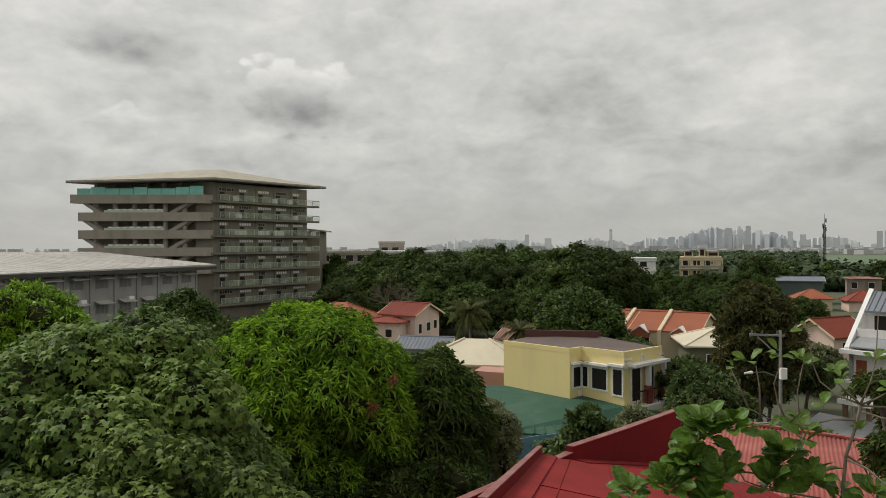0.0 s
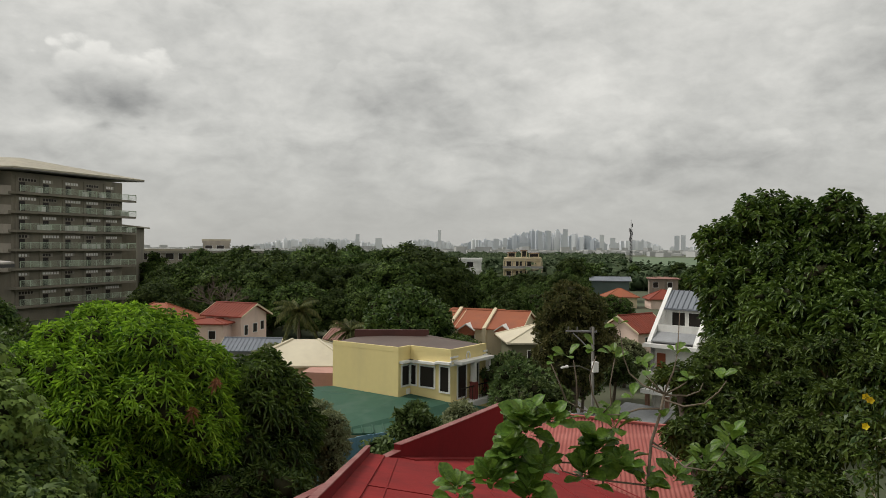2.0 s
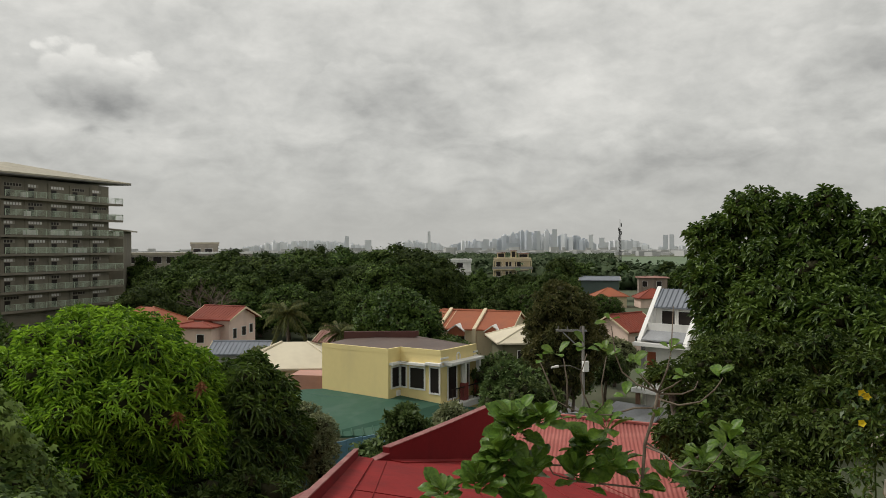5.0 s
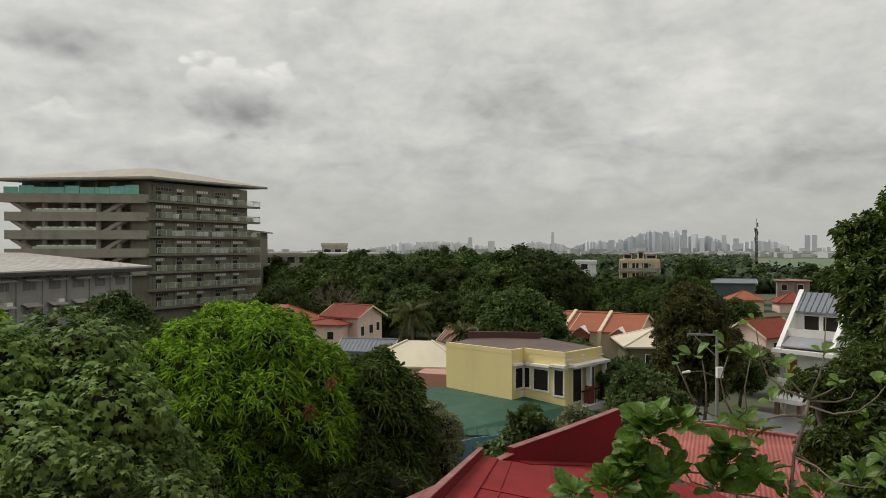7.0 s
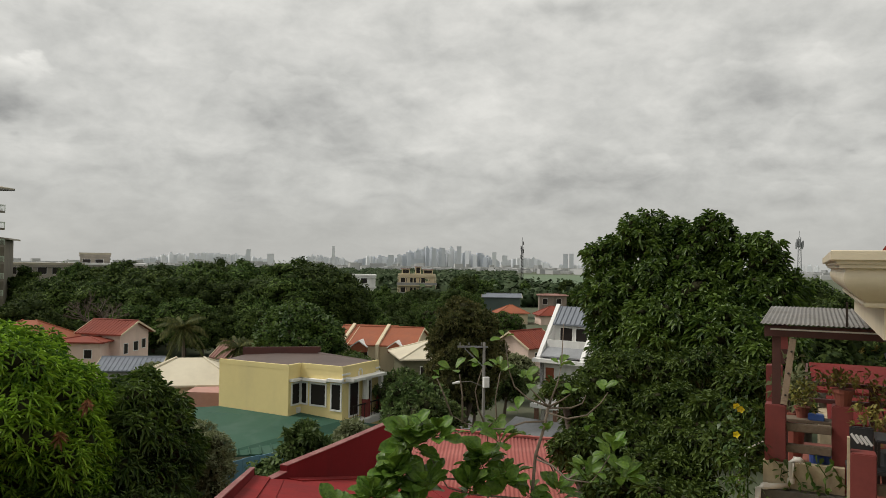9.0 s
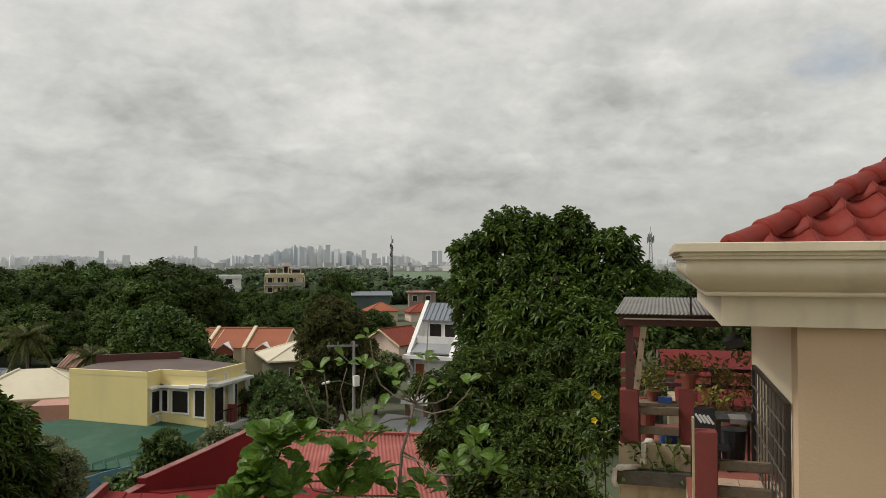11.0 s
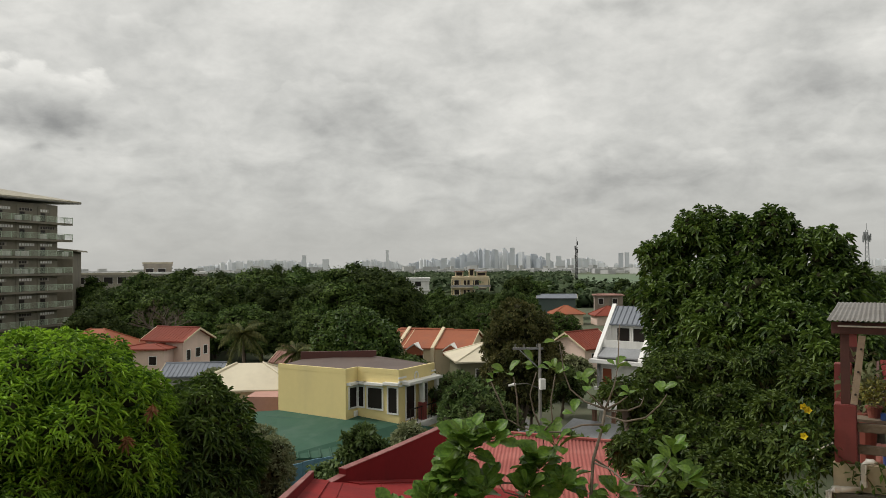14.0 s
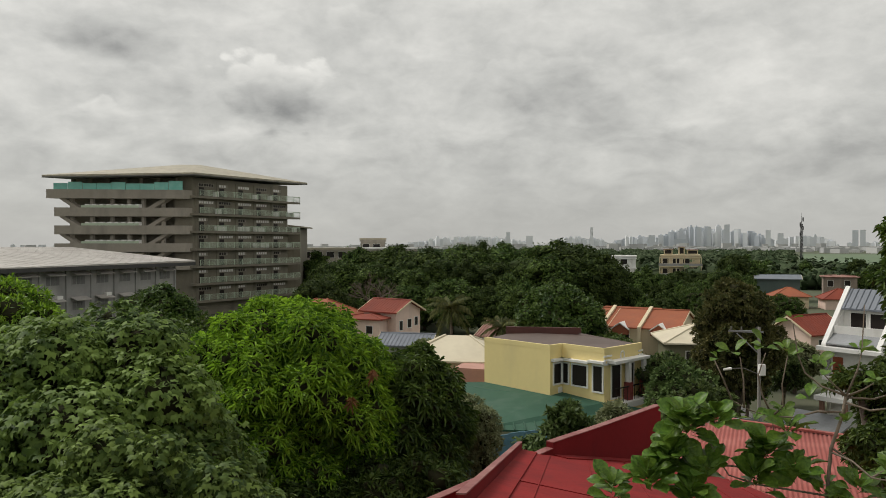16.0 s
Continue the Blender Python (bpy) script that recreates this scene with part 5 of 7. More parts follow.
def red_house():
    """The neighbour's red roof with its parapets, just below."""
    t = thing("red_roof_house", "red sheet-metal roof framed by dark red parapet walls", "house")
    A, B, C = Vector((2.6, 15.1)), Vector((6.15, 19.4)), Vector((-3.6, 8.8))

    def wall_(name, p, q, z0, z1, th, m, lab="", cap=True):
        e = (q - p).normalized()
        n = Vector((e.y, -e.x))
        zz = lambda z: [z[0], z[1], z[1], z[0]] if isinstance(z, tuple) else z
        pts = [tuple(p), tuple(q), tuple(q - n * th), tuple(p - n * th)]
        ob = part(name, prism(bmesh.new(), pts, zz(z0), zz(z1)), m, t, lab)
        if cap:
            o = 0.012
            pts = [tuple(p + n * o), tuple(q + n * o), tuple(q - n * (th + o)), tuple(p - n * (th + o))]
            up = [v + 0.016 for v in zz(z1)] if isinstance(z1, tuple) else z1 + 0.016
            part("cap", prism(bmesh.new(), pts, zz(z1), up), M_CAP, ob, "weathered pink-white coping")
        return ob
    S = A.lerp(B, 0.42)
    wall_("parapet", A, S, 0, (9.42, 9.32), 0.15, M_RED_WALL)
    wall_("parapet", S, B, 0, (9.32, 9.22), 0.15, M_RED_WALL)
    wall_("parapet", C, A, 0, (8.85, 9.3), 0.15, M_RED_WALL)
    e = (B - A).normalized()
    n = Vector((e.y, -e.x))
    b0, b1 = Vector(BEAM0), Vector(BEAM1)
    s = (b0 - b1).normalized()  # the sheets run this way and fall away from the viewer
    sn = Vector((s.y, -s.x))
    zc = lambda q: 9.17 - 0.2 * (q - A).dot(s) - 0.16 * (q - A).dot(sn)
    wall_("rib_wall", b1, b0, 7, (zc(b1) + 0.16, zc(b0) + 0.16), 0.07, M_RED_WALL)
    r = [b1 + sn * 0.02, b1 + sn * 6.0, B + n * 1.6, B + n * 0.02, A + n * 0.02, b0 + sn * 0.02]
    roof = part("roof", prism(bmesh.new(), [tuple(q) for q in r], [zc(q) - 0.1 for q in r], [zc(q) for q in r]), M_RED_ROOF, t, "faded red painted roof sheets")
    for i, off in enumerate((0.55, 1.3, 2.12, 2.9, 3.75, 4.5, 5.35)):
        p0 = b1 + sn * off
        # each seam ends at the parapet
        k = (A + n * 0.1 - p0).dot(n) / s.dot(n) if s.dot(n) < 0 else 8.0
        p1 = p0 + s * min(max(k, 1.0), 14.0)
        if (p1 - b1).dot(s) > (B - b1).dot(s):
            p1 = p0 + s * (B - p0).dot(s)
        part("seam", tube(bmesh.new(), [(*p0, zc(p0) + 0.004), (*p1, zc(p1) + 0.004)], 0.011, 5), M_RED_ROOF, roof)
    for d0 in (3.1,):
        q = [b1 + s * d0 + sn * 0.05, b1 + s * d0 + sn * 6.0, b1 + s * (d0 + 0.12) + sn * 6.0, b1 + s * (d0 + 0.12) + sn * 0.05]
        part("lap", prism(bmesh.new(), [tuple(v) for v in q], [zc(v) - 0.02 for v in q], [zc(v) + 0.012 for v in q]), M_RED_ROOF, roof)
    q = [A + n * 0.01, A + n * 0.34, B + n * 0.34, B + n * 0.01]
    part("flashing", prism(bmesh.new(), [tuple(v) for v in q], [zc(v) - 0.02 for v in q], [zc(v) + 0.025 for v in q]), M_RED_ROOF, roof)
    q = [b1 + sn * 0.01, b1 + sn * 0.3, b0 + sn * 0.3, b0 + sn * 0.01]
    part("flashing", prism(bmesh.new(), [tuple(v) for v in q], [zc(v) - 0.02 for v in q], [zc(v) + 0.025 for v in q]), M_RED_ROOF, roof)
    q = [C + n * 0.02, b1 - sn * 0.2, b0 - sn * 0.2, A + n * 0.02]
    part("side_roof", prism(bmesh.new(), [tuple(v) for v in q], 8.2, [8.35, 8.5, 8.95, 8.95]), M_RED_ROOF, t)
    hw = [b1 + sn * 0.4 + s * 0.4, b1 + sn * 5.6 + s * 0.4, B + n * 1.2 - e * 0.8, A + n * 0.3 + e * 0.3]
    part("house_wall", prism(bmesh.new(), [tuple(v) for v in hw], 0, 8.0), M_CREAM, t)
    # the corrugated roof beyond the end of the parapet
    g = thing("garage", "long outbuilding under a faded red corrugated roof", "shed")
    A0, A1 = Vector((8.2, 23.1)), Vector((12.3, 19.7))
    D = Vector((-0.42, -0.91))
    w = (A1 - A0).length
    ex = (A1 - A0).normalized()
    nw = int(w / 0.028)
    vs, fs = [], []
    for i in range(nw + 1):
        f = A0 + ex * (i * 0.028)
        h = 0.014 * (1 if i % 4 in (0, 1) else -1)
        for s in (0.0, 2.2, 4.4, 6.6):
            q = f + D * s
            vs.append((q.x, q.y, 8.12 + h - 0.05 * s))
    for i in range(nw):
        for k in range(3):
            a = i * 4 + k
            fs.append((a, a + 1, a + 5, a + 4))
    ob = mesh_np("corrugated_roof", np.array(vs), np.array(fs), M_PINK_ROOF, g)
    so = ob.modifiers.new("sheet", "SOLIDIFY")
    so.thickness = 0.01
    q = [A0 + D * 0.3 + ex * 0.2, A0 + D * 6.2 + ex * 0.2, A1 + D * 6.2 - ex * 0.2, A1 + D * 0.3 - ex * 0.2]
    part("wall", prism(bmesh.new(), [tuple(v) for v in q], 0, 7.7), M_CREAM, g)
    q = [A0 - D * 0.05, A0 + D * 0.12, A1 + D * 0.12, A1 - D * 0.05]
    part("ridge_cap", prism(bmesh.new(), [tuple(v) for v in q], 8.13, 8.19), M_PINK_ROOF, g)
    return t


red_house()


def parked_car():
    """A small pale hatchback at the kerb."""
    t = thing("parked_car", "small pale silver hatchback parked by the street", "car", m=pose(15.6, 36.5, 0, 0, 0, 62))
    side = [(-1.9, 0.35), (1.85, 0.35), (1.95, 0.62), (1.75, 0.85), (0.95, 0.95), (0.45, 1.42), (-1.25, 1.45), (-1.85, 0.98), (-1.98, 0.65)]
    bm = bmesh.new()
    a = [bm.verts.new((x, -0.8, z)) for x, z in side]
    b = [bm.verts.new((x, 0.8, z)) for x, z in side]
    bm.faces.new(a)
    bm.faces.new(b[::-1])
    for i in range(len(side)):
        j = (i + 1) % len(side)
        bm.faces.new((a[i], a[j], b[j], b[i]))
    part("body", bm, mat("silver_car_paint", (0.55, 0.55, 0.54), (0.48, 0.48, 0.47), 0.3, metal=0.3, scale=2, fine=20, bump=0), t, bevel=0.06)
    for y in (-0.81, 0.81):
        for x0, x1 in ((-1.1, -0.35), (-0.28, 0.4)):
            part("window", boxes(((x0, min(y, y * 1.005), 0.98), (x1, max(y, y * 1.005), 1.34))), M_GLASS_DARK, t)
    bm = bmesh.new()
    box(bm, (-0.02, -0.68, 0.05), (0.012, 0.68, 0.58), pose(0.94, 0, 0.93, 0, -43, 0))
    part("windscreen", bm, M_GLASS_DARK, t)
    for x in (-1.25, 1.2):
        for y in (-0.74, 0.74):
            w = part("wheel", tube(bmesh.new(), [(x, y - 0.09, 0.3), (x, y + 0.09, 0.3)], 0.3, 16), M_BLACK, t)
            part("rim", tube(bmesh.new(), [(x, y - 0.1, 0.3), (x, y + 0.1, 0.3)], 0.17, 12), M_STEEL, w)


parked_car()

# ---- trees ----


def tree(name, label, x, y, h, lobes, material, count, per, length, width, droop, seed, r0=0.2, z0=0.0, **form):
    """lobes: ellipsoids (dx, dy, z, rx, ry, rz) round the trunk's foot; form: how the crown's leaves grow."""
    t = thing(name, label, "tree", m=pose(x, y, z0))
    big = sorted(lobes, key=lambda q: -q[3])[:5]
    limbs(t, (0, 0, 0), [(lobes[0][0], lobes[0][1], lobes[0][2])] + [(q[0], q[1], q[2]) for q in big[1:]], r0)
    crown("crown", t, material, lobes, count, per, length, width, droop, seed, **form)
    return t


def heap(rng, cx, cy, z, rx, ry, rz, n, size=0.24, low=-0.55):
    """A crown's lobes: one body and n leafy clumps spread over its outside."""
    out = [(cx, cy, z, rx * 0.76, ry * 0.76, rz * 0.76)]
    for i in range(n):
        q = low + (1 - low) * (i + rng.random()) / n
        a = i * 2.39996 + rng.uniform(-0.5, 0.5)
        c = math.sqrt(max(0.0, 1 - q * q))
        s = size * rng.uniform(0.65, 1.35)
        k = 1 - s * rng.uniform(0.35, 1.0)
        out.append((cx + rx * k * math.cos(a) * c, cy + ry * k * math.sin(a) * c, z + rz * k * q, rx * s, ry * s, min(rx, rz) * s * 0.8))
    return out


def shift(lobes, x, y, z=0.0):
    return [(a - x, b - y, c - z, d, e, f) for a, b, c, d, e, f in lobes]


def near_trees():
    rng = random.Random(11)
    # the bright mango tree and its dark neighbour
    lob = heap(rng, 0, 0, 9.2, 2.75, 2.6, 2.75, 90, 0.2)
    t = tree("mango_tree", "round mango tree with bright green drooping leaves", -3.65, 19.6, 12, lob, M_L_MANGO, 11000, 15, 0.225, 0.044, 0.9, 1, 0.25, form="whorls", depth=0.12, core=0.62, gap=0.178, inner=900)
    for k, (x, y, z) in enumerate((MANGO_DRY)):
        q = np.random.default_rng(70 + k)
        v, f = whorls_of(q, np.array([[x + 3.65, y - 19.6, z]]), np.array([[0, -1.0, 0.3]]), 24, 0.24, 0.055, 0.9)
        mesh_np("dry_leaf_tuft", v, f, M_L_DRY, t)
    lob = heap(rng, 0, 0, 8.4, 1.5, 1.5, 2.3, 40, 0.3)
    tree("dark_mango_tree", "dark green mango tree with drooping leaf tufts", -0.3, 20.9, 11, lob, M_L_TALL, 3600, 14, 0.26, 0.054, 0.9, 2, 0.2, form="whorls", depth=0.14, core=0.66, gap=0.19, inner=600)
    lob = heap(rng, 0, 0, 5.4, 2.6, 2.3, 2.6, 40, 0.28)
    tree("dark_mango_tree", "low dark mango tree below the bright one", -3.0, 16.8, 8, lob, M_L_DARK, 4000, 14, 0.25, 0.052, 0.9, 33, 0.2, form="whorls", depth=0.14, core=0.66, gap=0.2, inner=500)
    lob = heap(rng, 0, 0, 6.4, 1.8, 1.6, 2.0, 30, 0.3)
    tree("understorey_bush", "dark bush filling the gap beside the parapet", -0.5, 17.8, 8, lob, M_L_DARK, 1500, 11, 0.24, 0.055, 0.5, 45, 0.12, form="sprays", core=0.66)
    # vine-smothered trees
    lob = heap(rng, 0, 0, 8.7, 3.4, 3.0, 3.5, 60, 0.24) + heap(rng, -3.4, 0.6, 8.3, 2.6, 2.4, 3.4, 34, 0.26)
    tree("vine_covered_tree", "tree smothered in pale green lobed vine leaves", -6.3, 13.4, 11, lob, M_L_VINE, 17000, 3, 0.135, 0.1, 0.55, 3, 0.25, form="shingles", depth=0.25, core=0.62, inner=3000, far_side=0.4)
    lob = heap(rng, 0, 0, 8.4, 1.9, 1.7, 2.7, 40, 0.26) + heap(rng, 1.3, 0.6, 7.2, 1.5, 1.4, 2.6, 26, 0.28) + heap(rng, -2.2, 0.2, 8.2, 1.6, 1.5, 2.4, 26, 0.28)
    tree("vine_covered_tree", "low tree smothered in pale green vine leaves", -3.6, 9.9, 9, lob, M_L_VINE, 16000, 3, 0.105, 0.08, 0.55, 4, 0.2, form="shingles", depth=0.25, core=0.62, inner=3000, far_side=0.4)
    lob = heap(rng, 0, 0, 7.9, 2.6, 2.2, 2.8, 36, 0.28) + heap(rng, -3.2, 3.0, 8.0, 2.4, 2.2, 2.8, 30, 0.28)
    tree("dark_tree", "dark leafy tree behind the vines", -6.3, 24.5, 9, lob, M_L_DARK, 5200, 12, 0.2, 0.07, 0.6, 5, form="whorls", gap=0.2, core=0.66)
    lob = heap(rng, 0, 0, 8.6, 3.2, 2.8, 3.2, 36, 0.28)
    tree("bright_tree", "leafy yellow-green tree in front of the grey hall", -21.5, 38.0, 11, lob, M_L_MANGO, 2600, 9, 0.3, 0.09, 0.4, 34, form="sprays")
    # olive tree by the parapet
    lob = heap(rng, 0, 0, 7.2, 1.35, 1.25, 1.75, 34, 0.3)
    tree("olive_green_tree", "small grey-green tree with fine leaves", 0.95, 22.9, 8, lob, M_L_OLIVE, 3600, 8, 0.13, 0.042, 0.3, 6, 0.12, form="sprays", core=0.62)
    # tall tree beside the terrace: whorled crown over brighter lower boughs
    crowns = []
    for x, y, z, r in TALL_TREE:
        crowns += heap(rng, x, y, z, r * 1.02, r * 1.02, r * 0.98, 22, 0.3, -0.6)
    tree("tall_tree", "tall dense tree with glossy dark green leaf whorls", 12.0, 15.6, 15, shift(crowns, 12.0, 15.6), M_L_TALL, 13000, 15, 0.20, 0.07, 0.8, 7, 0.3, form="whorls", depth=0.2, core=0.42, gap=0.185, inner=900)
    low = []
    for x, y, z, r in LOW_BOUGHS:
        low += heap(rng, x, y, z, r, r, r * 0.62, 16, 0.32, -0.5)
    tree("bushy_tree", "bushy green tree with glossy leaves below the terrace", 8.4, 10.6, 11, shift(low, 8.4, 10.6), M_L_DARK, 9000, 13, 0.135, 0.052, 0.8, 8, 0.2, form="whorls", depth=0.2, core=0.5, gap=0.125, inner=1000)
    # trees of the village
    lob = heap(rng, 0, 0, 7.6, 2.5, 2.4, 3.9, 50, 0.27, -0.9)
    tree("rusty_tree", "dark tree with rust-tinged new leaves", 18.5, 44.2, 11, lob, M_L_RUST, 4200, 8, 0.26, 0.1, 0.3, 9, form="sprays", core=0.7)
    lob = heap(rng, 0, 0, 4.9, 4.3, 3.8, 4.3, 60, 0.23)
    tree("round_dark_tree", "broad round dark green tree", 13.6, 76.0, 9, lob, M_L_DARK, 4200, 6, 0.42, 0.2, 0.3, 10)
    lob = heap(rng, 0, 0, 4.6, 3.6, 3.2, 4.0, 40, 0.25)
    tree("hall_tree", "dark round tree in front of the grey hall", -28.7, 83.0, 8, lob, M_L_DARK, 3000, 6, 0.42, 0.2, 0.3, 12)
    for x, y, h, r, s, m in VILLAGE_TREES:
        lob = heap(rng, 0, 0, h * 0.62, r, r, h * 0.42, 26, 0.28)
        tree("village_tree", "bushy green tree among the houses", x, y, h, lob, m, 1300, 6, 0.30, 0.14, 0.35, s, 0.14, form="sprays" if s % 3 else "pads")
    # a bare crown in the wood
    t = thing("leafless_tree", "leafless brown tree among the green wood", "tree", m=pose(-6.6, 103.0, 0))
    b = random.Random(31)
    bm = bmesh.new()

    def fork(p, d, length, r, level):
        q = p + d * length
        tube(bm, [p, p.lerp(q, 0.5) + Vector((b.uniform(-1, 1), b.uniform(-1, 1), 0)) * length * 0.06, q], [r, r * 0.8, r * 0.6], 4)
        if level:
            for _ in range(3 if level > 1 else 4):
                fork(p.lerp(q, b.uniform(0.6, 1.0)), (d + Vector((b.uniform(-1, 1), b.uniform(-1, 1), b.uniform(-0.35, 0.6))) * 0.75).normalized(), length * b.uniform(0.55, 0.8), r * 0.55, level - 1)
    part("trunk", tube(bmesh.new(), [(0, 0, 0), (0.1, 0, 2.5), (0, 0.1, 5.0)], [0.3, 0.24, 0.2], 8), M_BARE, t)
    for k in range(5):
        fork(Vector((0, 0.1, 4.6)), Vector((math.cos(k * 1.256), math.sin(k * 1.256), 0.75)).normalized(), 2.3, 0.14, 4)
    tagged(part("branch_mass", bm, M_BARE, t), kind="stuff")


M_BARE = mat("bare_bark", (0.13, 0.10, 0.075), (0.09, 0.07, 0.055), 0.9, scale=1.0, fine=8.0)
# foot, height, radius, seed, leaves
VILLAGE_TREES = [
    (15.7, 60, 5.7, 1.9, 42, M_L_DARK), (14.4, 41.5, 6.6, 1.9, 13, M_L_VILLAGE), (15.6, 48, 6.3, 2.2, 14, M_L_VILLAGE), (12.2, 38.5, 4.6, 1.6, 26, M_L_TALL), (20.6, 52, 5.6, 1.6, 15, M_L_VILLAGE), (6.4, 33, 6.3, 1.3, 16, M_L_VILLAGE), (9.0, 35, 6.0, 1.3, 17, M_L_OLIVE),
    (4.4, 30.5, 5.4, 1.2, 27, M_L_VILLAGE), (7.6, 30.5, 6.0, 1.2, 28, M_L_OLIVE), (23.4, 54, 6.0, 1.7, 18, M_L_TALL), (29, 60, 4.6, 2.0, 19, M_L_VILLAGE), (33, 66, 4.4, 2.2, 20, M_L_OLIVE), (50.5, 104.5, 5.8, 3.2, 40, M_L_DARK), (45, 118, 5.4, 4, 31, M_L_DARK),
    (-30, 62, 6.0, 3, 21, M_L_DARK), (-40, 70, 9.4, 3.6, 22, M_L_DARK), (-22, 70, 5.0, 4, 23, M_L_DARK), (6.0, 71, 3.6, 2.0, 24, M_L_OLIVE), (17.5, 72, 4.4, 2.0, 25, M_L_DARK), (0.2, 75, 3.6, 2.2, 29, M_L_OLIVE),
    (15.0, 30, 6.0, 1.4, 32, M_L_VILLAGE), (-12.5, 42, 9.2, 3.0, 35, M_L_DARK), (-19, 52, 8.6, 3.4, 36, M_L_DARK), (-33, 92, 7.5, 4.0, 37, M_L_DARK), (12.8, 34.5, 7.0, 1.8, 38, M_L_VILLAGE),
]
# boughs as centre and radius
TALL_TREE = [(*(11.89, 16.43, 14.26), 0.62), (*(12.77, 14.97, 14.16), 0.62), (*(12.50, 15.97, 13.70), 0.95), (*(11.43, 17.24, 13.57), 0.68), (*(13.30, 13.96, 13.67), 0.62), (*(13.55, 13.72, 12.90), 0.7), (*(11.45, 16.74, 12.51), 1.0),
             (*(12.38, 15.30, 12.54), 1.25), (*(13.11, 14.14, 12.28), 1.15), (*(11.51, 16.21, 11.28), 1.1), (*(12.28, 14.87, 11.22), 1.3), (*(12.79, 13.62, 11.17), 1.0), (*(13.40, 13.30, 12.11), 0.5), (*(11.0, 16.6, 11.72), 0.5), (*(11.49, 14.98, 11.81), 1.0), (*(12.05, 13.48, 11.76), 0.9), (*(12.09, 12.35, 11.60), 0.7)]
LOW_BOUGHS = [(*(7.0, 12.0, 11.15), 0.42), (*(7.5, 11.6, 10.8), 0.5), (*(7.9, 12.2, 11.3), 0.45), (*(6.8, 11.2, 10.4), 0.45), (*(8.5, 12.7, 11.45), 0.5), (*(9.03, 13.55, 11.32), 0.5), (*(9.42, 12.67, 11.39), 0.6), (*(9.89, 11.65, 11.52), 0.65), (*(9.08, 9.69, 11.55), 0.5), (*(8.39, 12.29, 10.85), 0.62), (*(8.76, 11.28, 10.97), 0.6), (*(8.50, 9.68, 11.09), 0.62), (*(7.61, 12.09, 10.59), 0.5), (*(7.72, 10.81, 10.51), 0.68), (*(7.93, 9.64, 10.66), 0.66), (*(7.62, 8.32, 11.00), 0.5), (*(7.06, 10.78, 10.12), 0.55), (*(7.18, 9.47, 10.27), 0.68), (*(6.69, 9.82, 9.87), 0.55), (*(6.66, 8.35, 10.11), 0.7), (*(7.07, 11.71, 10.06), 0.42)]
MANGO_DRY = [(-1.17, 17.58, 10.39), (-1.66, 17.44, 9.77)]

near_trees()


def palm(x, y, z0, h, seed):
    t = thing("coconut_palm", "coconut palm with a drooping yellow-green crown", "tree", m=pose(x, y, z0))
    part("trunk", tube(bmesh.new(), [(0, 0, 0), (0.15, 0, h * 0.5), (0.1, 0, h)], [0.2, 0.15, 0.12], 8), M_BARK, t, smooth=True)
    rng = random.Random(seed)
    for i in range(26):
        bm = bmesh.new()
        a = i * 2.4 + rng.uniform(-0.2, 0.2)
        up = rng.uniform(-0.7, 1.15)
        L = rng.uniform(2.4, 3.0)
        spine = []
        for k in range(9):
            f = k / 8
            r = L * f * (1 - 0.12 * f)
            spine.append(Vector((0.1 + r * math.cos(a) * math.cos(up * (1 - 0.5 * f)), r * math.sin(a) * math.cos(up * (1 - 0.5 * f)), h + r * math.sin(up) - 1.7 * f * f * (0.6 + 0.4 * (1 - up)))))
        tube(bm, spine, 0.025, 4)
        for k in range(1, 9):
            d = (spine[k] - spine[k - 1]).normalized()
            s = d.cross(Vector((0, 0, 1))).normalized()
            for sg in (-1, 1):
                for q in (0, 0.33, 0.66):
                    p = spine[k - 1].lerp(spine[k], q)
                    w = 0.6 * math.sin(math.pi * (0.12 + 0.8 * k / 9))
                    tip = p + s * sg * w * 0.75 + d * 0.3 + Vector((0, 0, -0.85 * w))
                    v = [bm.verts.new(c) for c in (p, p + d * 0.13, tip)]
                    bm.faces.new(v)
        part("frond", bm, M_L_PALM, t)


palm(2.6, 76.3, 0, 6.9, 3)
palm(8.4, 82.0, 0, 4.2, 5)


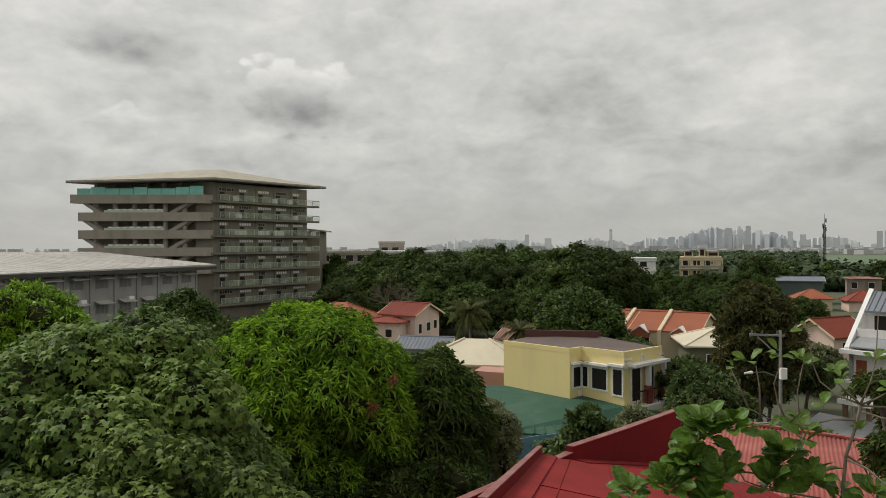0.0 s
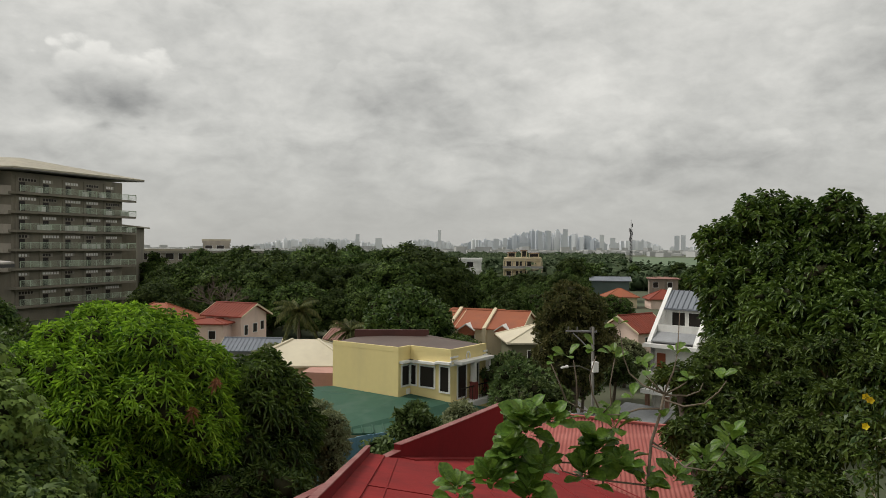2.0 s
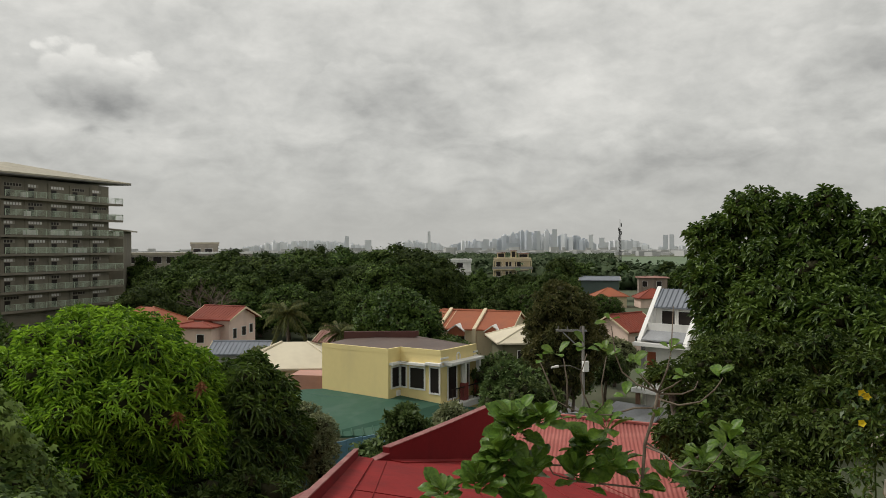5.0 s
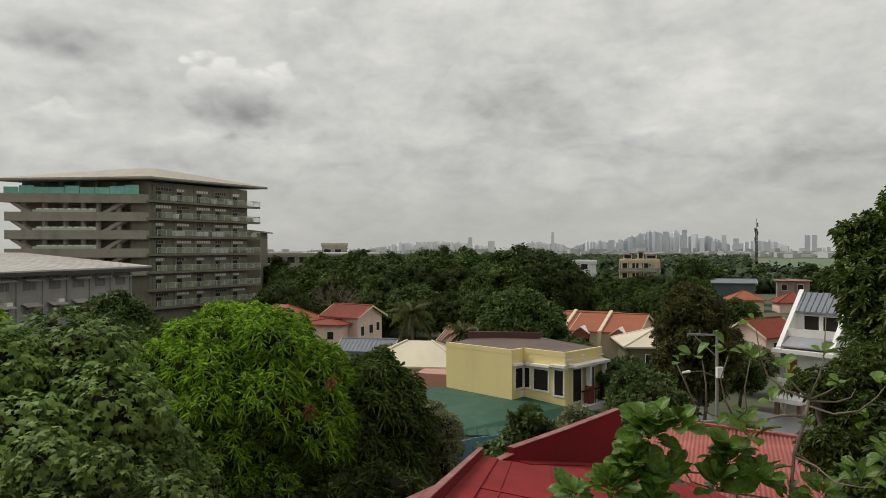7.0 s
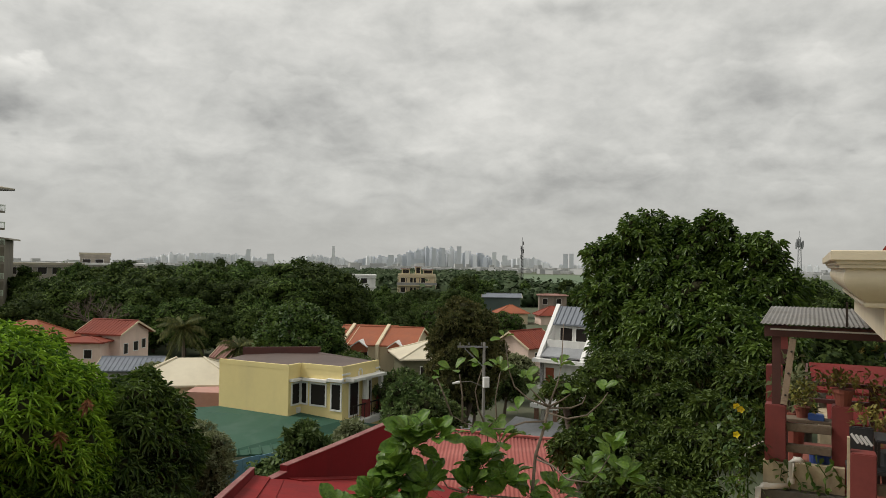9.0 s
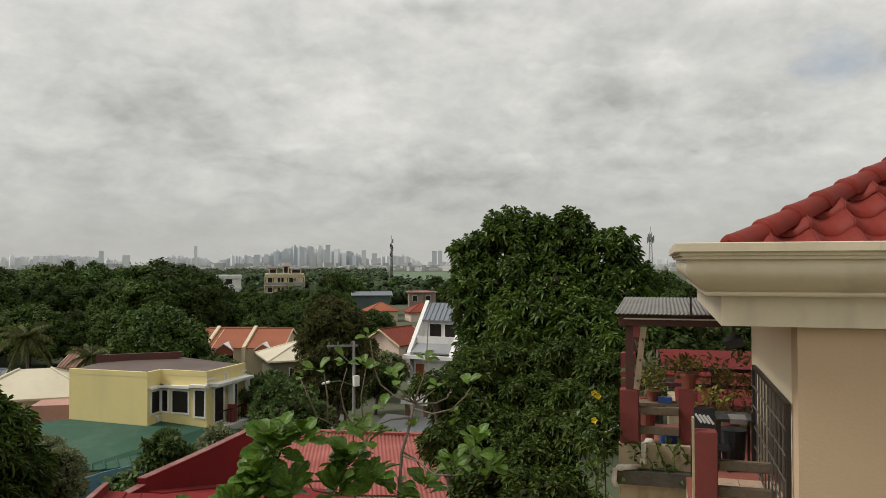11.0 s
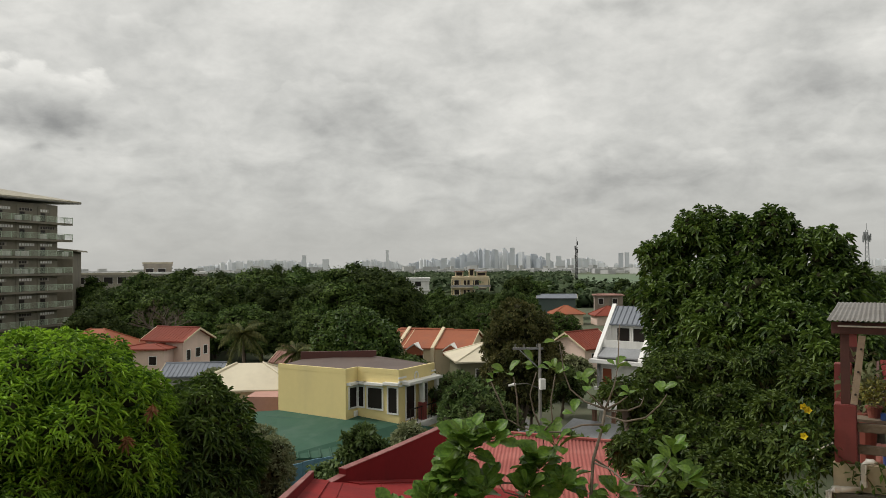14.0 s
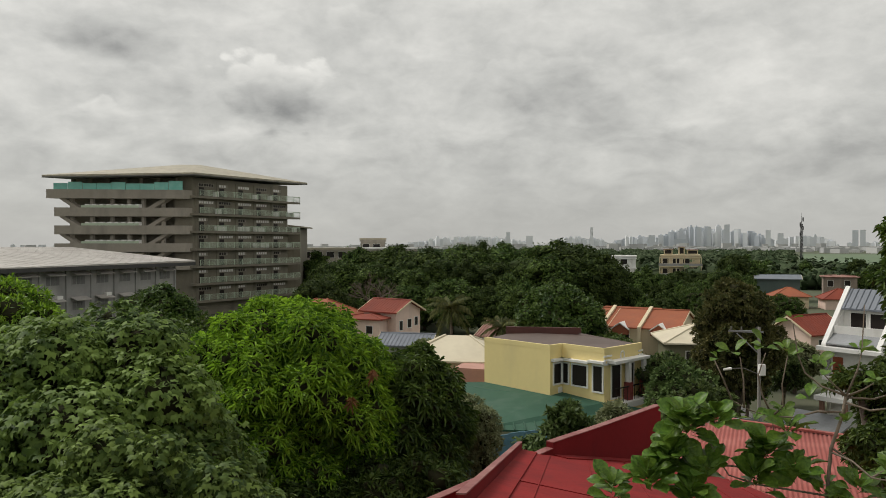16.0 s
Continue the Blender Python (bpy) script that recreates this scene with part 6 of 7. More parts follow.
def forest():
    """The wood behind the village: a few crown shapes, repeated with turn and size."""
    protos = []
    rng = random.Random(5)
    for k, (w, hgt, n) in enumerate(((5.2, 4.4, 34), (4.2, 5.0, 30), (6.0, 3.9, 38), (4.8, 4.6, 26), (3.6, 5.2, 24))):
        lob = heap(rng, 0, 0, 11.2 - hgt, w, w * 0.95, hgt + 1.2, n, 0.27, -0.8)
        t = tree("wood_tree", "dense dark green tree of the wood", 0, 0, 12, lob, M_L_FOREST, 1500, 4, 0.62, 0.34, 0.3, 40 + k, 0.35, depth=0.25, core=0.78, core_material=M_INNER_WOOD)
        tagged(t, group="trees of the wood")
        protos.append(t)
    spots = []
    for a0, a1, r0, r1, n, h in ((-9, 13, 106, 116, 15, 0.62), (-8, 13.8, 118, 130, 17, 0.84), (-7.8, 13.0, 135, 150, 17, 0.98), (-8.5, 12.6, 155, 185, 16, 1.02), (15, 23, 112, 150, 9, 0.45), (16, 25, 150, 200, 12, 0.6), (29.5, 42, 205, 225, 10, 0.62), (13.5, 24, 150, 200, 16, 0.66), (14.5, 24, 188, 226, 12, 0.8), (22, 42, 240, 330, 16, 0.62), (-9, 12, 195, 250, 9, 1.02), (-36, -27, 190, 230, 5, 0.75),
                              (36, 60, 55, 95, 14, 0.74), (34, 60, 100, 180, 16, 0.95)):
        for i in range(n):
            a = radians(a0 + (a1 - a0) * (i + rng.uniform(0.1, 0.9)) / n)
            r = rng.uniform(r0, r1)
            deg = math.degrees(a)
            k = 0.66 if 14.2 < deg < 22 and r > 150 else 0.93 if deg < -3.5 and r > 125 else 1.0
            if r < 116 and abs(deg + 3.6) < 2.0:
                k *= 0.6
            spots.append((a, r, k * h * rng.uniform(0.82, 1.1)))
    spots += [(radians(10.2), 133, 1.14), (radians(11.4), 131, 1.08), (radians(9.0), 134, 1.07), (radians(12.6), 128, 0.98)]
    for i, (a, r, s) in enumerate(spots):
        m = pose(r * math.sin(a), r * math.cos(a), 0, 0, 0, rng.uniform(0, 360))
        if i < 5:
            ob = protos[i]
            ob.matrix_basis = m
        else:
            ob = copy_thing(protos[i % 5], m)
        ob.scale = (s * rng.uniform(0.85, 1.2), s * rng.uniform(0.85, 1.2), s)
    # the wooded plain beyond: low tree tops running out towards the town
    q = np.random.default_rng(15)
    n = 2400
    a = np.radians(q.uniform(-16, 40, n))
    r = 240 + 1100 * q.random(n) ** 1.4
    open_land = (np.degrees(a) > 26.4) & (r > 370)
    a, r = a[~open_land], r[~open_land]
    n = len(a)
    wide = q.uniform(2.2, 4.6, n) * (1 + r / 1400)
    tall = q.uniform(3.5, 7.0, n)
    lob = np.stack([r * np.sin(a), r * np.cos(a), tall * 0.5 - 12 * np.maximum(r - 200, 0) / 4400, wide, wide, tall * 0.55], 1)
    d = unit(q.normal(0, 1, (n, 34, 3)) + np.array([0, -0.3, 0.45]))
    leaves = pads(q, (lob[:, None, :3] + d * lob[:, None, 3:] * q.uniform(0.8, 1.1, (n, 34, 1))).reshape(-1, 3), d.reshape(-1, 3), 1, 2.3, 1.5)
    tagged(mesh_np("far_tree_tops", *joined(core_quads(q, lob.tolist(), 0.85), leaves), M_FAR_WOOD), "low dark green tree tops across the plain", "trees", kind="stuff")


# the wood's inner shade, painted as a dark green on the crown hulls
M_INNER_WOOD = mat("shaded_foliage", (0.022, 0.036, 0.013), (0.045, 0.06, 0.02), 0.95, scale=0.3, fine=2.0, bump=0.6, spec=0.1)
M_FAR_WOOD = mat("far_foliage", (0.030, 0.050, 0.022), (0.085, 0.11, 0.06), 0.95, scale=0.02, fine=0.25, bump=0, spec=0.1, island=True)
forest()

# ---- the house beside the viewer, in its own axes ----
HOUSE = pose(4.05, 3.69, 0, 0, 0, -47.2)


# grey-brown carries the tan reflection seen on the iron bars
M_BAR = mat("bar_with_reflected_tan", (0.13, 0.115, 0.095), (0.08, 0.07, 0.06), 0.55, scale=5.0, fine=40.0)


def own_house():
    t = thing("tiled_house", "cream house with a moulded gutter and red clay tile roof", "house", m=HOUSE)
    prof = [(0.30, 13.57), (0.305, 13.565), (0.305, 13.512), (0.298, 13.506), (0.272, 13.504), (0.272, 13.484), (0.255, 13.48), (0.255, 13.46), (0.222, 13.456)]
    for i in range(15):
        f = i / 14
        prof.append((0.218 - 0.125 * f ** 2.2 + 0.026 * math.sin(f * math.pi), 13.452 - 0.21 * f))
    prof += [(0.108, 13.238), (0.112, 13.226), (0.106, 13.212), (0.075, 13.207), (0.0, 13.205)]
    bm = bmesh.new()
    rows = []
    X0, L1, L2 = 0.30, 6.5, 4.0
    for o, z in prof + [(0.0, 13.57)]:
        rows.append([bm.verts.new((L1, X0 - o, z)), bm.verts.new((X0 - o, X0 - o, z)), bm.verts.new((X0 - o, L2, z))])
    for a, b in zip(rows, rows[1:] + rows[:1]):
        for i in range(2):
            bm.faces.new((a[i], a[i + 1], b[i + 1], b[i]))
    g = part("gutter", bm, M_GUTTER, t, "cream moulded gutter")
    for x in (1.18, 3.3, 5.4):
        bm = bmesh.new()
        pr = [(o + 0.004, z) for o, z in prof]
        a = [bm.verts.new((x, X0 - o, z)) for o, z in pr]
        b = [bm.verts.new((x + 0.03, X0 - o, z)) for o, z in pr]
        for i in range(len(pr) - 1):
            bm.faces.new((a[i], a[i + 1], b[i + 1], b[i]))
        part("gutter_joint", bm, M_GUTTER, g)
    part("fascia", boxes(((0.305, 0.305, 13.0), (6.5, 0.36, 13.228)), ((0.305, 0.36, 13.0), (0.36, 4.0, 13.228))), M_GUTTER, t)
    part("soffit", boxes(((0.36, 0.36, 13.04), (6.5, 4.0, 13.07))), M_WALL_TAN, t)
    # walls with the barred window in the side wall
    zs = 12.42
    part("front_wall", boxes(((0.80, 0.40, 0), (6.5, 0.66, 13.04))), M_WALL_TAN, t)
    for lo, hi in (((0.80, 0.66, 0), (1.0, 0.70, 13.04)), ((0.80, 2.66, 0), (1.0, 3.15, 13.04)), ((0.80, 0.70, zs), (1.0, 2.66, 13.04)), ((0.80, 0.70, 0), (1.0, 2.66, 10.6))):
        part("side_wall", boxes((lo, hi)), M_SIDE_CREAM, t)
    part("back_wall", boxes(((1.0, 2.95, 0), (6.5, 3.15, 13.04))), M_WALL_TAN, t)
    w = part("window", boxes(((0.9, 0.70, 10.6), (0.93, 2.66, zs))), M_GLASS_DARK, t)
    fr = part("grille_frame", boxes(((0.755, 0.62, zs - 0.02), (0.785, 2.72, zs + 0.01)), ((0.755, 0.62, 10.6), (0.785, 2.72, 10.63)), ((0.755, 0.62, 10.63), (0.785, 0.65, zs - 0.02)), ((0.755, 2.69, 10.63), (0.785, 2.72, zs - 0.02))), M_IRON, w)
    for i in range(9):
        y = 0.86 + i * 0.205
        part("bar", boxes(((0.764, y, 10.63), (0.776, y + 0.014, zs - 0.02))), M_BAR, fr)
    for i in range(9):
        z = zs - 0.2 - i * 0.19
        part("bar", boxes(((0.757, 0.65, z), (0.764, 2.69, z + 0.014))), M_BAR, fr)
    # roof: hip from the corner, wavy tiles on the front slope
    k, zr = 0.50, 13.33
    ze = zr + 0.24 * k
    bm = bmesh.new()
    v = [bm.verts.new(p) for p in ((0.34, 0.34, ze), (6.5, 0.34, ze), (6.5, 4.0, zr + 3.9 * k), (4.0, 4.0, zr + 3.9 * k), (0.34, 4.0, ze), (0.34, 7.9, ze), (4.0, 7.9, zr + 3.9 * k))]
    bm.faces.new((v[0], v[1], v[2], v[3]))
    bm.faces.new((v[0], v[3], v[6], v[5], v[4]))
    part("roof_deck", bm, M_TILE_RED, t)
    # one tile: an S-wave across, a turned-down nose
    def tile_mesh():
        bm = bmesh.new()
        nx, wdt, ln = 8, 0.30, 0.36
        ring = []
        for j, yy in ((0, 0.0), (1, 0.02), (2, ln)):
            row = []
            for i in range(nx + 1):
                f = i / nx
                h = 0.038 * math.cos(f * math.tau) + 0.008 * math.cos(2 * f * math.tau)
                lift = (0.012, 0.05, 0.03)[j]
                row.append(bm.verts.new((f * wdt, yy, h + lift)))
            ring.append(row)
        for a, b in zip(ring, ring[1:]):
            for i in range(nx):
                bm.faces.new((a[i], a[i + 1], b[i + 1], b[i]))
        me = bpy.data.meshes.new("tile")
        bm.to_mesh(me)
        bm.free()
        me.materials.append(M_TILE_RED)
        for p in me.polygons:
            p.use_smooth = True
        return me
    me = tile_mesh()
    deck = t
    tilt = math.degrees(math.atan(k))
    rng = random.Random(2)
    for r in range(7):
        for c in range(17):
            y = 0.35 + r * 0.29
            x = 0.35 + c * 0.285
            if x < y - 0.25 or x > 4.8:
                continue
            place = pose(x, y, zr + 0.035 + (y - 0.1) * k, tilt - 4 + rng.uniform(-0.6, 0.6), rng.uniform(-0.6, 0.6), rng.uniform(-0.5, 0.5))
            data = me
            if x < y + 0.4:
                # cut along the hip
                bm = bmesh.new()
                bm.from_mesh(me)
                bm.transform(place)
                bmesh.ops.bisect_plane(bm, geom=bm.verts[:] + bm.edges[:] + bm.faces[:], plane_co=(0, 0, 0), plane_no=(-1, 1, 0), clear_outer=True)
                bm.transform(place.inverted())
                data = bpy.data.meshes.new("tile")
                bm.to_mesh(data)
                data.materials.append(M_TILE_RED)
                bm.free()
                if not len(data.polygons):
                    continue
            ob = new("tile", data)
            ob.parent = t
            ob.matrix_basis = place
    # hip caps: tapered half barrels
    d = Vector((1, 1, k)).normalized()
    side = Vector((1, -1, 0)).normalized()
    up = side.cross(d)
    for i in range(9):
        bm = bmesh.new()
        p = Vector((0.40, 0.40, zr + 0.15 + 0.06)) + d * i * 0.34
        rings = []
        for s, r in ((-0.03, 0.115), (0.0, 0.125), (0.04, 0.118), (0.37, 0.098)):
            rings.append([bm.verts.new(p + d * s + side * r * math.cos(a * math.pi / 10) + up * (r * 1.0 * math.sin(a * math.pi / 10) - 0.02)) for a in range(11)])
        for a, b in zip(rings, rings[1:]):
            for q in range(10):
                bm.faces.new((a[q], a[q + 1], b[q + 1], b[q]))
        bm.faces.new(rings[0])
        part("hip_cap", bm, M_TILE_RED, t, smooth=True)


own_house()


def potted(x, y, z, r, h, label, leafm, seed, spread_r=0.2, count=60, length=0.09, tall=0.18, pot=True, name="potted_plant"):
    t = thing(name, label, "plant", m=HOUSE @ pose(x, y, z))
    if pot:
        bm = bmesh.new()
        tube(bm, [(0, 0, 0), (0, 0, h * 0.8), (0, 0, h * 0.8), (0, 0, h)], [r * 0.7, r * 0.95, r * 1.08, r * 1.1], 14)
        part("pot", bm, M_CLAY, t, "red clay pot", smooth=False)
    bm = bmesh.new()
    rng = random.Random(seed)
    for i in range(6):
        a = rng.uniform(0, math.tau)
        tube(bm, [(0, 0, h * 0.6), (0.3 * spread_r * math.cos(a), 0.3 * spread_r * math.sin(a), h + tall * 0.6), (0.7 * spread_r * math.cos(a), 0.7 * spread_r * math.sin(a), h + tall)], 0.006, 5)
    part("stem", bm, M_BARK, t)
    q = np.random.default_rng(seed)
    p = q.normal(0, 1, (count, 3)) * np.array([spread_r * 0.5, spread_r * 0.5, tall * 0.4]) + np.array([0, 0, h + tall * 0.7])
    v, f = leaf_quads(q, p, unit(p - np.array([0, 0, h])), 4, length, length * 0.35, 0.4)
    mesh_np("leaves", v, f, leafm, t)
    return t


def terrace():
    t = thing("terrace", "old terrace with red posts, timber rails and corrugated roof", "terrace", m=HOUSE)
    fz = 11.15
    part("base_wall", boxes(((-0.56, 3.42, 0), (3.2, 5.9, fz - 0.10)), ((0.15, 1.42, 0), (3.2, 3.42, fz - 0.10))), M_CREAM_OLD, t, "stained cream retaining wall")
    floor = part("floor", boxes(((-0.56, 3.42, fz - 0.098), (3.2, 5.9, fz - 0.02)), ((0.15, 1.42, fz - 0.098), (3.2, 3.42, fz - 0.02))), M_CLAY, t)
    tile = boxes(((0.0, 0.0, 0.0), (0.195, 0.195, 0.02)))
    for i in range(16):
        for j in range(22):
            x, y = -0.54 + i * 0.2, 1.44 + j * 0.2
            if (y < 3.4 and x < 0.16) or x > 2.4:
                continue
            if i == 0 and j == 10 or "floor_tile" not in bpy.data.meshes:
                ob = part("floor_tile", tile.copy(), M_CLAY, floor) if "floor_tile" not in bpy.data.meshes else new("floor_tile", bpy.data.meshes["floor_tile"])
            else:
                ob = new("floor_tile", bpy.data.meshes["floor_tile"])
            ob.parent = floor
            ob.location = (x, y, fz - 0.02)
    tile.free()
    part("ledge", boxes(((-0.60, 3.28, fz - 0.15), (0.20, 3.42, fz))), M_MOSSY, t, "dark mossy concrete ledge")
    part("low_wall", boxes(((-0.565, 3.405, fz + 0.002), (0.20, 3.50, fz + 0.27))), M_CREAM_OLD, t, "stained cream upstand")
    for x, y, z0, top, w in ((-0.55, 3.40, fz + 0.27, 12.01, 0.205), (0.085, 3.51, fz, 12.03, 0.195), (0.17, 1.45, 9.5, 12.01, 0.18), (-0.65, 5.60, fz, 12.16, 0.2)):
        part("red_post", boxes(((x, y, z0), (x + w, y + w, top))), M_TERRACE_RED, t, "weathered red painted post", bevel=0.008)
    part("post_edge", boxes(((0.148, 1.50, 10.6), (0.168, 1.56, 12.12))), M_CREAM_OLD, t)
    for z in (11.74, 11.52):
        bm = boxes(((-0.345, 3.44, z), (0.085, 3.52, z + 0.085)))
        part("rail", bm, M_OLD_WOOD, t, "mossy timber rail", bevel=0.008)
    step = part("landing", boxes(((0.36, 1.58, 11.15), (1.2, 3.30, 11.42))), M_CLAY, t, "raised landing with pale floor tiles")
    for i in range(4):
        for j in range(3):
            part("step_tile", boxes(((0.362 + i * 0.21, 1.585 + j * 0.21, 11.42), (0.567 + i * 0.21, 1.79 + j * 0.21, 11.435))), M_TILE_PALE, step)
    for z in (11.69, 11.47):
        part("rail", boxes(((0.352, 1.50, z), (0.80, 1.57, z + 0.08))), M_OLD_WOOD, t, "weathered timber rail", bevel=0.006)
    for z in (11.93, 11.71):
        part("rear_rail", boxes(((-0.45, 5.66, z), (2.6, 5.73, z + 0.05))), M_DARK_WOOD, t)
    for x in (0.55, 1.6):
        part("rear_post", boxes(((x, 5.65, fz), (x + 0.1, 5.75, 11.98))), M_DARK_WOOD, t)
    # timber posts and roof frame
    part("timber_post", boxes(((-0.485, 3.45, 12.01), (-0.40, 3.54, 12.73))), M_DARK_WOOD, t)
    bm = bmesh.new()
    box(bm, (-0.03, -0.012, 0), (0.035, 0.012, 0.70), pose(-0.372, 3.43, 12.02, 0, 7, 0))
    prop = part("timber_prop", bm, M_PALE_WOOD, t, "pale weathered plank with bolts")
    for z in (0.1, 0.33, 0.56):
        bm = bmesh.new()
        tube(bm, [(-0.365 + 0.123 * z, 3.405, 12.02 + z), (-0.365 + 0.123 * z, 3.42, 12.02 + z)], 0.012, 6)
        part("bolt", bm, M_IRON, prop)
    part("bracket", boxes(((-0.40, 3.44, 12.60), (-0.33, 3.50, 12.78))), M_TERRACE_RED, t)
    part("eave_beam", boxes(((-0.56, 3.42, 12.73), (2.6, 3.50, 12.845))), M_DARK_WOOD, t)
    part("side_beam", boxes(((-0.5, 3.50, 12.74), (-0.42, 6.0, 12.845))), M_DARK_WOOD, t)
    part("rear_post", boxes(((-0.5, 5.86, 12.16), (-0.4, 5.96, 12.74))), M_DARK_WOOD, t)
    for i in range(4):
        part("rafter", boxes(((0.3 + i * 0.7, 3.50, 12.75), (0.36 + i * 0.7, 6.0, 12.845))), M_DARK_WOOD, t)
    bm = bmesh.new()
    n = 300
    rows = []
    for y, z in ((3.36, 12.862), (5.9, 12.93)):
        rows.append([[bm.verts.new((-0.60 + i * 3.4 / n, y, z + dz + 0.006 * math.sin(i * math.pi / 2))) for i in range(n + 1)] for dz in (0, 0.004)])
    for i in range(n):
        for q in (0, 1):
            bm.faces.new((rows[0][q][i], rows[0][q][i + 1], rows[1][q][i + 1], rows[1][q][i]))
        for q in (0, 1):
            bm.faces.new((rows[q][0][i], rows[q][0][i + 1], rows[q][1][i + 1], rows[q][1][i]))
    part("corrugated_roof", bm, M_CORR, t, "weathered grey corrugated sheet")
    part("drip_edge", boxes(((-0.50, 3.405, 12.80), (1.2, 3.42, 12.815))), M_PVC, t)
    part("hanger", boxes(((0.20, 3.30, 12.87), (0.222, 3.32, 13.12))), M_IRON, t)
    # drain pipe with elbows
    p = thing("drain_pipe", "cream plastic drain pipe with elbows on the terrace wall", "pipe", m=HOUSE)
    bm = bmesh.new()
    tube(bm, [(-0.19, 3.36, 11.45), (-0.215, 3.36, 11.475), (-0.26, 3.36, 11.475), (-0.29, 3.36, 11.44), (-0.295, 3.36, 11.22), (-0.315, 3.36, 11.185), (-0.57, 3.25, 11.185), (-0.60, 3.24, 11.16), (-0.605, 3.24, 11.03), (-0.58, 3.24, 10.98)], 0.03, 10)
    part("pipe", bm, M_PVC, p, smooth=True)
    for a, b in (((-0.294, 3.36, 11.22), (-0.295, 3.36, 11.27)), ((-0.56, 3.254, 11.185), (-0.51, 3.276, 11.185))):
        part("coupling", tube(bmesh.new(), [a, b], 0.036, 10), M_PVC, p)
    c = thing("hanging_cable", "grey cable looping down beside the post", "cable", m=HOUSE)
    part("cable", tube(bmesh.new(), [(-0.56, 3.38, 11.62), (-0.70, 3.36, 11.54), (-0.80, 3.34, 11.30), (-0.79, 3.34, 11.08), (-0.70, 3.34, 10.88), (-0.54, 3.38, 10.72)], 0.009, 6), M_PVC, c, smooth=True)
    # things on the terrace
    # a striped black crate; the chair shape with seat and legs is made up
    ch = thing("plastic_chair", "striped black crate built in the shape of a low chair", "chair", m=HOUSE @ pose(0.30, 2.45, 11.42))
    back = part("backrest", boxes(((-0.10, -0.02, 0.38), (0.09, 0.02, 0.62))), M_BLACK, ch, bevel=0.01)
    for i in range(4):
        bm = bmesh.new()
        box(bm, (-0.011, -0.026, -0.05), (0.011, -0.021, 0.05), pose(-0.058 + i * 0.036, 0, 0.515 - 0.004 * i, 0, -35, 0))
        part("stripe", bm, M_WHITE, back, "white diagonal stripe")
    part("seat", boxes(((-0.12, 0.0, 0.20), (0.24, 0.35, 0.24))), M_BLACK, ch, bevel=0.01)
    for x in (-0.11, 0.2):
        for y in (0.03, 0.3):
            part("leg", boxes(((x, y, 0), (x + 0.03, y + 0.03, 0.20))), M_BLACK, ch)
    st = thing("black_table", "black folding table with a tub beneath it", "table", m=HOUSE @ pose(0.60, 2.75, 11.42))
    part("tabletop", boxes(((-0.18, -0.16, 0.46), (0.16, 0.26, 0.485))), M_BLACK, st, bevel=0.008)
    part("cloth", boxes(((-0.06, -0.165, 0.44), (0.10, 0.1, 0.492))), M_CORR, st, "crumpled grey cloth", bevel=0.004)
    part("tub", tube(bmesh.new(), [(-0.02, 0.0, 0.02), (-0.02, 0.0, 0.36)], [0.10, 0.13], 14), M_BLACK, st, "black tub")
    for x in (-0.17, 0.135):
        for y in (-0.15, 0.23):
            part("leg", boxes(((x, y, 0), (x + 0.025, y + 0.025, 0.56 if x > 0 else 0.46))), M_IRON, st)
    b = thing("blue_tub", "blue plastic tub behind the low wall", "tub", m=HOUSE @ pose(-0.02, 3.8, fz))
    part("body", tube(bmesh.new(), [(0, 0, 0), (0, 0, 0.33), (0, 0, 0.33), (0, 0, 0.36)], [0.09, 0.11, 0.125, 0.125], 16), M_BLUE_PLASTIC, b)
    b = thing("blue_bottle_crate", "small blue box on a timber shelf", "box", m=HOUSE @ pose(-0.05, 3.9, 11.80))
    part("body", boxes(((-0.09, -0.05, 0), (0.07, 0.05, 0.07))), M_BLUE_PLASTIC, b, bevel=0.008)
    sh = thing("plant_shelf", "rough timber plant stand", "shelf", m=HOUSE @ pose(-0.1, 3.95, fz))
    part("board", boxes(((-0.3, -0.12, 0.62), (0.25, 0.12, 0.65))), M_OLD_WOOD, sh)
    for x in (-0.28, 0.2):
        part("leg", boxes(((x, -0.1, 0), (x + 0.04, -0.06, 0.62))), M_DARK_WOOD, sh)
        part("leg", boxes(((x, 0.06, 0), (x + 0.04, 0.1, 0.62))), M_DARK_WOOD, sh)
    potted(0.19, 3.61, 12.03, 0.10, 0.17, "clay pot with a yellowing fern on the post", M_L_FADED, 61, 0.19, 60, 0.08, 0.13)
    potted(-0.2, 4.0, 11.80, 0.08, 0.12, "potted shrub with yellow-green leaves", M_L_FADED, 62, 0.17, 70, 0.07, 0.18)
    potted(0.45, 3.4, fz, 0.14, 0.55, "tall clay pot with arching yellow-green leaves", M_L_FADED, 63, 0.2, 45, 0.09, 0.25)
    potted(-0.30, 4.6, fz, 0.14, 0.6, "potted palm seedling on the terrace", M_L_OLIVE, 64, 0.24, 60, 0.14, 0.35)
    potted(0.75, 5.2, fz, 0.14, 0.4, "potted plant by the rear rail", M_L_FADED, 65, 0.4, 90, 0.10, 0.5)
    potted(1.2, 5.3, fz, 0.14, 0.4, "potted plant by the rear rail", M_L_FADED, 66, 0.4, 90, 0.10, 0.4)
    v = thing("wall_creeper", "thin green creeper hanging over the low wall", "plant", m=HOUSE)
    rng = random.Random(8)
    q = np.random.default_rng(8)
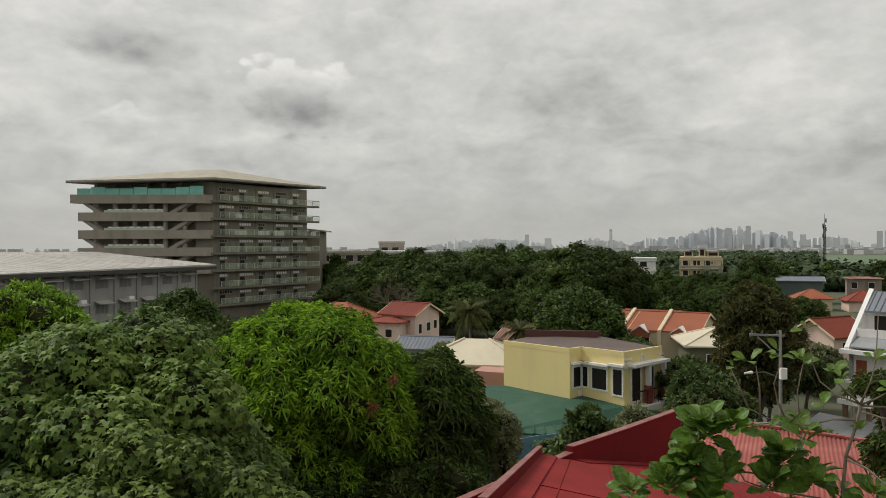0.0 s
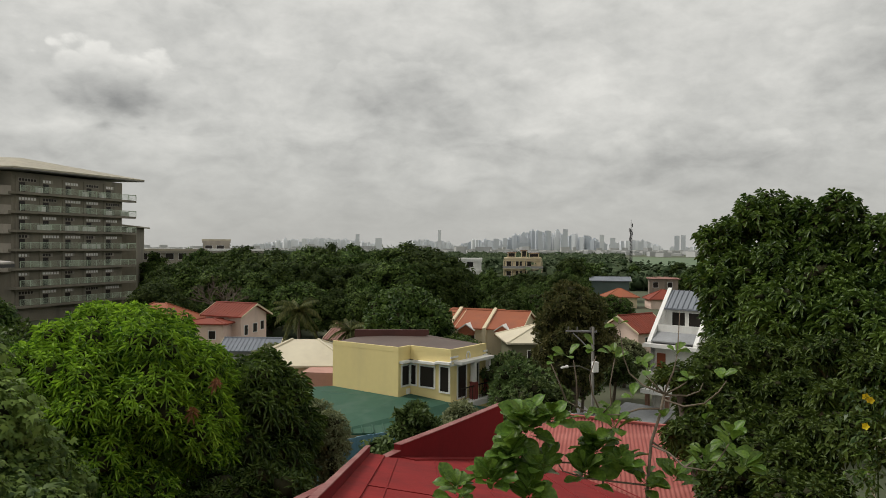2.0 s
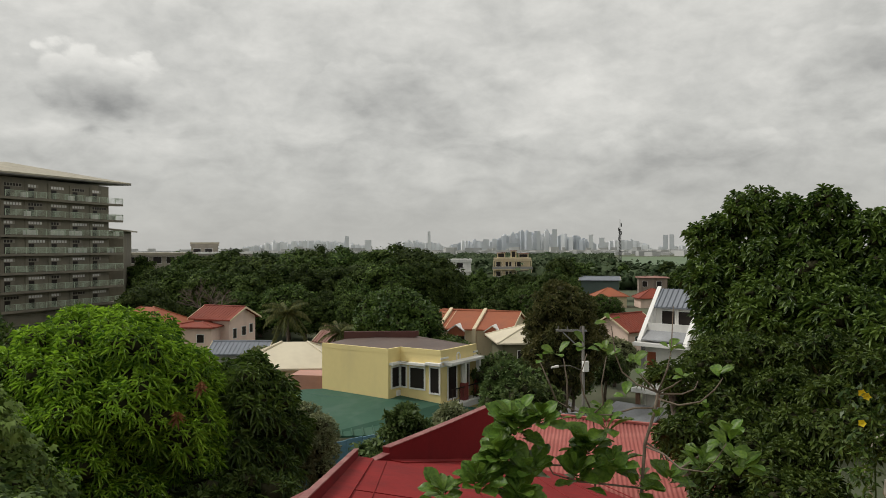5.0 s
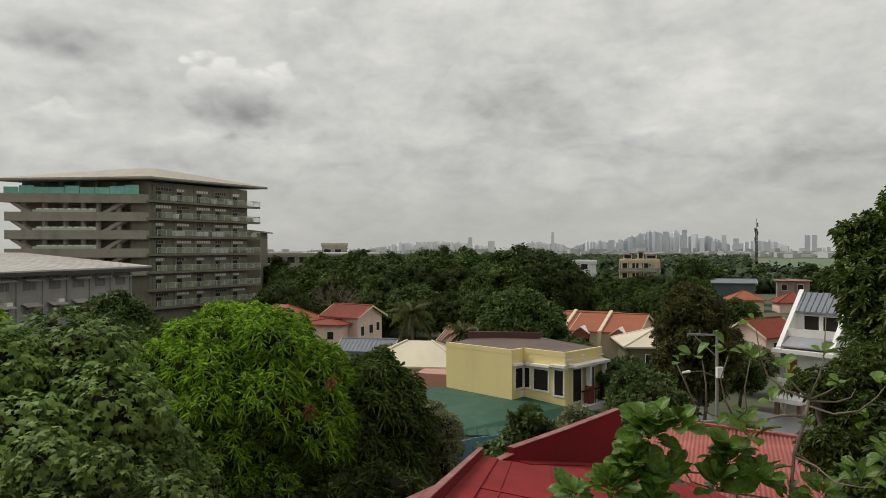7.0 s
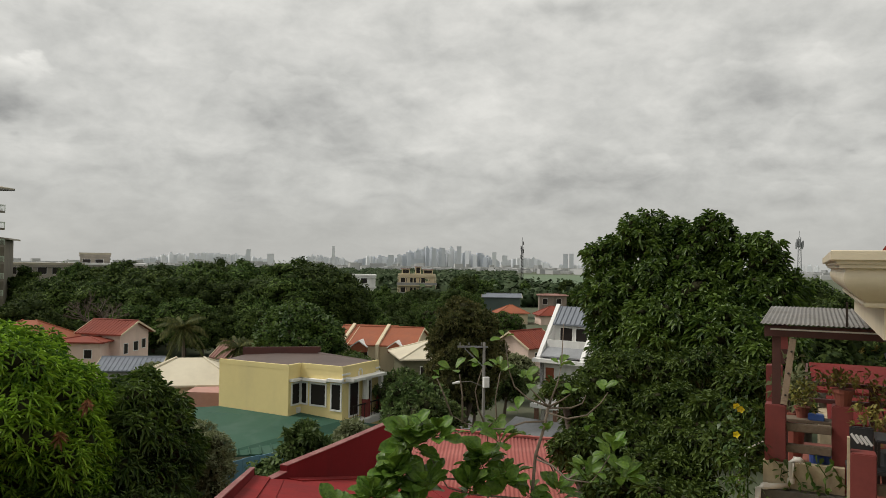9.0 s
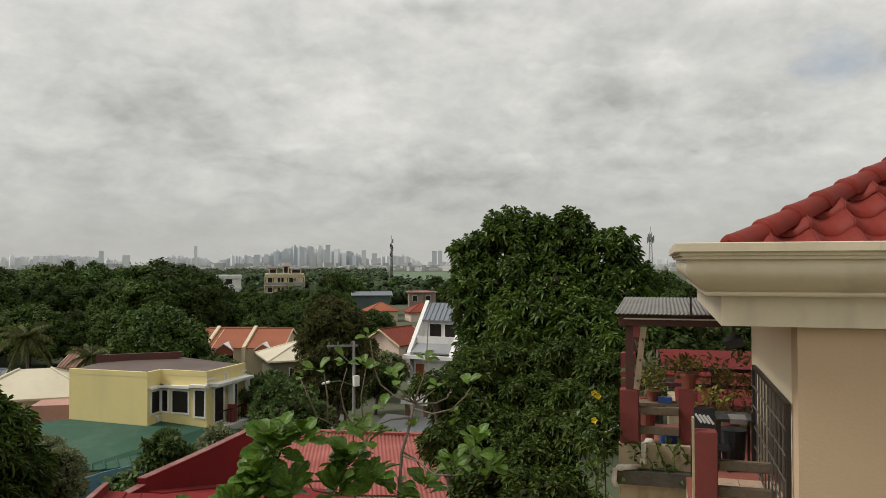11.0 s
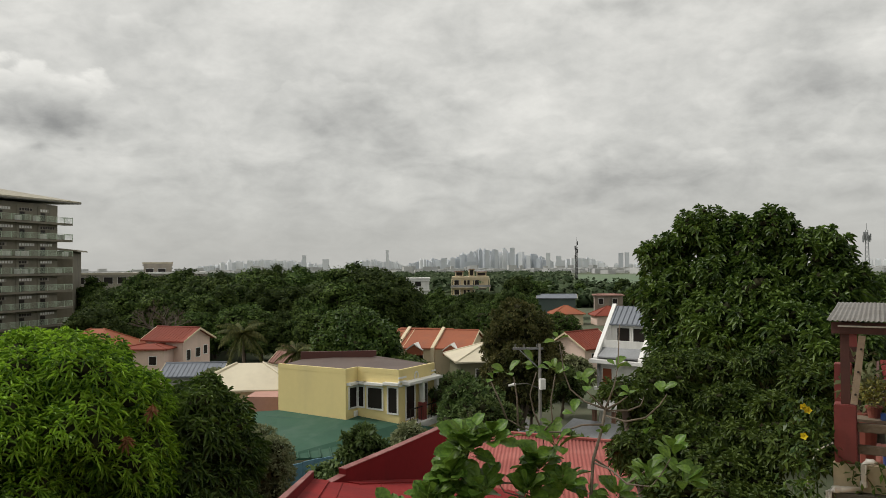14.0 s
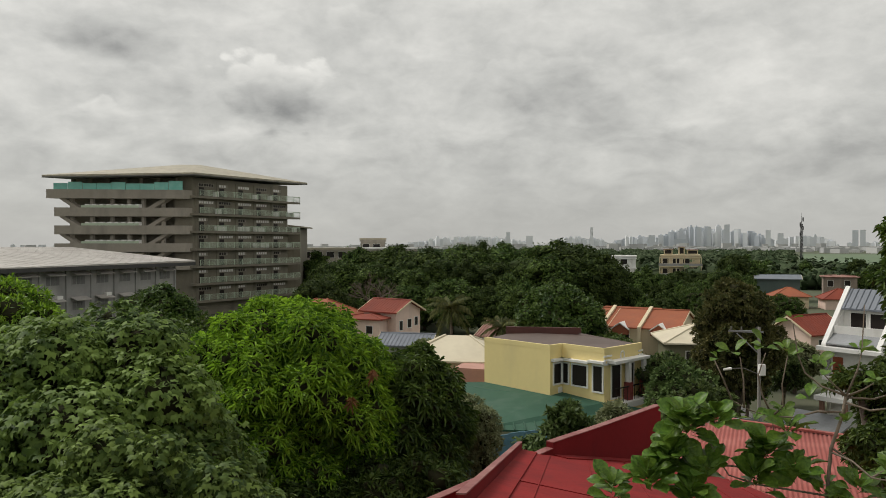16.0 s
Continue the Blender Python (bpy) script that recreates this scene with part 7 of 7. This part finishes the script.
    for k in range(5):
        x0 = -0.45 + k * 0.14
        pts = [Vector((x0 + 0.04 * i + rng.uniform(-0.03, 0.03), 3.385 - 0.01 * i, 11.45 - 0.09 * i * (1 + 0.3 * (k % 2)))) for i in range(4)]
        part("stem", tube(bmesh.new(), pts, 0.005, 5), M_L_TALL, v)
        a = np.array([p for p in pts for _ in range(2)])
        lv, lf = leaf_quads(q, a, np.tile(np.array([[0, -1.0, 0.1]]), (len(a), 1)), 2, 0.11, 0.045, 0.4)
        mesh_np("leaves", lv, lf, M_L_TALL, v)
    # the next roofs beyond the terrace
    nr = thing("neighbour_roof", "dull red sheet roof of the next house", "roof", m=HOUSE)
    part("slope", prism(bmesh.new(), [(-0.08, 8.0), (7, 8.0), (7, 10.2), (-0.15, 10.2)], [11.50, 11.50, 11.68, 11.68], [11.54, 11.54, 11.72, 11.72]), M_DULL_RED, nr)
    part("barge_board", boxes(((-0.2, 7.95, 11.42), (-0.16, 10.2, 11.7))), M_DARK_WOOD, nr)
    part("slope", prism(bmesh.new(), [(0.1, 6.4), (7, 6.4), (7, 7.9), (0.1, 7.9)], [11.30, 11.30, 11.44, 11.44], [11.34, 11.34, 11.48, 11.48]), M_DULL_RED, nr)
    bm = bmesh.new()
    for i in range(40):
        tube(bm, [(0.2 + i * 0.17, 6.4, 11.35), (0.2 + i * 0.17, 7.9, 11.49)], 0.02, 5)
    part("ribs", bm, M_DULL_RED, nr)
    part("wall", boxes(((0.0, 6.8, 0), (7, 10, 11.25))), M_CREAM_OLD, nr)
    fl = thing("wall_lamp", "black floodlight on a bracket under the eaves", "lamp", m=HOUSE)
    part("bracket", boxes(((0.55, 3.18, 12.84), (0.82, 3.22, 12.88)), ((0.62, 3.18, 12.64), (0.65, 3.22, 12.84))), M_IRON, fl)
    bm = bmesh.new()
    box(bm, (-0.09, -0.05, -0.05), (0.09, 0.05, 0.05), pose(0.63, 3.18, 12.60, 20, -15, 0))
    part("head", bm, M_BLACK, fl)
    yf = thing("allamanda_vine", "leafy vine with yellow trumpet flowers by the post", "plant", m=HOUSE)
    part("stem", tube(bmesh.new(), [(-0.62, 3.30, 0), (-0.66, 3.25, 8), (-0.70, 3.2, 11.2), (-0.75, 3.2, 12.15)], [0.02, 0.016, 0.008, 0.004], 6), M_L_DARK, yf)
    a = q.normal(0, 1, (150, 3)) * np.array([0.12, 0.12, 0.4]) + np.array([-0.78, 3.25, 11.5])
    lv, lf = leaf_quads(q, a, np.tile(np.array([[-0.5, -0.7, 0.3]]), (len(a), 1)), 3, 0.10, 0.035, 0.4)
    mesh_np("leaves", lv, lf, M_L_TALL, yf)
    for px, py, pz in ((-0.80, 3.05, 11.73), (-0.80, 3.05, 12.02), (-0.76, 3.06, 11.99)):
        bm = bmesh.new()
        for k in range(5):
            b = k * math.tau / 5
            d = Vector((math.cos(b), -0.25, math.sin(b)))
            s = Vector((-math.sin(b), 0, math.cos(b)))
            o = Vector((px, py, pz))
            vs = [bm.verts.new(o + w) for w in (Vector((0, 0.01, 0)), d * 0.024 + s * 0.017, d * 0.04, d * 0.024 - s * 0.017)]
            bm.faces.new(vs)
        part("flower", bm, M_PETAL, yf, "yellow trumpet flower")


M_CREAM_OLD = mat("stained_cream_plaster", (0.55, 0.46, 0.30), (0.44, 0.36, 0.23), 0.85, scale=2.0, fine=25.0, stain=((0.16, 0.13, 0.09), 0.75), bump=0.3)
M_TILE_PALE = mat("pale_floor_tile", (0.50, 0.36, 0.25), (0.40, 0.28, 0.20), 0.6, scale=4.0, fine=30.0, stain=((0.2, 0.14, 0.1), 0.4))
M_MOSSY = mat("mossy_concrete", (0.06, 0.055, 0.045), (0.11, 0.10, 0.075), 0.9, scale=4.0, fine=30.0, bump=0.4)
M_PALE_WOOD = mat("pale_plank", (0.38, 0.29, 0.20), (0.27, 0.2, 0.14), 0.85, scale=6.0, fine=50.0, bump=0.3)
M_BLUE_PLASTIC = mat("blue_plastic", (0.04, 0.10, 0.38), (0.05, 0.12, 0.32), 0.4, scale=5.0, fine=30.0)
M_DULL_RED = mat("dull_red_sheet", (0.125, 0.017, 0.016), (0.16, 0.024, 0.021), 0.8, spec=0.08, scale=1.2, fine=14.0, stain=((0.12, 0.03, 0.025), 0.5))
M_L_FADED = leaf_mat("faded_leaves", (0.16, 0.17, 0.04), (0.32, 0.27, 0.07), 0.55, 0.3, 4.0)
terrace()


# ---- the broad-leaved sapling in front of the railing ----


def leaf_blade(k):
    """A broad leaf one unit long: folded on its midrib, drooping, with a wavy rim."""
    bm = bmesh.new()
    n = 7
    rows = []
    for i in range(n + 1):
        f = i / n
        w = 0.29 * math.sin(math.pi * min(1.0, f ** 1.25)) ** 0.62 * (1.0 + 0.12 * (f > 0.5)) + 0.006
        z = -0.12 * f * f * (0.6 + 0.4 * k) + 0.05 * math.sin(f * 3)
        wav = 0.02 * math.sin(f * 11 + k * 2)
        rows.append([bm.verts.new((-w, f, z + 0.10 * w / 0.33 + wav)), bm.verts.new((-w * 0.5, f, z + 0.035)), bm.verts.new((0, f, z - 0.012)), bm.verts.new((w * 0.5, f, z + 0.035)), bm.verts.new((w, f, z + 0.10 * w / 0.33 - wav))])
    for a, b in zip(rows, rows[1:]):
        for i in range(4):
            bm.faces.new((a[i], a[i + 1], b[i + 1], b[i]))
    tube(bm, [(0, -0.22, 0.03), (0, 0, 0)], 0.012, 4)
    me = bpy.data.meshes.new("leaf")
    bm.to_mesh(me)
    bm.free()
    me.materials.append(M_L_SHRUB)
    for p in me.polygons:
        p.use_smooth = True
    return me


def sapling():
    t = thing("sapling", "leggy sapling with broad glossy green leaves", "tree", m=pose(2.43, 4.61, 0))
    o = Vector((2.43, 4.61, 0))
    main = [Vector(p) - o for p in STEMS[0]]
    part("trunk", tube(bmesh.new(), [(0.0, 0.0, 0.0), (0.05, 0.02, 5.0), (main[0].x, main[0].y, 11.4)] + main, [0.04, 0.03, 0.016, 0.012, 0.0105, 0.0095, 0.009, 0.009][:3 + len(main)], 8), M_TWIG, t, smooth=True)
    for pl in STEMS[1:]:
        q = [Vector(p) - o for p in pl]
        n = len(q)
        part("twig", tube(bmesh.new(), q, [0.0075 - 0.0045 * i / (n - 1) for i in range(n)], 6), M_TWIG, t, smooth=True)
    blades = [leaf_blade(k) for k in range(3)]
    rng = random.Random(21)
    south = Vector((-0.45, -0.85, 0.25))  # the open side, to which the leaves turn
    for (x, y, z), n, r, size in CLUSTERS:
        c = Vector((x, y, z)) - o
        for i in range(int(n * (1.5 if size > 0.125 else 1.0))):
            a = rng.uniform(0, math.tau)
            lift = rng.uniform(0.1, 1.7)
            d = Vector((math.cos(a), math.sin(a), lift - 0.25)).normalized()
            p = c + d * r * rng.uniform(0.02, 0.42) + Vector((0, 0, rng.uniform(-0.4, 0.25) * r))
            nrm = (Vector((0, 0, 1)) * rng.uniform(0.5, 1.2) + south * rng.uniform(0.0, 0.9) + Vector((rng.uniform(-1, 1), rng.uniform(-1, 1), 0)) * 0.35)
            xax = d.cross(nrm).normalized()
            zax = xax.cross(d)
            s = size * rng.uniform(0.6, 1.12)
            ob = new("leaf", blades[rng.randrange(3)])
            ob.parent = t
            ob.matrix_basis = Matrix(((xax.x * s, d.x * s, zax.x * s, p.x), (xax.y * s, d.y * s, zax.y * s, p.y), (xax.z * s, d.z * s, zax.z * s, p.z), (0, 0, 0, 1)))


M_TWIG = mat("twig_bark", (0.20, 0.16, 0.12), (0.12, 0.09, 0.065), 0.85, scale=12.0, fine=80.0, bump=0.3)
STEMS = [
    [(2.48, 4.66, 11.88), (2.50, 4.65, 12.18), (2.55, 4.62, 12.38), (2.57, 4.61, 12.51)],
    [(2.57, 4.61, 12.51), (2.47, 4.70, 12.55), (2.41, 4.79, 12.62), (2.37, 4.80, 12.73), (2.35, 4.82, 12.92)],
    [(2.57, 4.61, 12.51), (2.48, 4.57, 12.58), (2.38, 4.52, 12.66)],
    [(2.57, 4.61, 12.51), (2.66, 4.65, 12.65), (2.73, 4.72, 12.76), (2.74, 4.71, 13.05)],
    [(2.58, 4.61, 12.51), (2.61, 4.50, 12.57), (2.63, 4.43, 12.62)],
    [(2.58, 4.61, 12.50), (2.74, 4.61, 12.49), (2.85, 4.64, 12.51), (2.89, 4.66, 12.56)],
    [(2.57, 4.61, 12.47), (2.64, 4.48, 12.45), (2.72, 4.37, 12.49), (2.77, 4.29, 12.58), (2.81, 4.27, 12.65)],
    [(2.55, 4.62, 12.41), (2.46, 4.73, 12.39), (2.36, 4.83, 12.33), (2.24, 4.92, 12.32), (2.15, 5.00, 12.34), (2.05, 5.04, 12.40)],
    [(2.29, 4.94, 11.81), (2.29, 4.94, 12.14), (2.26, 4.91, 12.32)],
    [(2.26, 4.91, 12.32), (2.22, 4.97, 12.45), (2.20, 4.98, 12.57), (2.24, 4.96, 12.72)],
    [(2.26, 4.91, 12.32), (2.30, 4.84, 12.40), (2.29, 4.84, 12.54), (2.32, 4.83, 12.72)],
    [(2.12, 5.01, 12.35), (2.13, 5.04, 12.53), (2.11, 5.05, 12.68)],
    [(2.05, 5.04, 12.40), (2.00, 5.06, 12.54), (1.95, 5.08, 12.66)],
    [(2.48, 4.66, 11.89), (2.11, 4.83, 11.91), (1.97, 4.89, 11.95), (1.91, 4.91, 12.05), (1.82, 4.94, 12.24)],
    [(1.94, 4.90, 12.01), (2.12, 4.86, 12.00), (2.26, 4.91, 12.04)],
    [(2.50, 4.65, 12.16), (2.56, 4.53, 12.14), (2.60, 4.40, 12.08), (2.71, 4.30, 12.08), (2.75, 4.24, 12.18), (2.79, 4.21, 12.27)],
    [(2.51, 4.64, 12.18), (2.62, 4.67, 12.11), (2.73, 4.72, 11.94)],
    [(2.60, 4.40, 12.08), (2.74, 4.42, 12.14), (2.81, 4.47, 12.18)],
]
CLUSTERS = [
    ((1.23, 4.89, 11.86), 16, 0.16, 0.15), ((1.45, 4.83, 11.94), 22, 0.17, 0.155), ((1.61, 4.89, 12.14), 10, 0.12, 0.15), ((1.68, 4.76, 11.85), 16, 0.16, 0.15),
    ((1.73, 4.98, 12.26), 46, 0.192, 0.155), ((1.61, 4.93, 12.03), 32, 0.184, 0.158), ((1.89, 4.92, 12.29), 12, 0.138, 0.142), ((1.81, 4.86, 11.98), 20, 0.169, 0.158), ((2.21, 4.88, 12.11), 28, 0.161, 0.150), ((2.10, 4.81, 11.95), 22, 0.169, 0.158), ((2.32, 4.74, 12.00), 16, 0.138, 0.142),
    ((2.80, 4.21, 12.29), 12, 0.153, 0.115), ((2.71, 4.34, 12.13), 10, 0.153, 0.126), ((2.63, 4.58, 11.96), 10, 0.153, 0.13), ((2.47, 4.67, 11.91), 10, 0.153, 0.14), ((2.85, 4.17, 12.11), 8, 0.138, 0.12),
    ((2.07, 5.07, 12.72), 4, 0.077, 0.114), ((2.24, 4.96, 12.76), 5, 0.092, 0.114), ((2.32, 4.83, 12.74), 5, 0.077, 0.101), ((2.34, 4.82, 12.95), 3, 0.046, 0.082), ((2.42, 4.69, 12.70), 5, 0.077, 0.108), ((2.40, 4.51, 12.69), 3, 0.061, 0.101), ((2.39, 4.70, 12.47), 3, 0.046, 0.101), ((2.64, 4.42, 12.64), 3, 0.046, 0.101),
    ((2.79, 4.28, 12.67), 3, 0.046, 0.108), ((2.72, 4.72, 12.77), 4, 0.061, 0.101), ((2.77, 4.38, 12.46), 3, 0.046, 0.101), ((2.74, 4.40, 12.37), 2, 0.046, 0.114), ((2.57, 4.61, 12.36), 3, 0.061, 0.101), ((2.32, 4.83, 12.24), 5, 0.092, 0.158), ((2.16, 4.95, 12.30), 3, 0.061, 0.101), ((1.97, 5.07, 12.67), 3, 0.061, 0.076), ((2.30, 4.84, 12.37), 3, 0.061, 0.089),
]
sapling()
